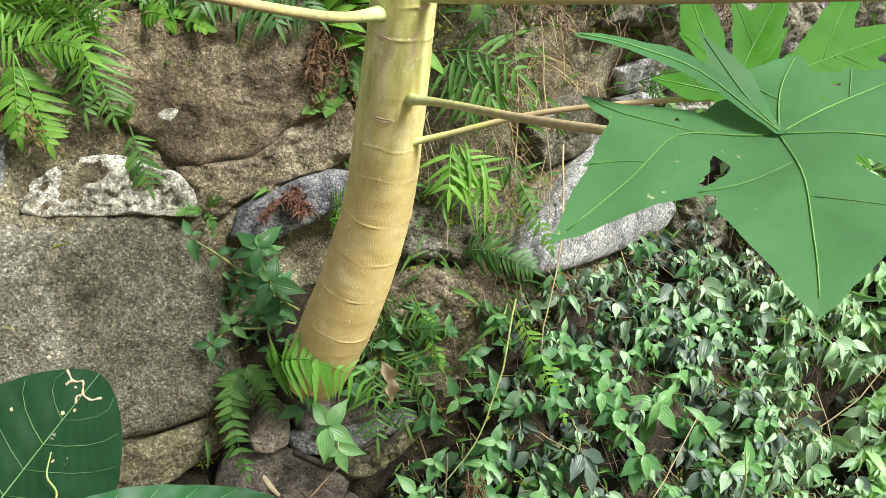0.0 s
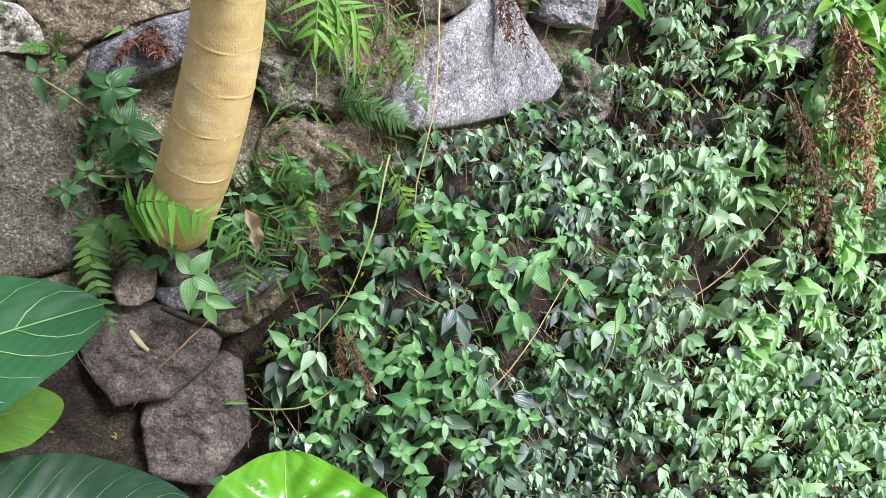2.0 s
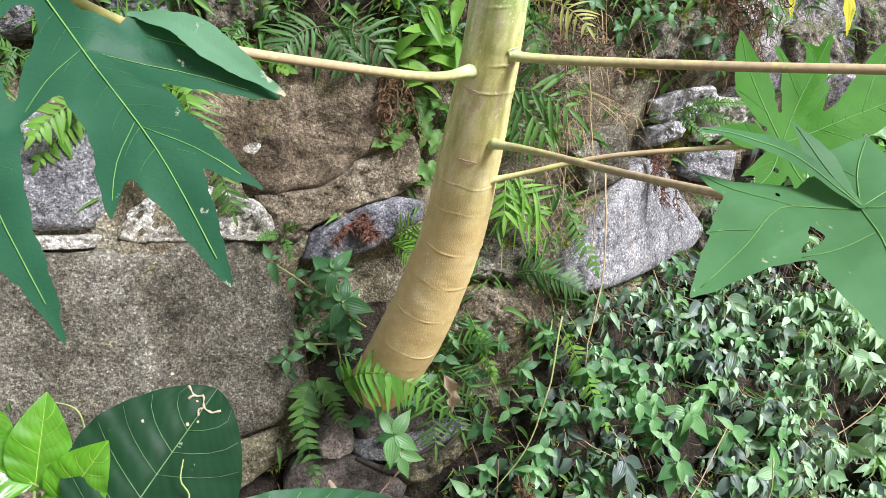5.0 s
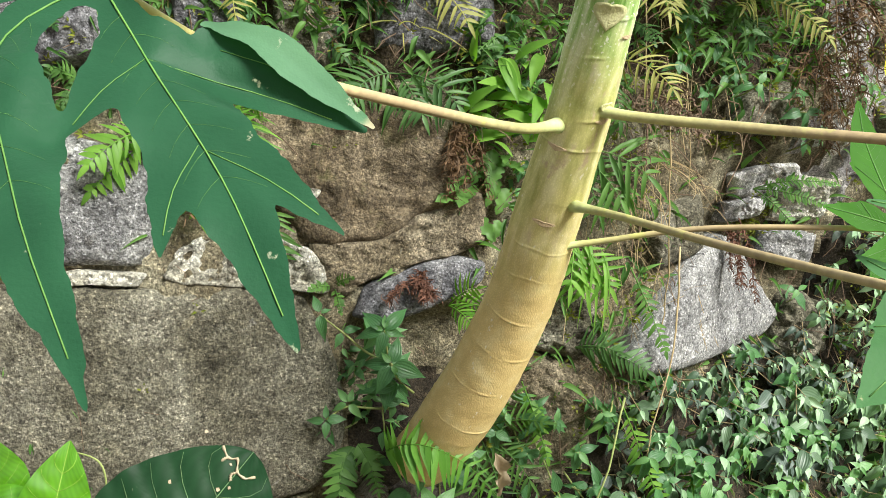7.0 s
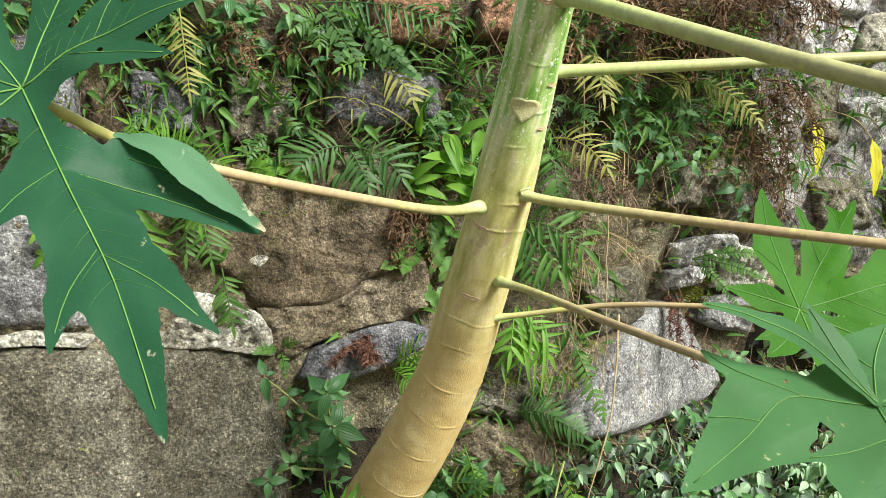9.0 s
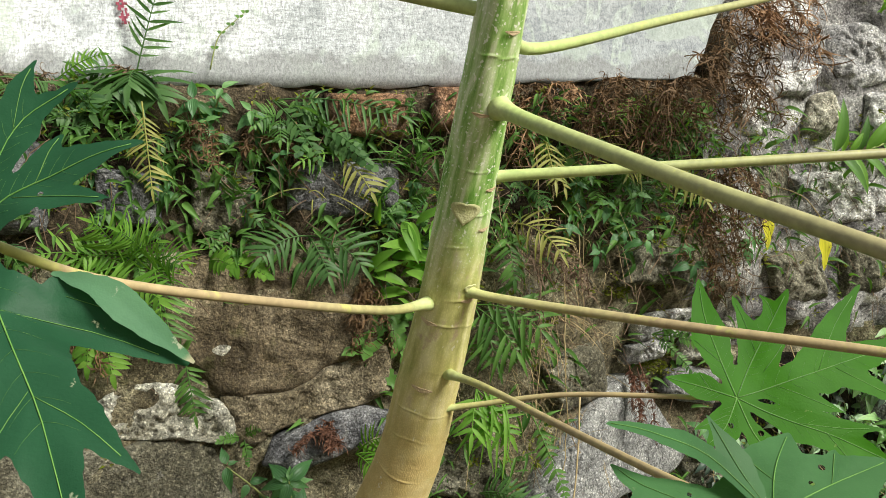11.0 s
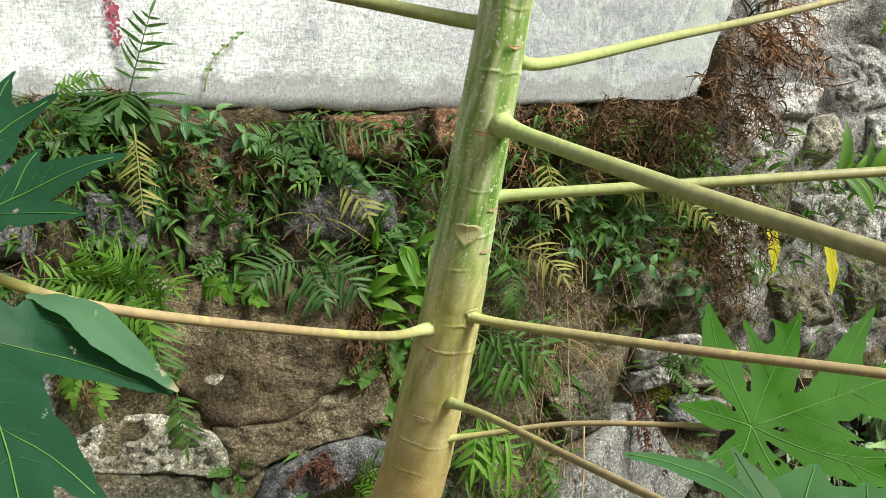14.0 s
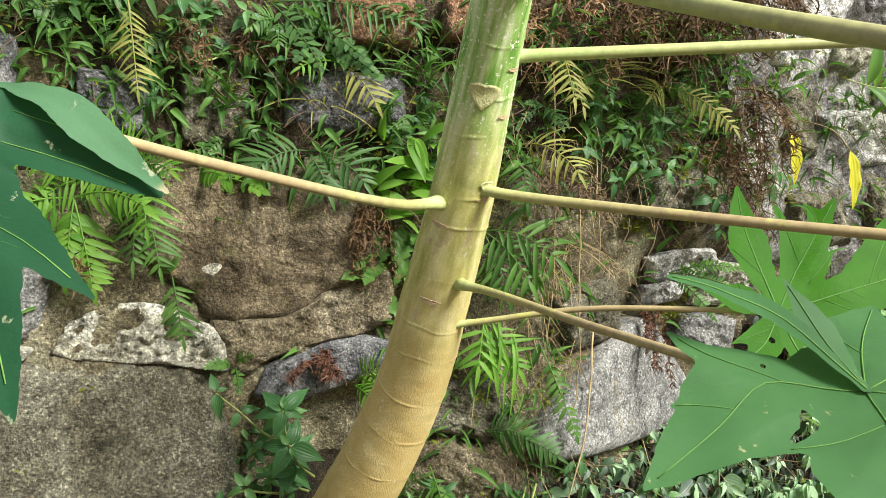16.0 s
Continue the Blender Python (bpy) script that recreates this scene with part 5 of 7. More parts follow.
def sprig(root, tip, size, pairs=3, young=1, face=(0, -1, 0.35), label="herb sprig with paired ribbed green leaves on the wall", spin=None, gap=0.022, sag=0.25):
    """One upright or trailing herb shoot: stem and opposite ribbed leaves."""
    root, tip = Vector(root), Vector(tip)
    th = thing("herb_sprig", root, label, "herb", "herb sprigs on the wall")
    axis = (tip - root).normalized()
    bend = smooth_path([root, (root + tip) / 2 + Vector((0, -0.01, -0.006)), tip], 8)
    part("stem", tube(bend, lambda s: 0.0022 - 0.0009 * s, 6), M_STEM, th)
    f = Vector(face).normalized()
    out = (f * 0.8 + axis * 0.4).normalized()
    a = out.orthogonal().normalized()
    b = out.cross(a)
    spin = rnd.uniform(0, 3.1) if spin is None else spin
    for k in range(pairs):
        p = tip - axis * gap * k * k * 0.6
        for sgn in (0, math.pi):
            ang = spin + k * math.pi / 2 + sgn + jit(0.2)
            w = a * math.cos(ang) + b * math.sin(ang)
            along = (w + out * (0.35 - 0.15 * k) + Vector((0, 0, -sag - 0.1 * k))).normalized()
            sz = size * (0.75, 1.0, 1.05, 0.9)[k] * rnd.uniform(0.85, 1.12)
            ob = new("leaf", HERB_MESHES[2 * rnd.randrange(3) + (1 if k < young else 0)])
            ob.parent = th
            ob.matrix_local = Matrix.Translation(-root) @ basis(p, along, out + Vector((0, 0, 0.25)), sz, rnd.uniform(0.9, 1.15))
    return th


def wsprig(x, z, out, size, dx=0.0, dz=0.06, **kw):
    tip = on_wall(x, z, out)
    return sprig(on_wall(x - dx, z - dz, -0.01), tip, size, **kw)


for x, z, out, size, dx, dz, kw in (
        (0.03, 1.185, 0.09, 0.060, 0.03, 0.08, dict(young=1)), (0.045, 1.115, 0.10, 0.060, 0.02, 0.08, dict(young=0)), (-0.085, 1.01, 0.06, 0.042, -0.07, 0.02, dict(young=0, pairs=2, sag=0.02)),
        (0.12, 0.80, 0.12, 0.060, -0.02, -0.08, dict(young=2, sag=0.7)), (0.26, 0.68, 0.10, 0.055, 0.02, 0.08, dict(young=2)),
        (0.12, 0.42, 0.14, 0.055, 0.03, 0.10, dict(young=1)),
        (1.0, 0.56, 0.15, 0.080, 0.02, 0.10, dict(young=2, sag=0.4)), (0.80, 0.735, 0.14, 0.075, 0.0, 0.09, dict(young=2, sag=0.4)), (0.73, 0.665, 0.13, 0.070, 0.01, 0.09, dict(young=1, sag=0.5)),
        (0.42, 0.765, 0.11, 0.050, 0.02, 0.07, dict(young=1)), (0.39, 0.73, 0.12, 0.055, 0.0, 0.08, dict(young=2)), (0.30, 0.735, 0.10, 0.045, 0.02, 0.06, dict(young=1)),
        (-0.02, 1.12, 0.05, 0.030, 0.0, 0.04, dict(young=1)), (0.01, 1.06, 0.06, 0.032, 0.03, 0.04, dict(young=1)), (0.30, 0.93, 0.07, 0.040, 0.03, 0.05, dict(young=0, pairs=2, sag=0.6)),
        (0.36, 0.99, 0.07, 0.038, 0.02, 0.05, dict(young=0, pairs=2, sag=0.6)), (1.08, 1.13, 0.06, 0.050, 0.01, 0.05, dict(young=1)), (0.66, 0.80, 0.12, 0.060, 0.0, 0.08, dict(young=1, sag=0.5)),
        (0.92, 0.66, 0.13, 0.070, 0.03, 0.08, dict(young=1, sag=0.5)), (0.56, 0.62, 0.12, 0.060, 0.02, 0.08, dict(young=1, sag=0.4)), (0.63, 0.52, 0.13, 0.060, 0.02, 0.08, dict(young=1, sag=0.4)),
        (0.48, 0.55, 0.13, 0.055, 0.02, 0.08, dict(young=1, sag=0.4)), (0.37, 0.60, 0.12, 0.055, -0.02, 0.08, dict(young=0, sag=0.5)), (0.60, 1.05, 0.08, 0.045, 0.02, 0.05, dict(young=0, sag=0.6)),
        (0.88, 1.03, 0.12, 0.050, 0.02, 0.05, dict(young=0, sag=0.6)), (0.68, 1.60, 0.06, 0.036, 0.05, 0.05, dict(young=0, sag=0.5)), (0.74, 1.64, 0.07, 0.036, 0.05, 0.04, dict(young=0, sag=0.5)),
        (0.90, 1.60, 0.09, 0.05, 0.05, -0.02, dict(young=0, sag=0.8)), (0.93, 1.56, 0.09, 0.05, 0.05, -0.02, dict(young=0, sag=0.8)), (0.80, 1.62, 0.08, 0.045, 0.04, 0.03, dict(young=1, sag=0.5))):
    wsprig(x, z, out, size, dx, dz, **kw)


def shoot(points, rosettes, label):
    """A trailing shoot; at each place of rosettes a star of ribbed leaves: (turn in degrees, length), young ones paler."""
    path = smooth_path(points, 20)
    th = thing("trailing_shoot", points[0], label, "herb", "trailing shoots on the wall")
    part("stem", tube(path, lambda k: 0.0026 - 0.0012 * k, 6), M_STEM, th)
    for place, young, leaves in rosettes:
        for turn, length in leaves:
            a = radians(turn + jit(6))
            face = Vector((jit(0.25), -0.9, 0.42 + jit(0.2)))
            along = Vector((math.cos(a), 0.40 * math.sin(a) - 0.10, 0.9 * math.sin(a) + 0.04))
            ob = new("leaf", HERB_MESHES[rnd.choice((0, 2)) + young])
            ob.parent = th
            ob.matrix_local = Matrix.Translation(-root_loc(th)) @ basis(Vector(place) + along * 0.003, along, face, length, 1.25)


shoot([(0.07, -0.055, 1.115), (0.006, -0.079, 1.157), (-0.036, -0.078, 1.196), (-0.077, -0.085, 1.234)], (((-0.077, -0.085, 1.236), 0, ((105, 0.034), (-85, 0.046), (20, 0.02))), ((-0.040, -0.078, 1.200), 0, ((15, 0.034), (-110, 0.03))), ((0.0, -0.079, 1.150), 0, ((-130, 0.024),))), "trailing herb shoot with ribbed leaves beside the papaya trunk")
shoot([(0.085, -0.05, 1.07), (0.06, -0.075, 1.10), (0.041, -0.090, 1.141), (0.033, -0.105, 1.205)], (((0.033, -0.108, 1.205), 0, ((135, 0.050), (190, 0.052), (38, 0.060), (-20, 0.036), (255, 0.045))), ((0.033, -0.112, 1.207), 1, ((85, 0.028), (160, 0.022))),
    ((0.043, -0.098, 1.141), 0, ((178, 0.054), (72, 0.052), (-18, 0.064), (-115, 0.056))), ((0.043, -0.104, 1.143), 1, ((130, 0.026), (-60, 0.024))), ((0.055, -0.08, 1.10), 0, ((-160, 0.05), (-60, 0.03)))), "leafy herb shoot with large ribbed leaves beside the papaya trunk")
shoot([(0.05, -0.045, 1.04), (0.0, -0.058, 1.05), (-0.039, -0.062, 1.056), (-0.076, -0.068, 1.037)], (((-0.076, -0.070, 1.037), 0, ((183, 0.034), (-3, 0.036), (86, 0.027), (-86, 0.031))), ((-0.035, -0.066, 1.064), 1, ((115, 0.034), (-45, 0.036), (200, 0.03), (60, 0.026))), ((0.0, -0.06, 1.085), 1, ((150, 0.022), (60, 0.02)))), "small herb shoot with star-like ribbed leaves on the stone")
shoot([(0.05, -0.06, 0.99), (0.07, -0.10, 0.94), (0.107, -0.140, 0.878)], (((0.107, -0.143, 0.877), 1, ((112, 0.056), (42, 0.060), (-100, 0.064), (-38, 0.058))), ((0.066, -0.10, 0.905), 0, ((200, 0.046), (250, 0.034))), ((0.085, -0.13, 0.955), 0, ((-95, 0.044),))), "bright herb shoot with large ribbed leaves hanging below the papaya base")
shoot([(0.075, -0.05, 1.045), (0.03, -0.068, 1.062), (0.028, -0.075, 1.010)], (((0.028, -0.075, 1.062), 0, ((8, 0.038),)), ((0.026, -0.075, 1.012), 0, ((-100, 0.034), (170, 0.024))), ((0.05, -0.065, 1.055), 1, ((-120, 0.026),))), "short herb shoot with grey-green ribbed leaves by the papaya base")
for k in range(120):
    x, z = rnd.uniform(0.28, 1.15), rnd.uniform(0.30, 0.95)
    if cover(x, z) > 0.3:
        wsprig(x, z, rnd.uniform(0.09, 0.13), rnd.uniform(0.032, 0.054), jit(0.03), 0.07, young=rnd.choice((0, 1, 1, 2)), sag=rnd.uniform(0.35, 0.7), label="herb sprig with paired ribbed leaves on the overgrown bank")
for k in range(12):
    a, q = rnd.uniform(0, 6.28), rnd.random() ** 0.5
    wsprig(0.06 + 0.17 * q * math.cos(a), 1.03 + 0.2 * q * math.sin(a), rnd.uniform(0.02, 0.05), rnd.uniform(0.018, 0.032), jit(0.04), jit(0.05), young=rnd.choice((0, 1)), pairs=rnd.choice((2, 3)), sag=rnd.uniform(0.1, 0.6))
for x, z, out, size in ((0.16, 0.91, 0.11, 0.035), (0.01, 0.95, 0.07, 0.03), (0.19, 0.95, 0.11, 0.034)):
    wsprig(x, z, out, size, jit(0.03), 0.05, young=rnd.choice((0, 1)), pairs=3, sag=0.6, label="ribbed herb sprig growing below the papaya base")
for k in range(22):
    wsprig(rnd.uniform(0.24, 0.5), rnd.uniform(0.80, 1.02), rnd.uniform(0.04, 0.09), rnd.uniform(0.028, 0.05), jit(0.04), jit(0.05), young=rnd.choice((0, 1)), pairs=rnd.choice((2, 3)), sag=rnd.uniform(0.2, 0.7))


# ---- ferns ----
def frond(p, d, length, n=16, plen=0.07, pw=0.006, sag=0.6, face=(0, -1, 0.3), shape="long", hook=0.25, seed=0, lift=0.5):
    """A pinnate frond: rachis bending under its weight, paired narrow leaflets."""
    r = random.Random(seed)
    p, d, f = Vector(p), Vector(d), Vector(face).normalized()
    d = Vector((d.x + r.uniform(-0.1, 0.1), d.y * 0.7, d.z)).normalized()
    path, dirs = [p.copy()], [d.copy()]
    steps = 18
    for _ in range(steps):
        d = (d + Vector((0, 0, -sag / steps))).normalized()
        p = p + d * length / steps
        path.append(p.copy())
        dirs.append(d.copy())
    geo = [tube(path, lambda s: 0.0014 * (1 - 0.7 * s) + 0.0003, 5, False)]
    tmpl = blade(0.5, strap if shape == "long" else lance, 5, 2, 0.05, hook)
    for k in range(n):
        s = lift * 0.3 + (1 - lift * 0.3) * (k + 0.5) / n
        i = min(steps - 1, int(s * steps))
        q = path[i].lerp(path[i + 1], s * steps - i)
        side = dirs[i].cross(f).normalized()
        nr = side.cross(dirs[i]).normalized()
        if shape == "long":
            ln = plen * (0.55 + 0.45 * math.sin(math.pi * min(1, s * 1.05))) * (1 if s < 0.8 else 1 - 1.6 * (s - 0.8))
        else:
            ln = plen * max(0.18, math.sin(math.pi * (0.12 + 0.80 * s)) ** 0.8)
        for sgn in (-1, 1):
            if r.random() < 0.08:
                continue
            along = (side * sgn + dirs[i] * r.uniform(0.3, 0.75) + Vector((r.uniform(-0.12, 0.12), 0, r.uniform(-0.3, 0.05)))).normalized()
            m = basis(q, along, nr + side * sgn * 0.15 + Vector((r.uniform(-.2, .2), 0, r.uniform(-.2, .2))), ln * r.uniform(0.65, 1.15))
            w = pw / ln * 1.5
            m = m @ Matrix.Diagonal((w, 1, 1, 1))
            geo.append(apply(m, tmpl))
    end = basis(path[-1], dirs[-1], f, plen * 0.55) @ Matrix.Diagonal((pw / (plen * 0.55) * 1.5, 1, 1, 1))
    geo.append(apply(end, tmpl))
    return join(geo)


def fern(loc, fronds, material, label, group="ferns on the wall", name="fern"):
    """fronds: rows of direction, length and options."""
    loc = Vector(loc)
    th = thing(name, loc, label, "fern", group)
    for k, (d, length, kw) in enumerate(fronds):
        kw = dict(kw)
        mat = kw.pop("mat", material)
        start = Vector(kw.pop("at", loc))
        kw.setdefault("seed", k + int(abs(loc.x) * 1000))
        part("frond", frond(start, d, length, **kw), mat, th)
    return th


def taper(s):
    return max(0.0, (1 - s) ** 0.75 * (0.55 + 0.45 * min(1, 6 * s)))


def sword(points, n, low, high, end=0.35, wide=0.105):
    """A sword fern frond along a path: close-set leaflets with broad bases, longer on the lower side, short towards the tip."""
    path = smooth_path(points, 40)
    geo = [tube(path, lambda k: 0.0015 - 0.0010 * k, 5, False)]
    tmpl = blade(wide, taper, 8, 2, 0.12, 0.22)
    r = random.Random(int(1000 * abs(points[0][0])))
    for k in range(n):
        q = (k + 0.5) / n
        i = min(38, int(q * 40))
        d = (path[i + 1] - path[i]).normalized()
        side = d.cross(Vector((0, -0.9, 0.42))).normalized()
        size = (0.75 + 0.25 * min(1, 4 * q)) * (1 - (1 - end) * max(0, (q - 0.35) / 0.65) ** 1.4)
        for sgn, length in ((1, low), (-1, high)):
            along = side * sgn + d * r.uniform(0.25, 0.6) + Vector((0, r.uniform(-0.25, 0.05), r.uniform(-0.2, 0.0)))
            geo.append(apply(basis(path[i], along, Vector((r.uniform(-.2, .2), -0.9, 0.42 + r.uniform(-.2, .2))), length * size * r.uniform(0.88, 1.08)), tmpl))
    geo.append(apply(basis(path[-1], path[-1] - path[-3], (0, -0.9, 0.42), low * end), tmpl))
    return join(geo)


NEPH = dict(n=26, plen=0.030, pw=0.0042, shape="short", hook=0.1)
PTER = dict(n=11, plen=0.060, pw=0.0042, hook=0.3)
BIG = dict(n=11, plen=0.080, pw=0.0055, hook=0.35)
FAN = dict(n=9, plen=0.09, pw=0.0085, hook=0.3)
fern(on_wall(-0.225, 1.955, 0.03), [((-0.9, -0.4, 0.35), 0.13, dict(PTER, n=9, plen=0.05, sag=0.9)), ((-0.35, -0.9, -0.1), 0.09, dict(FAN, sag=1.0)), ((0.45, -0.8, -0.1), 0.10, dict(FAN, sag=1.1)), ((0.0, -0.9, 0.1), 0.08, dict(FAN, sag=1.3)),
    ((0.2, -0.25, 1.0), 0.15, dict(PTER, n=8, sag=0.2, plen=0.06)), ((0.05, -0.5, -0.8), 0.12, dict(PTER, n=10, plen=0.045, mat=M_FERN_L, sag=0.4)), ((0.06, -0.15, -0.9), 0.155, dict(PTER, n=14, plen=0.048, pw=0.0032, mat=M_FERN_Y, sag=0.2, at=on_wall(-0.20, 1.885, 0.10)))], M_FERN_D, "green ladder fern with one yellow drooping frond below the plaster")
fern(on_wall(-0.36, 1.93, 0.03), [((0.6, -0.5, 0.6), 0.11, dict(PTER, n=10, plen=0.03, sag=0.6, mat=M_FERN_L)), ((0.4, -0.6, -0.1), 0.12, dict(FAN, sag=0.9, plen=0.06)), ((-0.2, -0.7, 0.1), 0.15, dict(PTER, sag=1.1)), ((0.2, -0.6, -0.5), 0.13, PTER)], M_FERN_D, "dark green fern below the plaster edge")
fern(on_wall(0.02, 1.905, 0.03), [((1, -0.35, 0.12), 0.25, dict(PTER, n=15, plen=0.075, sag=0.5, face=(0, -0.8, 0.6))), ((0.8, -0.5, -0.35), 0.20, dict(NEPH, n=15, plen=0.028, pw=0.007, sag=0.4)), ((0.5, -0.5, -0.4), 0.16, dict(NEPH, n=12, plen=0.03, pw=0.006))], M_FERN_D, "dark green fern frond reaching over the brick edge")
fern(on_wall(0.08, 1.645, 0.04), [((-0.75, -0.7, 0.15), 0.11, dict(BIG, n=9, sag=1.0, plen=0.075)), ((0.75, -0.6, 0.05), 0.13, dict(BIG, n=9, sag=1.1, plen=0.085)), ((0.3, -0.7, -0.4), 0.10, dict(BIG, n=8, plen=0.07)), ((0.35, -0.3, -0.9), 0.14, dict(NEPH, n=11, plen=0.022, pw=0.007))], M_FERN_D, "dark green fern with spreading narrow leaflets")
fern(on_wall(-0.20, 1.60, 0.04), [((-0.5, -0.6, 0.4), 0.14, dict(PTER, sag=0.8)), ((0.4, -0.7, 0.3), 0.13, dict(PTER, sag=0.9)), ((0.1, -0.8, -0.1), 0.15, dict(PTER, sag=1.0)), ((-0.1, -0.6, 0.5), 0.11, PTER), ((0.25, -0.5, -0.6), 0.17, dict(PTER, mat=M_FERN)), ((0.0, -0.5, -0.7), 0.15, dict(PTER, mat=M_FERN))], M_FERN_L, "bright green young fern in a wall joint")
fern(on_wall(-0.11, 1.60, 0.04), [((1, -0.4, 0.1), 0.12, dict(NEPH, n=13, plen=0.034, pw=0.008)), ((0.3, -0.8, 0.2), 0.09, dict(NEPH, n=12, plen=0.03, pw=0.007))], M_FERN_L, "bright green small fern on the stone")
fern(on_wall(-0.15, 1.43, 0.05), [((0.12, -0.35, -0.8), 0.11, dict(PTER, n=11, plen=0.045, pw=0.0045, sag=0.4)), ((-0.1, -0.4, 0.3), 0.05, dict(PTER, n=7, plen=0.03))], M_FERN, "small light green fern hanging over white mortar")
fern(on_wall(-0.29, 1.56, 0.06), [((0.15, -0.35, -0.7), 0.15, dict(PTER, n=12, plen=0.055, pw=0.007, sag=0.5)), ((-0.5, -0.5, 0.1), 0.16, dict(PTER, n=12, plen=0.055, pw=0.007, sag=1.0)), ((0.6, -0.6, 0.3), 0.15, dict(PTER, n=12, plen=0.055, pw=0.007, sag=0.9)), ((-0.1, -0.4, -0.7), 0.13, dict(PTER, n=12, plen=0.05, pw=0.007)), ((-0.8, -0.4, -0.3), 0.17, dict(PTER, n=13, plen=0.05, pw=0.007, sag=0.6))], M_FERN_L, "bright green fern drooping between the stones")
fern(on_wall(-0.24, 1.60, 0.06), [((-0.7, -0.5, 0.5), 0.14, dict(PTER, sag=0.7)), ((-0.2, -0.6, 0.6), 0.13, dict(PTER, sag=0.8)), ((0.3, -0.6, 0.4), 0.12, PTER), ((-0.8, -0.5, 0.0), 0.15, dict(PTER, sag=1.0))], M_FERN_L, "green fern tuft on the wall")
fern(on_wall(0.40, 1.50, 0.04), [((0.75, -0.6, 0.15), 0.15, dict(n=7, plen=0.12, pw=0.0065, hook=0.5, sag=1.0)), ((0.5, -0.6, -0.3), 0.13, dict(n=7, plen=0.10, pw=0.006, hook=0.45, sag=0.8)), ((0.2, -0.5, -0.6), 0.12, dict(n=6, plen=0.09, pw=0.0055, hook=0.4, sag=0.5))], M_FERN, "ladder fern with long arching strap leaflets behind the trunk")
fern(on_wall(0.40, 1.335, 0.05), [((0.15, -0.4, -0.6), 0.10, dict(n=5, plen=0.085, pw=0.006, hook=0.25, sag=0.5)), ((0.5, -0.4, -0.5), 0.11, dict(n=6, plen=0.075, pw=0.006, hook=0.25, sag=0.6)), ((-0.2, -0.4, -0.4), 0.09, dict(n=4, plen=0.08, pw=0.006, hook=0.25, sag=0.5))], M_FERN_L, "light green fern with drooping narrow leaflets behind the trunk")
fern(on_wall(0.47, 1.66, 0.04), [((0.35, -0.6, 0.1), 0.15, dict(BIG, sag=1.2, mat=M_FERN_Y, plen=0.065, pw=0.004)), ((0.1, -0.5, -0.5), 0.12, dict(BIG, sag=0.6, plen=0.055))], M_FERN, "fern with a yellowing frond behind the trunk")
fern(on_wall(0.10, 1.845, 0.05), [((0.75, -0.4, -0.35), 0.13, dict(NEPH, n=9, plen=0.030, pw=0.011, sag=0.3)), ((-0.3, -0.6, -0.2), 0.08, dict(NEPH, n=7, plen=0.024, pw=0.008))], M_FERN_D, "dark green fern with rounded leaflets over a dark grey stone")
fern(on_wall(0.14, 1.80, 0.05), [((0.4, -0.6, -0.3), 0.11, dict(n=6, plen=0.055, pw=0.005, hook=0.3, sag=0.8, mat=M_FERN_Y)), ((-0.5, -0.5, 0.1), 0.09, dict(n=6, plen=0.045, pw=0.004, sag=0.7))], M_FERN_L, "yellow-green fern with long loose leaflets over a dark stone")
fern(on_wall(0.80, 1.79, 0.05), [((0.45, -0.5, -0.1), 0.17, dict(PTER, n=12, plen=0.05, sag=0.9)), ((-0.2, -0.5, 0.0), 0.10, PTER)], M_FERN_Y, "yellow-green drying fern frond")
fern(on_wall(0.555, 1.84, 0.04), [((0.05, -0.5, -0.3), 0.13, dict(PTER, n=7, plen=0.06, sag=0.5)), ((0.2, -0.4, -0.6), 0.12, dict(PTER, n=7, plen=0.05))], M_FERN_Y, "yellowed curling fern tips")
fern(on_wall(0.86, 1.40, 0.08), [((0.85, -0.35, 0.3), 0.17, dict(NEPH, n=22, plen=0.022, sag=0.6, face=(0, -0.7, 0.7))), ((0.7, -0.4, 0.0), 0.16, dict(NEPH, n=20, plen=0.022, sag=0.5)), ((0.6, -0.3, -0.4), 0.14, dict(NEPH, n=18, plen=0.022))], M_FERN, "small green sword fern above the granite stone")
BASE_FERN = thing("fern", (0.040, -0.14, 1.005), "fresh green sword fern frond arching over the papaya base", "fern", "ferns on the wall")
part("frond", sword([(0.026, -0.13, 0.995), (0.050, -0.188, 1.028), (0.085, -0.216, 1.036), (0.121, -0.218, 1.020), (0.162, -0.212, 0.988), (0.208, -0.206, 0.930)], 17, 0.076, 0.050), M_FERN_S, BASE_FERN)
HANG_FERN = thing("fern", (-0.05, -0.05, 0.965), "small green fern frond hanging beside the damp stones", "fern", "ferns on the wall")
part("frond", sword([(-0.03, -0.05, 0.975), (-0.052, -0.075, 0.945), (-0.058, -0.085, 0.88), (-0.047, -0.09, 0.785)], 15, 0.040, 0.040, 0.5, 0.22), M_FERN, HANG_FERN)
part("frond", sword([(-0.02, -0.05, 0.98), (0.0, -0.08, 0.95), (0.012, -0.09, 0.90)], 10, 0.03, 0.03, 0.5, 0.22), M_FERN, HANG_FERN)
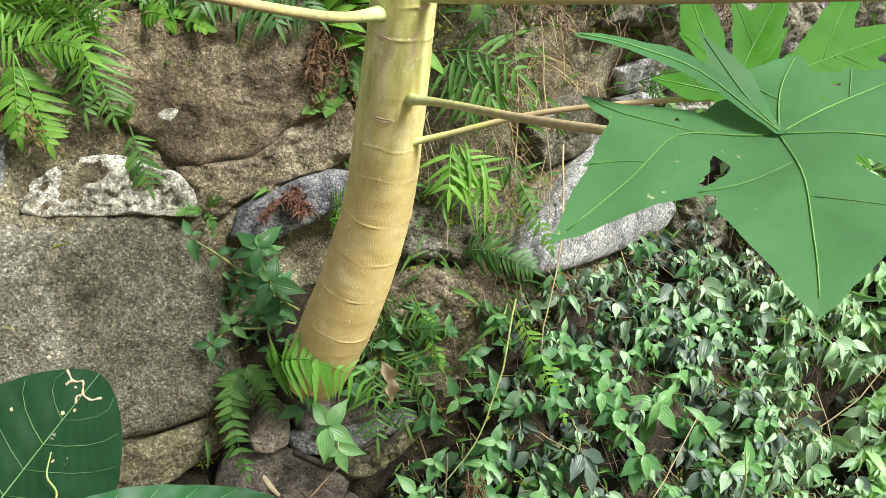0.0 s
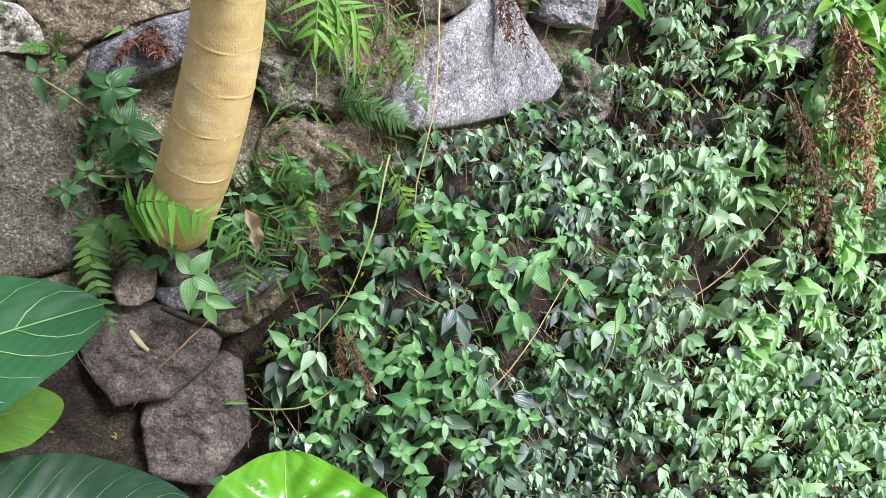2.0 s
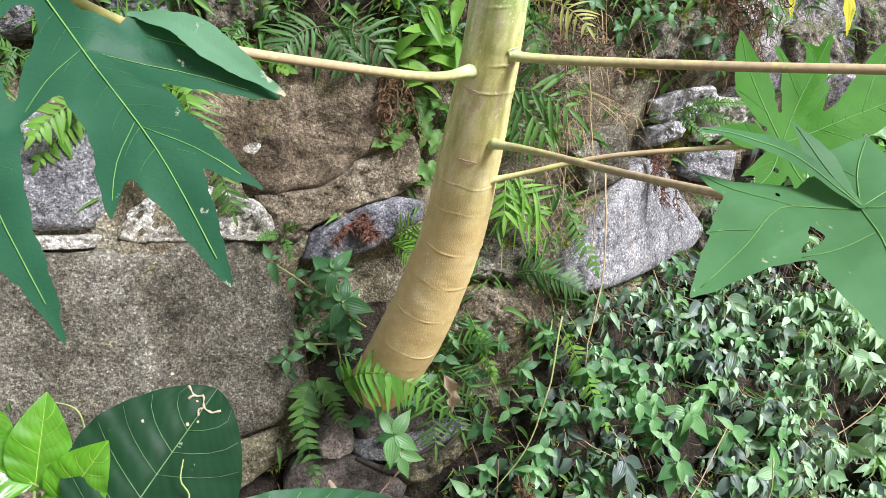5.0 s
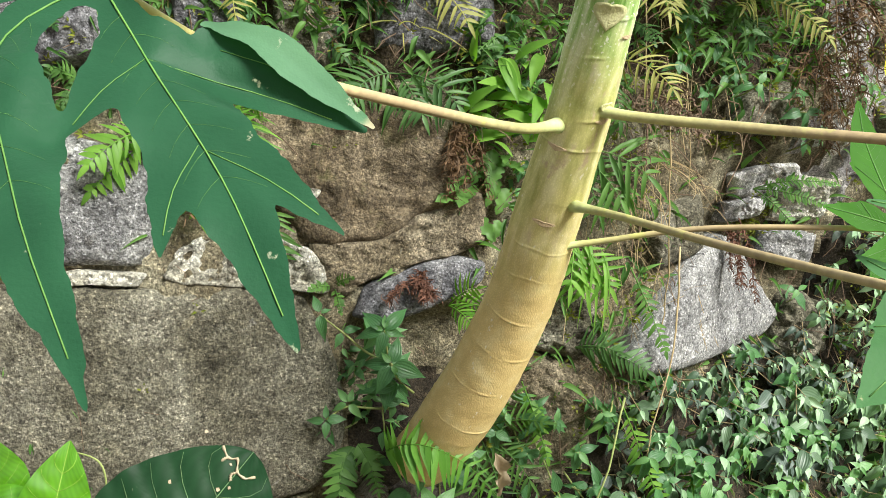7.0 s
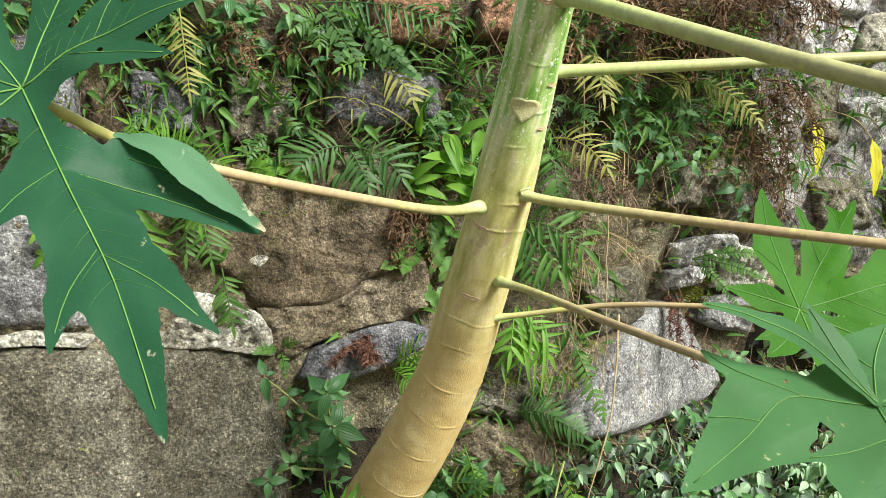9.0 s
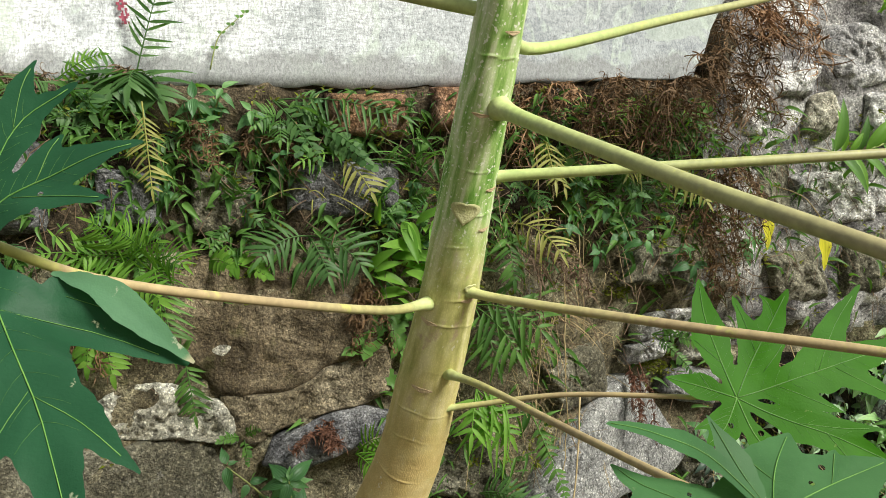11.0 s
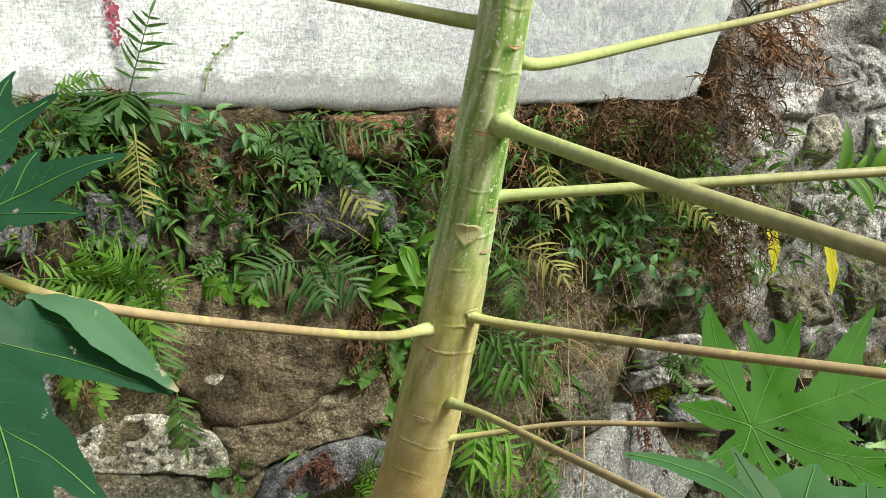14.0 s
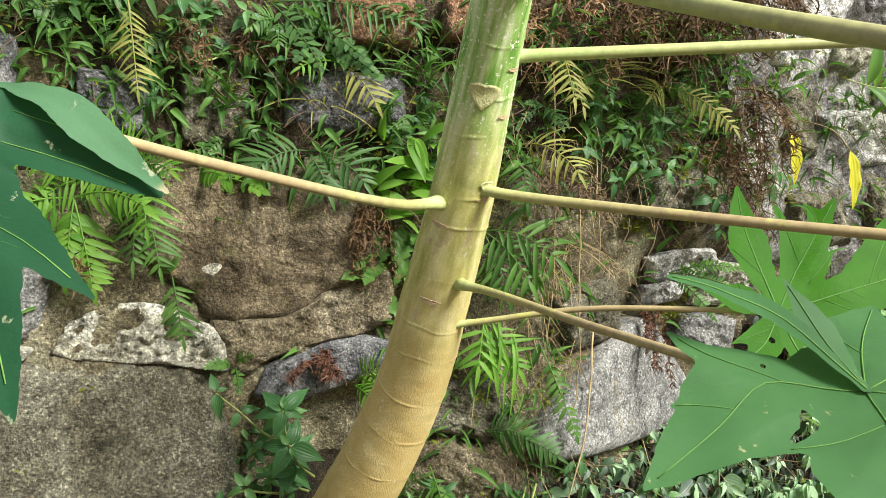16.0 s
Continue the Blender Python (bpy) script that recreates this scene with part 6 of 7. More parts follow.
fern(on_wall(0.21, 0.97, 0.03), [((0.25, -0.6, -0.6), 0.17, dict(PTER, n=11, plen=0.075, pw=0.004, sag=0.6)), ((-0.05, -0.6, -0.7), 0.18, dict(PTER, n=11, plen=0.075, pw=0.004, sag=0.4)), ((0.5, -0.5, -0.2), 0.14, dict(PTER, n=9, plen=0.07, pw=0.004, sag=0.8)), ((0.6, -0.5, 0.4), 0.14, dict(PTER, n=10, plen=0.05)), ((0.5, -0.4, 0.8), 0.12, dict(PTER, n=10, plen=0.045))], M_FERN, "green fern with thin leaflets at the papaya base")
fern(on_wall(0.30, 1.06, 0.03), [((0.15, -0.45, -0.5), 0.15, dict(PTER, n=10, plen=0.035, pw=0.006, sag=0.5))], M_FERN_L, "small bright fern frond on the sandy stone")
fern(on_wall(0.40, 1.12, 0.03), [((0.7, -0.5, 0.1), 0.15, dict(PTER, n=13, plen=0.05, pw=0.005, sag=0.7)), ((0.3, -0.5, 0.2), 0.10, PTER)], M_FERN_D, "dark green fern frond on the wall")
fern(on_wall(0.52, 1.27, 0.04), [((0.25, -0.4, -0.7), 0.17, dict(PTER, n=12, plen=0.035, pw=0.0055, sag=0.3))], M_FERN, "green fern frond hanging down the wall")
fern(on_wall(0.49, 1.02, 0.05), [((0.22, -0.3, -0.8), 0.26, dict(PTER, n=17, plen=0.04, pw=0.0055, sag=0.3))], M_FERN_L, "long light green fern frond trailing over the herbs")
fern(on_wall(0.16, 1.22, 0.04), [((0.3, -0.6, 0.5), 0.09, dict(PTER, n=8, plen=0.04)), ((0.6, -0.5, 0.2), 0.09, dict(PTER, n=8, plen=0.035)), ((0.2, -0.6, 0.0), 0.08, dict(PTER, n=8, plen=0.035))], M_FERN_L, "small bright fern beside the slate-grey stone")
fern(on_wall(-0.05, 1.27, 0.05), [((0.2, -0.5, 0.3), 0.07, dict(NEPH, n=9, plen=0.014)), ((-0.3, -0.5, 0.2), 0.06, dict(NEPH, n=8, plen=0.014)), ((0.0, -0.6, -0.2), 0.06, dict(NEPH, n=8, plen=0.013))], M_FERN, "tiny fern in the mortar joint")
fern(on_wall(1.95, 0.95, 0.08), [((0.1, -0.7, -0.2), 0.2, dict(PTER, sag=0.8)), ((0.6, -0.6, 0.2), 0.2, dict(PTER, sag=0.8)), ((-0.3, -0.5, -0.4), 0.2, PTER)], M_FERN_L, "bright green fern among the herbs")


# ---- broad leaves in front of the wall ----
def heart(s):
    return max(0.0, (min(1, s * 9) ** 0.5) * (1 - s) ** 0.42 * (0.78 + 0.55 * math.sin(math.pi * min(1, s * 1.25))) * 0.86)


def egg(s):
    return max(0.0, math.sin(math.pi * s ** 0.85) ** 0.62 * (1 - 0.1 * s) + 0.01)


def broad_leaf(parent, base, along, normal, length, width, material, vein_mat, profile=egg, fold=0.12, curl=0.12, wave=0.03, nveins=7, vein_r=0.0010, quilt=0.032, label=""):
    """A wide leaf blade with raised midrib, curved side veins and a short stalk."""
    tmpl = blade(width, profile, 64, 20, fold, curl, wave, quilt, nveins)
    m = basis(base, along, normal, length)
    leaf = part("leaf", apply(m, tmpl), material, parent, label)

    def at(s, f, lift):
        w = width * profile(s)
        z = fold * w * abs(f) - curl * s * s + wave * w * math.sin(s * 17 + f * 2) * abs(f)
        z += quilt * w * abs(math.sin(math.pi * (s - 0.06 - 0.18 * abs(f)) * nveins / 0.8)) * min(1, 3 * abs(f))
        return (w * f, s - 0.15 * curl * s * s, z + lift / length)
    veins = [tube([at(s / 16, 0, 0.0010) for s in range(17)], lambda q: vein_r / length * 1.5 * (1 - 0.75 * q), 5)]
    for k in range(nveins):
        c = 0.06 + 0.80 * k / nveins
        for sgn in (-1, 1):
            pts = [at(min(0.99, c + d * (0.16 + 0.05 * d)), sgn * d * 0.93, 0.0008) for d in (0, 0.25, 0.5, 0.75, 1)]
            veins.append(tube(pts, lambda q: vein_r / length * 0.7 * (1 - 0.7 * q), 4))
    part("vein", apply(m, join(veins)), vein_mat, leaf)
    stalk = [Vector(base), Vector(base) - Vector(along).normalized() * 0.05 + Vector((0, 0, -0.01)), Vector(base) - Vector(along).normalized() * 0.10 + Vector((0, 0.0, -0.06))]
    part("leaf_stalk", tube(smooth_path(stalk, 8), 0.0022, 6), M_STEM, leaf)
    return leaf


SAPLING = thing("sapling", (-0.40, -0.62, -0.38), "broad-leaved sapling with large green leaves before the wall", "sapling")
part("stem", tube(smooth_path([(-0.40, -0.62, -0.40), (-0.37, -0.68, 0.3), (-0.36, -0.72, 0.75), (-0.36, -0.66, 1.02)], 20), lambda s: 0.009 - 0.005 * s, 8), M_STEM, SAPLING)
broad_leaf(SAPLING, (-0.24, -0.88, 1.065), (0.62, 0.22, 0.075), (-0.06, -0.66, 0.70), 0.335, 0.27, M_BROAD, M_VEIN_L, egg, 0.06, 0.10, 0.03, 8, 0.0015)
broad_leaf(SAPLING, (-0.315, -0.60, 1.005), (0.50, 0.36, 0.50), (-0.1, -0.85, 0.55), 0.25, 0.48, M_BROAD_D, M_VEIN_D, egg, 0.05, 0.05, 0.02, 6, label="dark leaf with a chewed pale hole near its tip")
broad_leaf(SAPLING, (-0.17, -0.78, 0.875), (0.86, 0.24, -0.22), (-0.1, -0.6, 0.75), 0.31, 0.27, M_BROAD_D, M_VEIN_D, egg, 0.08, 0.10, 0.03, 8)
broad_leaf(SAPLING, (-0.12, -0.72, 0.95), (0.66, 0.5, -0.02), (0.1, -0.6, 0.75), 0.14, 0.34, M_FERN_L, M_VEIN_L, egg, 0.08, 0.2, 0.05, 6)


def chewed_patch():
    """Torn, curled cream margins round an eaten gap near the tip of the dark leaf, and a few specks."""
    m = basis((-0.315, -0.60, 1.005), (0.50, 0.36, 0.50), (-0.1, -0.85, 0.55), 0.25)
    r, geo = random.Random(11), []

    def at(x, y, lift=0.008):
        return m @ Vector((x, y, 0.05 * abs(x) - 0.05 * y * y + lift))
    for pts in (((-0.14, 0.93), (-0.08, 0.90), (-0.04, 0.92), (0.0, 0.87), (0.05, 0.865), (0.09, 0.90)), ((0.0, 0.87), (-0.015, 0.84), (0.005, 0.82)), ((-0.08, 0.90), (-0.10, 0.87))):
        path = smooth_path([at(*p) for p in pts], 18)
        path = [p + Vector((0.0015 * noise.noise(p * 160), 0, 0.0015 * noise.noise(p * 140))) for p in path]
        geo.append(tube(path, lambda s: 0.0022 * (0.25 + 0.75 * abs(math.sin(17 * s + 1))), 5))
    for _ in range(6):
        c = (r.uniform(-0.28, 0.3), r.uniform(0.5, 0.95))
        q = r.uniform(0.004, 0.012)
        pts = [at(c[0] + q * r.uniform(0.6, 1.3) * math.cos(k), c[1] + q * r.uniform(0.6, 1.3) * math.sin(k), 0.009) for k in range(6)]
        geo.append((np.array([tuple(p) for p in pts]), [tuple(range(6))]))
    return geo


for piece in chewed_patch():
    part("torn_margin", piece, M_DEAD_T, SAPLING, "cream torn margin of an eaten gap")

SHRUB = thing("shrub", (0.26, -0.74, -0.38), "young shrub with large glossy bright green leaves", "shrub")
part("stem", tube(smooth_path([(0.26, -0.74, -0.40), (0.24, -0.78, 0.1), (0.25, -0.80, 0.58)], 14), lambda s: 0.007 - 0.003 * s, 8), M_STEM, SHRUB)
broad_leaf(SHRUB, (0.175, -0.85, 0.60), (0.12, 0.60, 0.66), (0.05, -0.68, 0.72), 0.315, 0.50, M_BROAD_L, M_VEIN_B, egg, 0.26, 0.20, 0.16, 7, 0.0011, 0.20)
broad_leaf(SHRUB, (0.02, -0.95, 0.77), (-0.5, 0.2, 0.12), (0.1, -0.6, 0.8), 0.16, 0.42, M_BROAD_L, M_VEIN_B, egg, 0.2, 0.2, 0.12, 5, 0.0012, 0.12)

HERB_L = thing("herb_bush", (-0.43, -0.50, -0.38), "leafy bush with bright yellow-green pointed leaves", "herb")
part("stem", tube(smooth_path([(-0.43, -0.50, -0.40), (-0.42, -0.52, 0.6), (-0.40, -0.51, 1.06)], 14), lambda s: 0.005 - 0.002 * s, 6), M_STEM, HERB_L)
for base, along, normal, ln, wd in (((-0.40, -0.52, 1.07), (0.25, 0.1, 0.95), (0.2, -0.9, 0.35), 0.13, 0.30), ((-0.40, -0.52, 1.08), (-0.7, -0.1, 0.6), (0, -0.8, 0.6), 0.12, 0.34), ((-0.40, -0.53, 1.05), (0.55, -0.3, 0.05), (0, -0.7, 0.7), 0.11, 0.36),
                                    ((-0.42, -0.55, 1.03), (-0.6, -0.4, -0.1), (0, -0.7, 0.7), 0.12, 0.36), ((-0.41, -0.53, 1.00), (0.2, -0.5, -0.5), (0, -0.9, 0.4), 0.11, 0.34), ((-0.44, -0.50, 1.10), (-0.3, 0.2, 0.9), (0.1, -0.9, 0.3), 0.11, 0.32), ((-0.37, -0.53, 1.045), (0.45, -0.2, 0.55), (0.1, -0.9, 0.4), 0.12, 0.34),
                                    ((-0.35, -0.54, 1.01), (0.55, -0.25, -0.1), (0.1, -0.85, 0.5), 0.12, 0.36), ((-0.38, -0.55, 0.99), (0.1, -0.3, -0.5), (0, -0.9, 0.4), 0.12, 0.36), ((-0.45, -0.52, 1.045), (-0.1, -0.3, 0.2), (0.1, -0.8, 0.6), 0.13, 0.38)):
    broad_leaf(HERB_L, base, along, normal, ln, wd, M_BROAD_L, M_VEIN_B, lance, 0.25, 0.15, 0.05, 5, 0.0006, 0.05)


# scattered small ferns and rosettes in the damp upper joints
for k in range(22):
    x, z = rnd.uniform(-0.62, 0.95), rnd.uniform(1.60, 1.90)
    rows = []
    for _ in range(rnd.choice((2, 3, 3, 4))):
        kw = dict(rnd.choice((PTER, PTER, NEPH)), sag=rnd.uniform(0.4, 1.1))
        kw["plen"] = kw["plen"] * rnd.uniform(0.4, 0.7)
        kw["n"] = 7
        rows.append(((jit(1.0), -0.6, jit(0.6)), rnd.uniform(0.045, 0.085), kw))
    mat = rnd.choice((M_FERN, M_FERN_D, M_FERN_D, M_FERN_D))
    fern(on_wall(x, z, 0.03), rows, mat, "small green fern in the damp upper wall")
for x, z, size in ((-0.12, 1.90, 0.05), (-0.07, 1.92, 0.045), (-0.02, 1.88, 0.045), (-0.10, 1.86, 0.04), (0.03, 1.80, 0.035), (0.62, 1.74, 0.038), (0.70, 1.70, 0.04), (0.60, 1.66, 0.038), (0.78, 1.72, 0.045), (-0.45, 1.86, 0.05), (-0.5, 1.8, 0.05), (1.1, 1.62, 0.045), (1.0, 1.52, 0.04)):
    wsprig(x, z, 0.07, size, jit(0.03), 0.05, young=rnd.choice((0, 1)), sag=0.4)


# leafy seedlings trailing under the plaster and beside the trunk
for k in range(46):
    q = rnd.random()
    x, z = (rnd.uniform(-0.30, 0.10), rnd.uniform(1.72, 1.93)) if q < 0.45 else (rnd.uniform(0.45, 0.95), rnd.uniform(1.55, 1.80)) if q < 0.75 else (rnd.uniform(0.20, 0.34), rnd.uniform(1.42, 1.75))
    wsprig(x, z, rnd.uniform(0.02, 0.06), rnd.uniform(0.020, 0.038), jit(0.05), jit(0.05), young=rnd.choice((0, 0, 0, 1)), pairs=rnd.choice((2, 2, 3)), sag=rnd.uniform(0.4, 0.9), label="leafy green seedling trailing on the upper wall")


# ---- lobed weed, grasses, yellow leaves and other plants ----
def lobed(s):
    return max(0.0, (0.55 + 0.45 * abs(math.sin(s * 13))) * math.sin(math.pi * s ** 0.75) ** 0.7 + 0.02)


LOBED = blade(0.30, lobed, 22, 4, 0.2, 0.35, 0.12)
STRAP = blade(0.5, strap, 9, 2, 0.03, 0.55)
LANCE = blade(0.5, lance, 8, 4, 0.10, 0.4)


def leafy(name, loc, label, category, template, leaves, material, group=""):
    th = thing(name, loc, label, category, group)
    for p, along, up, ln, wd in leaves:
        m = basis(p, along, up, ln) @ Matrix.Diagonal((wd, 1, 1, 1))
        part("leaf", apply(m, template), material, th)
    return th


weed = []
for k in range(30):
    x, z = 0.245 + jit(0.055), 1.64 - 0.0085 * k + jit(0.02)
    p = on_wall(x, z, 0.03)
    weed.append((p, (jit(0.9), -0.6, -0.5 + jit(0.6)), (jit(0.3), -0.9, 0.6), rnd.uniform(0.045, 0.085), rnd.uniform(0.7, 1.1)))
leafy("lobed_weed", on_wall(0.24, 1.5), "dark green weed with lobed leaves growing from a wall joint", "weed", LOBED, weed[14:], M_FERN)
bright = []
for k in range(34):
    x, z = 0.27 + jit(0.085), 1.60 + jit(0.085)
    bright.append((on_wall(x, z, 0.05 + jit(0.02)), (0.4 + jit(0.9), -0.6, jit(0.7)), (jit(0.4), -0.8, 0.6), rnd.uniform(0.05, 0.095), rnd.uniform(0.20, 0.34)))
leafy("lance_weed", on_wall(0.27, 1.60), "fresh green weed with narrow leaves behind the trunk", "weed", LANCE, bright, M_FERN_L)


def tuft(loc, n, length, width, spread, material, label, droop=0.0, name="grass_tuft", up=0.8):
    loc = Vector(loc)
    rows = []
    for _ in range(n):
        d = Vector((jit(spread), -rnd.uniform(0.2, 0.7), up * rnd.uniform(0.3, 1.1) - droop))
        rows.append((loc + Vector((jit(0.02), jit(0.005), jit(0.015))), d, (jit(0.4), -0.6, 0.7), length * rnd.uniform(0.6, 1.15), width / length * rnd.uniform(0.7, 1.2)))
    return leafy(name, loc, label, "grass", STRAP, rows, material, "grass tufts in the joints")


tuft(on_wall(0.29, 1.78, 0.03), 18, 0.12, 0.004, 0.6, M_FERN, "green grass tuft with reddish dry tips in a wall joint")
tuft(on_wall(0.10, 1.72, 0.03), 9, 0.10, 0.0035, 0.7, M_FERN_Y, "yellow-green grass tuft on the wall", 0.3)
tuft(on_wall(0.58, 1.47, 0.04), 12, 0.11, 0.002, 1.0, M_STRAW, "dry straw-coloured grass tuft on the wall", 0.6)
tuft(on_wall(0.44, 1.30, 0.05), 4, 0.17, 0.008, 0.35, M_FERN_L, "green grass blades hanging down the wall", 1.0)
tuft(on_wall(0.80, 1.88, 0.04), 18, 0.11, 0.0035, 0.9, M_FERN, "green grass tuft below the plaster", 0.2)
tuft(on_wall(0.41, 1.33, 0.05), 3, 0.15, 0.008, 0.3, M_FERN_L, "light green grass blades behind the trunk", 1.0)
tuft(on_wall(0.36, 1.12, 0.03), 5, 0.07, 0.005, 0.9, M_FERN, "small green grass tuft on the wall", 0.2)
tuft(on_wall(0.70, 1.87, 0.06), 16, 0.10, 0.0035, 1.0, M_FERN_L, "bright green grass tuft among dead ferns", 0.1)
tuft(on_wall(0.90, 1.86, 0.06), 14, 0.12, 0.004, 0.9, M_FERN_L, "bright green grass tuft among dead ferns", 0.2)
tuft(on_wall(0.66, 1.80, 0.06), 14, 0.10, 0.0035, 0.9, M_FERN_Y, "yellowing grass tuft among dead ferns", 0.4)
tuft(on_wall(1.14, 2.20, 0.05), 8, 0.20, 0.012, 1.0, M_BROAD_D, "dark green strap leaves beside the plaster end", 0.2)
tuft(on_wall(1.62, 2.22, 0.05), 8, 0.12, 0.010, 0.9, M_FERN_L, "green leaves on top of the pale stones")

vine = thing("leafy_shoot", on_wall(1.75, 1.88, 0.03), "leaning green shoot with long narrow leaves over pale stones", "weed")
shoot = smooth_path([on_wall(1.75, 1.90, 0.05), on_wall(1.58, 1.86, 0.14), on_wall(1.42, 1.82, 0.17), on_wall(1.28, 1.83, 0.15)], 16)
part("stem", tube(shoot, lambda s: 0.0035 - 0.002 * s, 6), M_STEM, vine)
for k in range(13):
    p = shoot[1 + k]
    for sgn in (-1, 1):
        m = basis(p, (0.25 + jit(0.5), -0.4, sgn * 0.65 + 0.15), (0, -0.8, 0.5), rnd.uniform(0.06, 0.13)) @ Matrix.Diagonal((0.24, 1, 1, 1))
        part("leaf", apply(m, LANCE), M_FERN_L if k % 3 else M_FERN, vine)
for x, z, ln in ((1.103, 1.708, 0.12), (1.245, 1.665, 0.13)):
    p = (x, 0.10, z)
    hung = leafy("yellow_leaf", p, "yellow spotted leaf hanging from a dry stalk", "leaf", blade(0.5, lance, 14, 6, 0.10, 0.12, 0.04), [(p, (0.12, -0.1, -1), (0.3, -1, 0), ln, 0.30)], M_YELLOW, "yellow leaves")
    part("stalk", tube(smooth_path([p, (x - 0.02, 0.14, z + 0.05), tuple(on_wall(x - 0.05, z + 0.09))], 8), 0.0014, 5), M_STRAW, hung)

# leafy weeds on the far part of the bank
for k in range(60):
    x, z = rnd.uniform(1.82, 2.6), rnd.uniform(0.75, 1.45)
    p = on_wall(x, z, 0.05)
    rows = [(p + Vector((jit(0.02), jit(0.02), jit(0.02))), (jit(0.8), -0.6, jit(1.0)), (jit(0.5), -0.7, 0.6), rnd.uniform(0.09, 0.17), rnd.uniform(0.12, 0.24)) for _ in range(8)]
    leafy("lance_weed", p, "bright weed with long narrow leaves on the bank", "weed", LANCE, rows, rnd.choice((M_WEED, M_WEED, M_FERN_L)), "bright weeds on the bank")
for k in range(130):
    x, z = rnd.uniform(1.55, 2.8), rnd.uniform(-0.25, 1.35)
    p = on_wall(x, z, 0.05)
    rows = [(p + Vector((jit(0.03), jit(0.02), jit(0.03))), (jit(1), -0.7, jit(0.8) - 0.1), (jit(0.4), -0.7, 0.7), rnd.uniform(0.045, 0.095), rnd.uniform(0.22, 0.42)) for _ in range(11)]
    leafy("leafy_weed", p, "bright green weed with pointed leaves among the herbs", "weed", LANCE, rows, M_WEED, "bright weeds on the bank")


# ---- dead ferns, stalks, litter ----
def curl_strip(r, p, length, half):
    """One shrivelled leaflet: a narrow twisted ribbon that starts sideways and curls down."""
    d = Vector((r.uniform(-1, 1), r.uniform(-0.7, 0.15), r.uniform(-0.5, 0.3))).normalized()
    axis = Vector((r.uniform(-1, 1), r.uniform(-1, 1), r.uniform(-1, 1))).normalized()
    turn, n, vs = r.uniform(-1.0, 1.0), 8, []
    for k in range(n + 1):
        w = axis.cross(d)
        w = (w.normalized() if w.length > 1e-3 else Vector((1, 0, 0))) * half * (1 - 0.8 * (k / n) ** 2)
        vs += [p - w, p + w + d * half * 0.3]
        p = p + d * length / n
        d = (Matrix.Rotation(turn, 3, axis) @ d + Vector((0, 0, -0.28))).normalized()
        axis = (axis + Vector((r.uniform(-.3, .3), r.uniform(-.3, .3), r.uniform(-.3, .3)))).normalized()
    return np.array([tuple(v) for v in vs]), [(2 * k, 2 * k + 1, 2 * k + 3, 2 * k + 2) for k in range(n)]


def dead_fern(loc, rows, label, material=None, thick=1.0, name="dead_fern"):
    """Dry brown fronds: hanging stalks with shrivelled, curled leaflets."""
    loc = Vector(loc)
    th = thing(name, loc, label, "dead fern", "dead ferns on the wall")
    material = material or M_DEAD
    r = random.Random(int(abs(loc.x * 977 + loc.z * 331)))
    for d, length, plen in rows:
        wide = 0.055 if loc.z > 1.85 else 0.02
        p, d = loc + Vector((r.uniform(-wide, wide), r.uniform(-.015, .005), r.uniform(-wide, wide) * 0.6)), Vector(d).normalized()
        path = [p]
        for _ in range(12):
            d = (d + Vector((r.uniform(-.15, .15), r.uniform(-.08, .08), -0.16))).normalized()
            path.append(path[-1] + d * length / 12)
        geo = [tube(path, lambda s: 0.0016 - 0.0008 * s, 4, False)]
        for q in path[2:]:
            for _ in range(4 if loc.z > 1.4 else 8):
                geo.append(curl_strip(r, q, plen * r.uniform(0.7, 1.9), 0.0013 * thick * r.uniform(0.5, 1.4)))
        part("frond", join(geo), material, th)
    return th


def fan(n, length, plen, spread=0.8, up=0.1):
    return [((jit(spread), -rnd.uniform(0.3, 0.8), up + jit(0.5)), length * rnd.uniform(0.6, 1.15), plen) for _ in range(n)]


dead_fern(on_wall(0.69, 1.93, 0.03), fan(13, 0.14, 0.028, 1.2), "matted brown dead fern under the plaster edge")
dead_fern(on_wall(0.60, 1.90, 0.03), fan(6, 0.13, 0.03, 1.4), "matted brown dead fern under the plaster edge", M_RUST)
dead_fern(on_wall(0.84, 1.93, 0.04), fan(10, 0.16, 0.035, 1.0), "brown dead fern clump beside the plaster end")
dead_fern(on_wall(0.91, 1.98, 0.05), fan(8, 0.18, 0.035, 0.8), "brown dead fern hanging by the plaster end")
dead_fern(on_wall(1.10, 2.16, 0.10), fan(9, 0.18, 0.05, 0.9, 0.2), "curly brown dead fern over pale stones", M_RUST, 1.3)
dead_fern(on_wall(1.0, 2.07, 0.06), fan(7, 0.20, 0.045, 0.5), "curly brown dead fern over pale stones", M_DEAD, 1.1)
dead_fern(on_wall(1.02, 1.80, 0.05), fan(11, 0.26, 0.035, 0.45, -0.4), "long brown dead fern hanging down the wall")
dead_fern(on_wall(0.97, 1.68, 0.05), fan(7, 0.20, 0.03, 0.4, -0.4), "long brown dead fern hanging down the wall")
dead_fern(on_wall(0.82, 1.33, 0.08), fan(4, 0.17, 0.013, 0.12, -0.5), "reddish dead fern hanging over the granite stone", M_CRIMSON, 1.2)
dead_fern(on_wall(1.80, 1.16, 0.09), fan(15, 0.50, 0.026, 0.05, -0.8), "long rust-brown dead fern hanging over the herbs", M_RUST, 1.9)
dead_fern(on_wall(1.67, 0.98, 0.08), fan(10, 0.44, 0.018, 0.06, -0.8), "long dark dead fern hanging over the herbs", M_DEAD, 1.6)
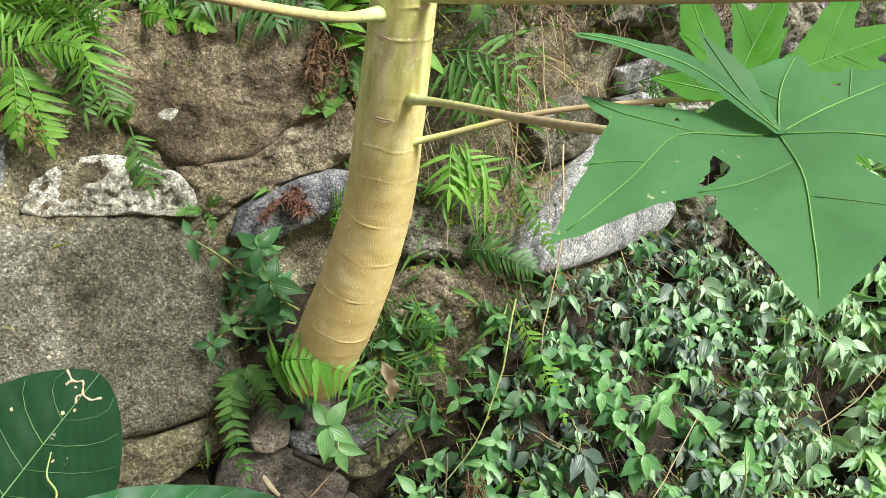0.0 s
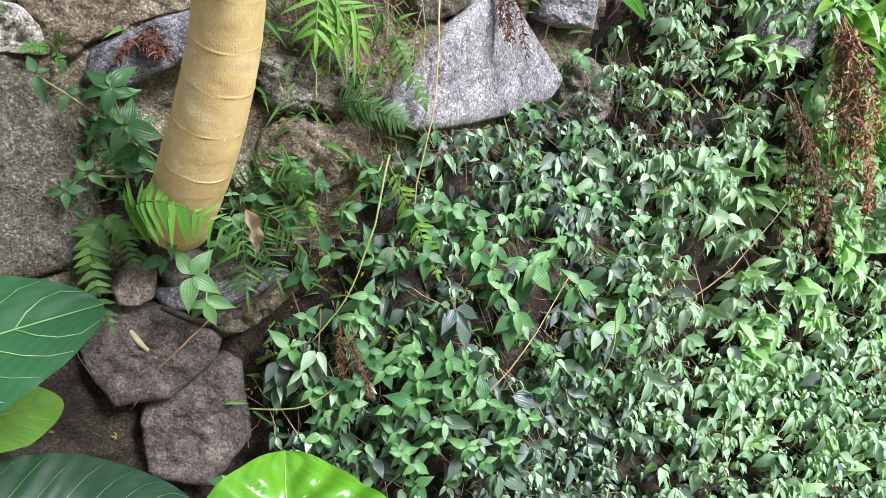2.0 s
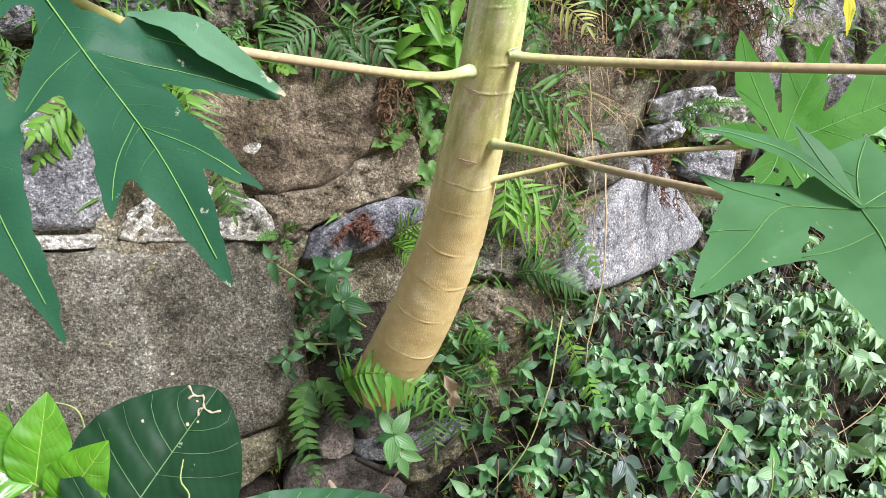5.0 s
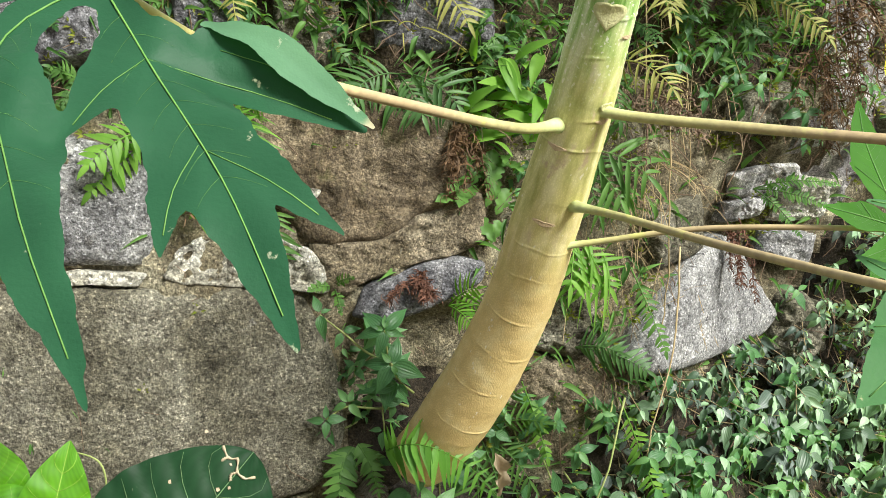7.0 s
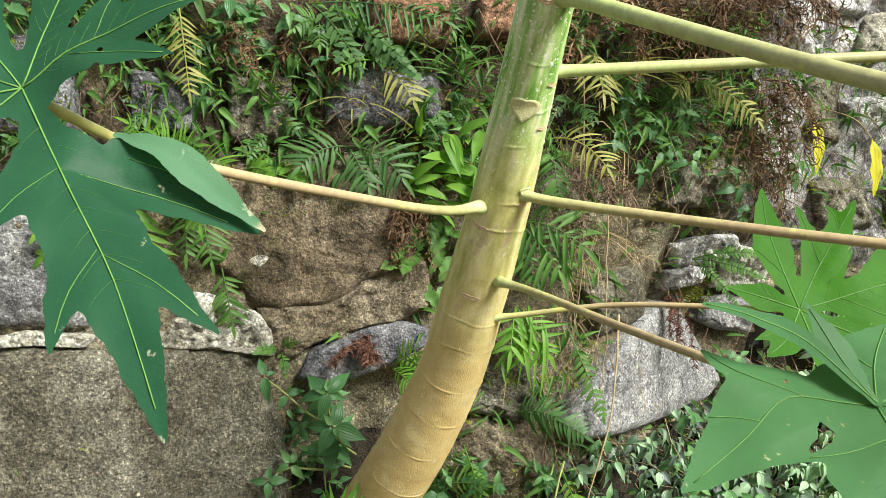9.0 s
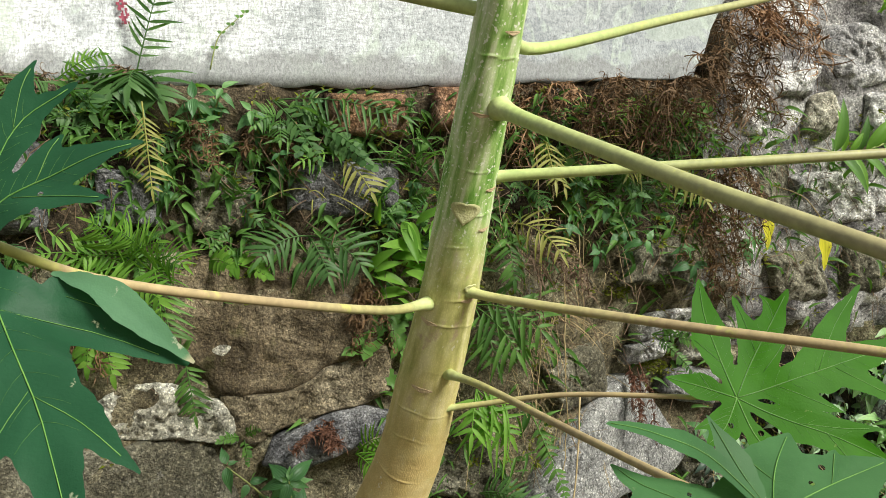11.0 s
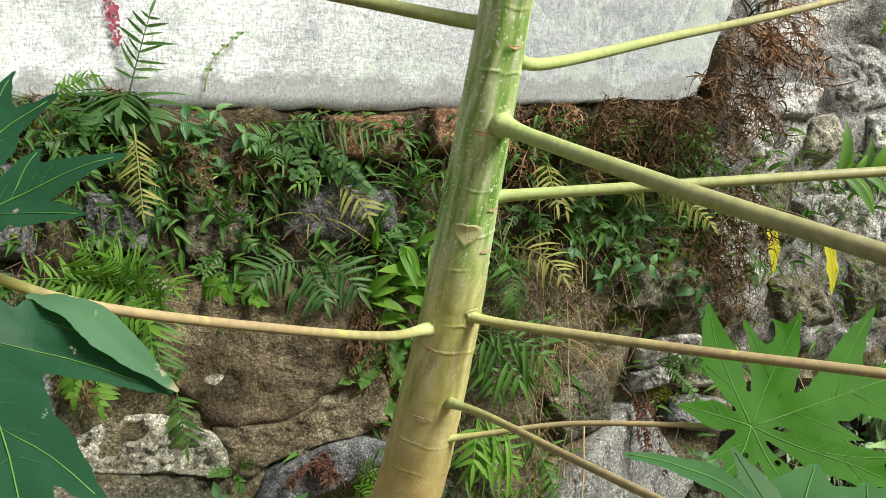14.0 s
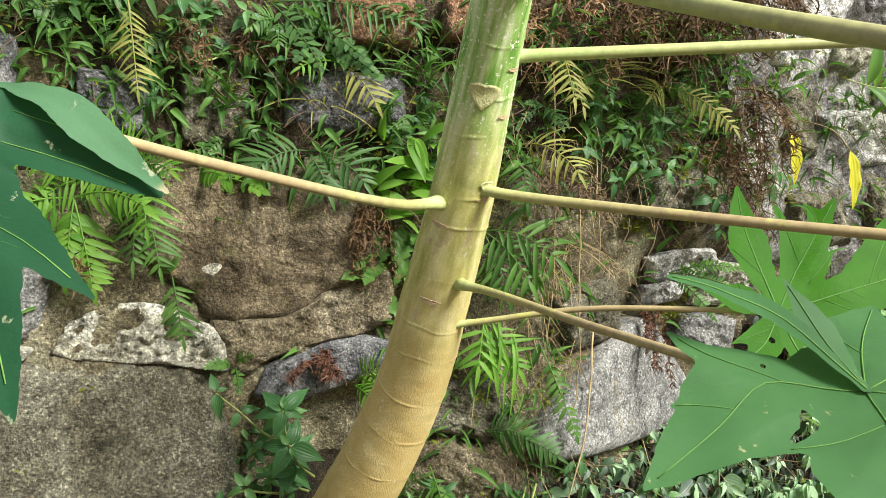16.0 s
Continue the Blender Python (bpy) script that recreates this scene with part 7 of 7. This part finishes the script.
dead_fern(on_wall(0.10, 1.285, 0.06), fan(5, 0.06, 0.015, 0.9), "small red-brown dead fern on the slate-grey stone", M_CRIMSON)
dead_fern(on_wall(-0.12, 1.84, 0.03), fan(4, 0.09, 0.022, 1.0), "dry brown roots and fern remains below the plaster")
dead_fern(on_wall(0.02, 1.85, 0.03), fan(5, 0.10, 0.022, 1.0), "dry brown roots and fern remains below the plaster")
dead_fern(on_wall(0.19, 1.56, 0.04), fan(9, 0.13, 0.022, 0.6, -0.3), "dry brown roots hanging beside the brown stone")
dead_fern(on_wall(-0.29, 1.50, 0.04), fan(7, 0.10, 0.018, 0.5, -0.3), "dry red-brown roots between the stones")
dead_fern(on_wall(0.37, 0.72, 0.11), fan(4, 0.13, 0.012, 0.12, -0.7), "shrivelled brown leaves among the herbs")
for x in (-0.62, -0.48, -0.36, -0.22, 0.56):
    dead_fern(on_wall(x, 1.925 + jit(0.01), 0.02), fan(6, 0.07, 0.022, 1.4), "dry brown roots and crumbs along the plaster foot", M_TWIG if x < 0 else M_DEAD)
dead_fern(on_wall(0.56, 1.60, 0.04), fan(8, 0.14, 0.02, 0.7), "dry brown stalks behind the trunk", M_TWIG)

for pts, r, mat, label in (
        ([(0.64, 0.05, 1.30), (0.60, -0.02, 1.12), (0.55, -0.05, 0.98), (0.52, -0.06, 0.86)], 0.0022, M_STRAW, "thin straw-coloured stalk hanging before the wall"),
        ([(0.60, 0.02, 1.60), (0.585, -0.02, 1.40), (0.59, 0.0, 1.20), (0.555, 0.0, 1.05)], 0.0018, M_STRAW, "thin straw-coloured stalk hanging before the wall"),
        ([(0.50, -0.02, 1.02), (0.44, -0.08, 0.88), (0.37, -0.10, 0.76), (0.30, -0.10, 0.69)], 0.0024, M_STEM, "thin yellow-green stalk over the herbs"),
        ([(0.13, -0.05, 0.76), (0.06, -0.09, 0.72), (0.0, -0.09, 0.67), (-0.05, -0.07, 0.60)], 0.0022, M_TWIG, "thin bare twig before the damp stones"),
        ([(0.16, -0.02, 0.53), (0.27, -0.09, 0.55), (0.36, -0.10, 0.60)], 0.0020, M_STEM, "thin green stalk among the herbs"),
        ([(0.40, -0.06, 0.28), (0.55, -0.12, 0.45), (0.70, -0.14, 0.58), (0.86, -0.06, 0.72)], 0.0022, M_STRAW, "long dry stalk leaning over the herbs"),
        ([(0.33, -0.06, 0.74), (0.31, -0.09, 0.62), (0.33, -0.10, 0.50)], 0.0018, M_TWIG, "thin brown twig among the herbs"),
        ([(0.28, -0.03, 0.78), (0.29, -0.06, 0.68), (0.27, -0.06, 0.56), (0.25, -0.05, 0.45)], 0.0020, M_TWIG, "thin brown twig among the herbs"),
        ([(1.30, 0.22, 0.45), (1.45, 0.20, 0.55), (1.62, 0.22, 0.70)], 0.0022, M_STRAW, "long dry stalk leaning over the herbs"),
        ([(0.93, 0.02, 0.35), (0.96, -0.06, 0.52), (0.97, -0.06, 0.62)], 0.0028, M_STEM, "upright green stalk among the herbs"),
        ([(0.64, 0.05, 1.72), (0.63, 0.0, 1.55), (0.635, 0.0, 1.42)], 0.0016, M_STRAW, "thin straw-coloured stalk hanging before the wall"),
        ([(0.54, 0.0, 1.80), (0.535, -0.03, 1.60), (0.53, -0.03, 1.40), (0.52, -0.02, 1.28)], 0.0016, M_STRAW, "thin straw-coloured stalk hanging before the wall")):
    path = smooth_path(pts, 14)
    path = [p + Vector((0.004 * noise.noise(p * 25), 0.004 * noise.noise(p * 22 + Vector((3, 0, 0))), 0)) for p in path]
    solid("stalk", tube(path, lambda s, r=r: r * (1 - 0.5 * s), 6), mat, label, "stalk", "stalks before the wall")

m = basis((0.215, -0.15, 0.985), (0.15, -0.1, -0.9), (0.3, -0.9, 0.1), 0.095) @ Matrix.Diagonal((0.5, 1, 1, 1))
solid("dry_leaf", apply(m, blade(0.28, ovate, 12, 6, 0.9, 0.3, 0.5)), M_DEAD_T, "curled dry tan leaf caught at the papaya base", "leaf")


def litter():
    """Small stems, moss tufts, seedlings and crumbs in the joints of the old wall."""
    leaves, twigs, moss, straw = [], [], [], []
    r = random.Random(21)
    for _ in range(16000):
        x, z = r.uniform(-0.9, 1.95), r.uniform(0.5, 1.95)
        if z > 1.93 and x < 1.0 or noise.noise((x * 5, 2, z * 5)) < r.uniform(-0.45, 0.25):
            continue
        dens = 0.06 + 0.19 * ease(0.15, 0.35, x) + 0.75 * ease(1.48, 1.62, z) + 0.4 * math.exp(-((x - 0.5) / 0.25) ** 2)
        if r.random() > dens:
            continue
        p = on_wall(x, z, r.uniform(-0.01, 0.06))
        k = r.random()
        if k < 0.42:
            d = Vector((r.uniform(-1, 1), r.uniform(-0.9, -0.1), r.uniform(-0.9, 0.7))).normalized()
            leaves.append(basis(p, d, (r.uniform(-.5, .5), -0.7, 0.6), r.uniform(0.018, 0.065), r.uniform(0.22, 0.7)))
        elif k < 0.75:
            q = p + Vector((r.uniform(-0.06, 0.06), r.uniform(-0.03, 0.0), r.uniform(-0.11, 0.03)))
            twigs.append(tube([p, (p + q) / 2 + Vector((r.uniform(-.012, .012), -0.006, 0)), q], r.uniform(0.0005, 0.0012), 3, False))
        else:
            for _ in range(5):
                d = Vector((r.uniform(-1, 1), r.uniform(-1, -0.2), r.uniform(-0.4, 1))).normalized()
                moss.append(basis(p + d * 0.006, d, (0, -1, 0.3), r.uniform(0.006, 0.015), 0.7))
    for _ in range(2600):
        x, z = r.uniform(-0.65, 1.0), r.uniform(1.60, 1.92)
        if noise.noise((x * 6, 5, z * 6)) < r.uniform(-0.35, 0.35):
            continue
        p = on_wall(x, z, r.uniform(0.0, 0.07))
        d = Vector((r.uniform(-1, 1), r.uniform(-0.9, -0.1), r.uniform(-0.9, 0.5))).normalized()
        leaves.append(basis(p, d, (r.uniform(-.5, .5), -0.7, 0.6), r.uniform(0.02, 0.05), r.uniform(0.3, 0.9)))
    for _ in range(420):
        x, z = r.gauss(0.55, 0.13), r.uniform(1.02, 1.75)
        if x < 0.3 or x > 0.9 or noise.noise((x * 7, 8, z * 7)) < r.uniform(-0.4, 0.2):
            continue
        p = on_wall(x, z, r.uniform(0.0, 0.04))
        q = p + Vector((r.uniform(-0.05, 0.07), r.uniform(-0.04, 0.0), r.uniform(-0.13, 0.04)))
        straw.append(tube([p, (p + q) / 2 + Vector((r.uniform(-.015, .015), -0.012, 0.01)), q], r.uniform(0.0003, 0.0008), 3, False))
    a, b, c = scatter(LEAF_B, leaves), join(twigs), scatter(LEAF_C, moss)
    e = join(straw)
    v, f, u = join([a, b, c, e])
    solid("wall_growth", (v, f, u, [0] * len(a[1]) + [1] * len(b[1]) + [2] * len(c[1]) + [3] * len(e[1])), [M_FERN, M_TWIG, M_MOSS, M_STRAW], "seedlings, moss tufts and dry roots in the wall joints", "plants", kind="stuff")


litter()


def paint_mark():
    """A rough upright smear of red paint lying just proud of the plaster."""
    vs, fs, n, k = [], [], 44, 6
    for i in range(n + 1):
        z = 2.045 + 0.22 * i / n
        half = 0.012 * math.sin(math.pi * min(1, 0.15 + 0.8 * i / n)) ** 0.6
        for j in range(k + 1):
            f = 2 * j / k - 1
            x = -0.243 - 0.035 * i / n + f * half * (1 + 0.5 * noise.noise((z * 90, f * 3, 1)))
            vs.append((x, 0.004, z))
    for i in range(n):
        for j in range(k):
            a = i * (k + 1) + j
            if noise.noise((i * 0.9, j * 1.3, 4)) > -0.05:
                fs.append((a, a + 1, a + k + 2, a + k + 1))
    return part("paint_smear", (np.array(vs), fs), M_RED, PLASTER, "faded red paint smear")


paint_mark()


# small growth and crumbs on the wall
for pts, r, mat, label in (
        ([(0.036, -0.02, 0.78), (0.113, -0.025, 0.736), (0.192, -0.025, 0.747), (0.256, -0.02, 0.795)], 0.0075, M_ROOT, "dark curved root lying along the wall joint"),
        ([(0.06, -0.015, 0.80), (0.125, -0.02, 0.762), (0.19, -0.02, 0.772), (0.235, -0.015, 0.81)], 0.005, M_ROOT, "dark curved root lying along the wall joint"),
        ([(-0.031, -0.03, 0.76), (-0.018, -0.035, 0.73), (-0.003, -0.03, 0.70)], 0.006, M_DEAD_T, "short pale dry stick caught on the wall"),
        ([(-0.203, -0.565, 1.10), (-0.208, -0.58, 1.080), (-0.200, -0.585, 1.060), (-0.203, -0.595, 1.042), (-0.190, -0.60, 1.02)], 0.0012, M_STEM, "yellow-green tendril lying over a dark leaf"),
        ([(-0.371, -0.47, 1.169), (-0.344, -0.475, 1.156), (-0.338, -0.475, 1.13), (-0.344, -0.47, 1.099)], 0.0012, M_STEM, "yellow-green tendril among the shrub leaves")):
    path = smooth_path(pts, 16)
    path = [p + Vector((0, 0, 0.15 * r * noise.noise(p * 60) + 0.0015 * noise.noise(p * 30))) for p in path]
    solid("root" if mat is M_ROOT else ("stick" if r > 0.003 else "tendril"),
          tube(path, lambda s, r=r: r * (0.45 + 0.55 * math.sin(math.pi * (0.12 + 0.76 * s))), 8), mat, label, "root" if mat is M_ROOT else "stem")

seedling = thing("climbing_seedling", (-0.094, 0.0, 1.962), "thin curly stem with tiny leaves against the plaster", "plant")
path = smooth_path([(-0.094, 0.0, 1.962), (-0.078, -0.004, 2.02), (-0.052, -0.006, 2.047), (-0.027, -0.004, 2.07)], 14)
part("stem", tube(path, lambda s: 0.0014 * (1 - 0.5 * s), 6), M_STEM, seedling)
for i in (3, 6, 9, 12, 14):
    for side in (-1, 1):
        m = basis(path[i], (0.8 * side, -0.3, 0.35), (0, -1, 0.2), 0.009, 0.8)
        part("leaf", apply(m, blade(0.5, ovate, 4, 2)), M_FERN, seedling)


def cushion(x, z, w, h, n, seed):
    """A low cushion of short moss shoots."""
    r = random.Random(seed)
    shoots = []
    for _ in range(n):
        a, q = r.uniform(0, 2 * math.pi), math.sqrt(r.random())
        p = on_wall(x + w * q * math.cos(a), z + h * q * math.sin(a), 0.0)
        p.y -= 0.016 * (1 - q * q) + 0.004
        d = Vector((r.uniform(-1, 1), -0.9, r.uniform(-0.4, 1))).normalized()
        shoots.append(basis(p, d, (r.uniform(-1, 1), -0.6, 0.6), r.uniform(0.006, 0.014), 0.8))
    solid("moss_cushion", scatter(LEAF_C, shoots), M_MOSS, "yellow-green moss cushion on the stones", "moss", "moss cushions")


for i, (x, z, w, h, n) in enumerate(((0.96, 1.29, 0.035, 0.02, 160), (1.0, 1.255, 0.03, 0.018, 120), (0.91, 1.31, 0.03, 0.016, 110), (0.94, 1.38, 0.03, 0.02, 120),
                                     (1.0, 1.33, 0.035, 0.02, 140), (0.76, 1.51, 0.04, 0.02, 150), (-0.2, 0.80, 0.05, 0.03, 200), (-0.13, 0.79, 0.03, 0.02, 90))):
    cushion(x, z, w, h, n, 400 + i)

m = basis((1.565, 0.41, 0.86), (0.4, -0.5, -0.7), (0.1, -0.8, 0.6), 0.09)
solid("bright_leaf", apply(m, blade(0.6, ovate, 10, 6, 0.15, 0.25, 0.05, 0.01)), M_BROAD_L, "single bright green glossy leaf on the bank", "leaf")

flake = basis((-0.083, wall_y(-0.083, 1.452) - 0.088, 1.452), (0.2, 0, -1), (0, -1, 0.1), 0.022)
solid("mortar_flake", apply(flake, blade(0.8, ovate, 6, 4, 0.2, 0.1, 0.2)), M_WHITE, "small white mortar flake stuck on a brown stone", "flake")
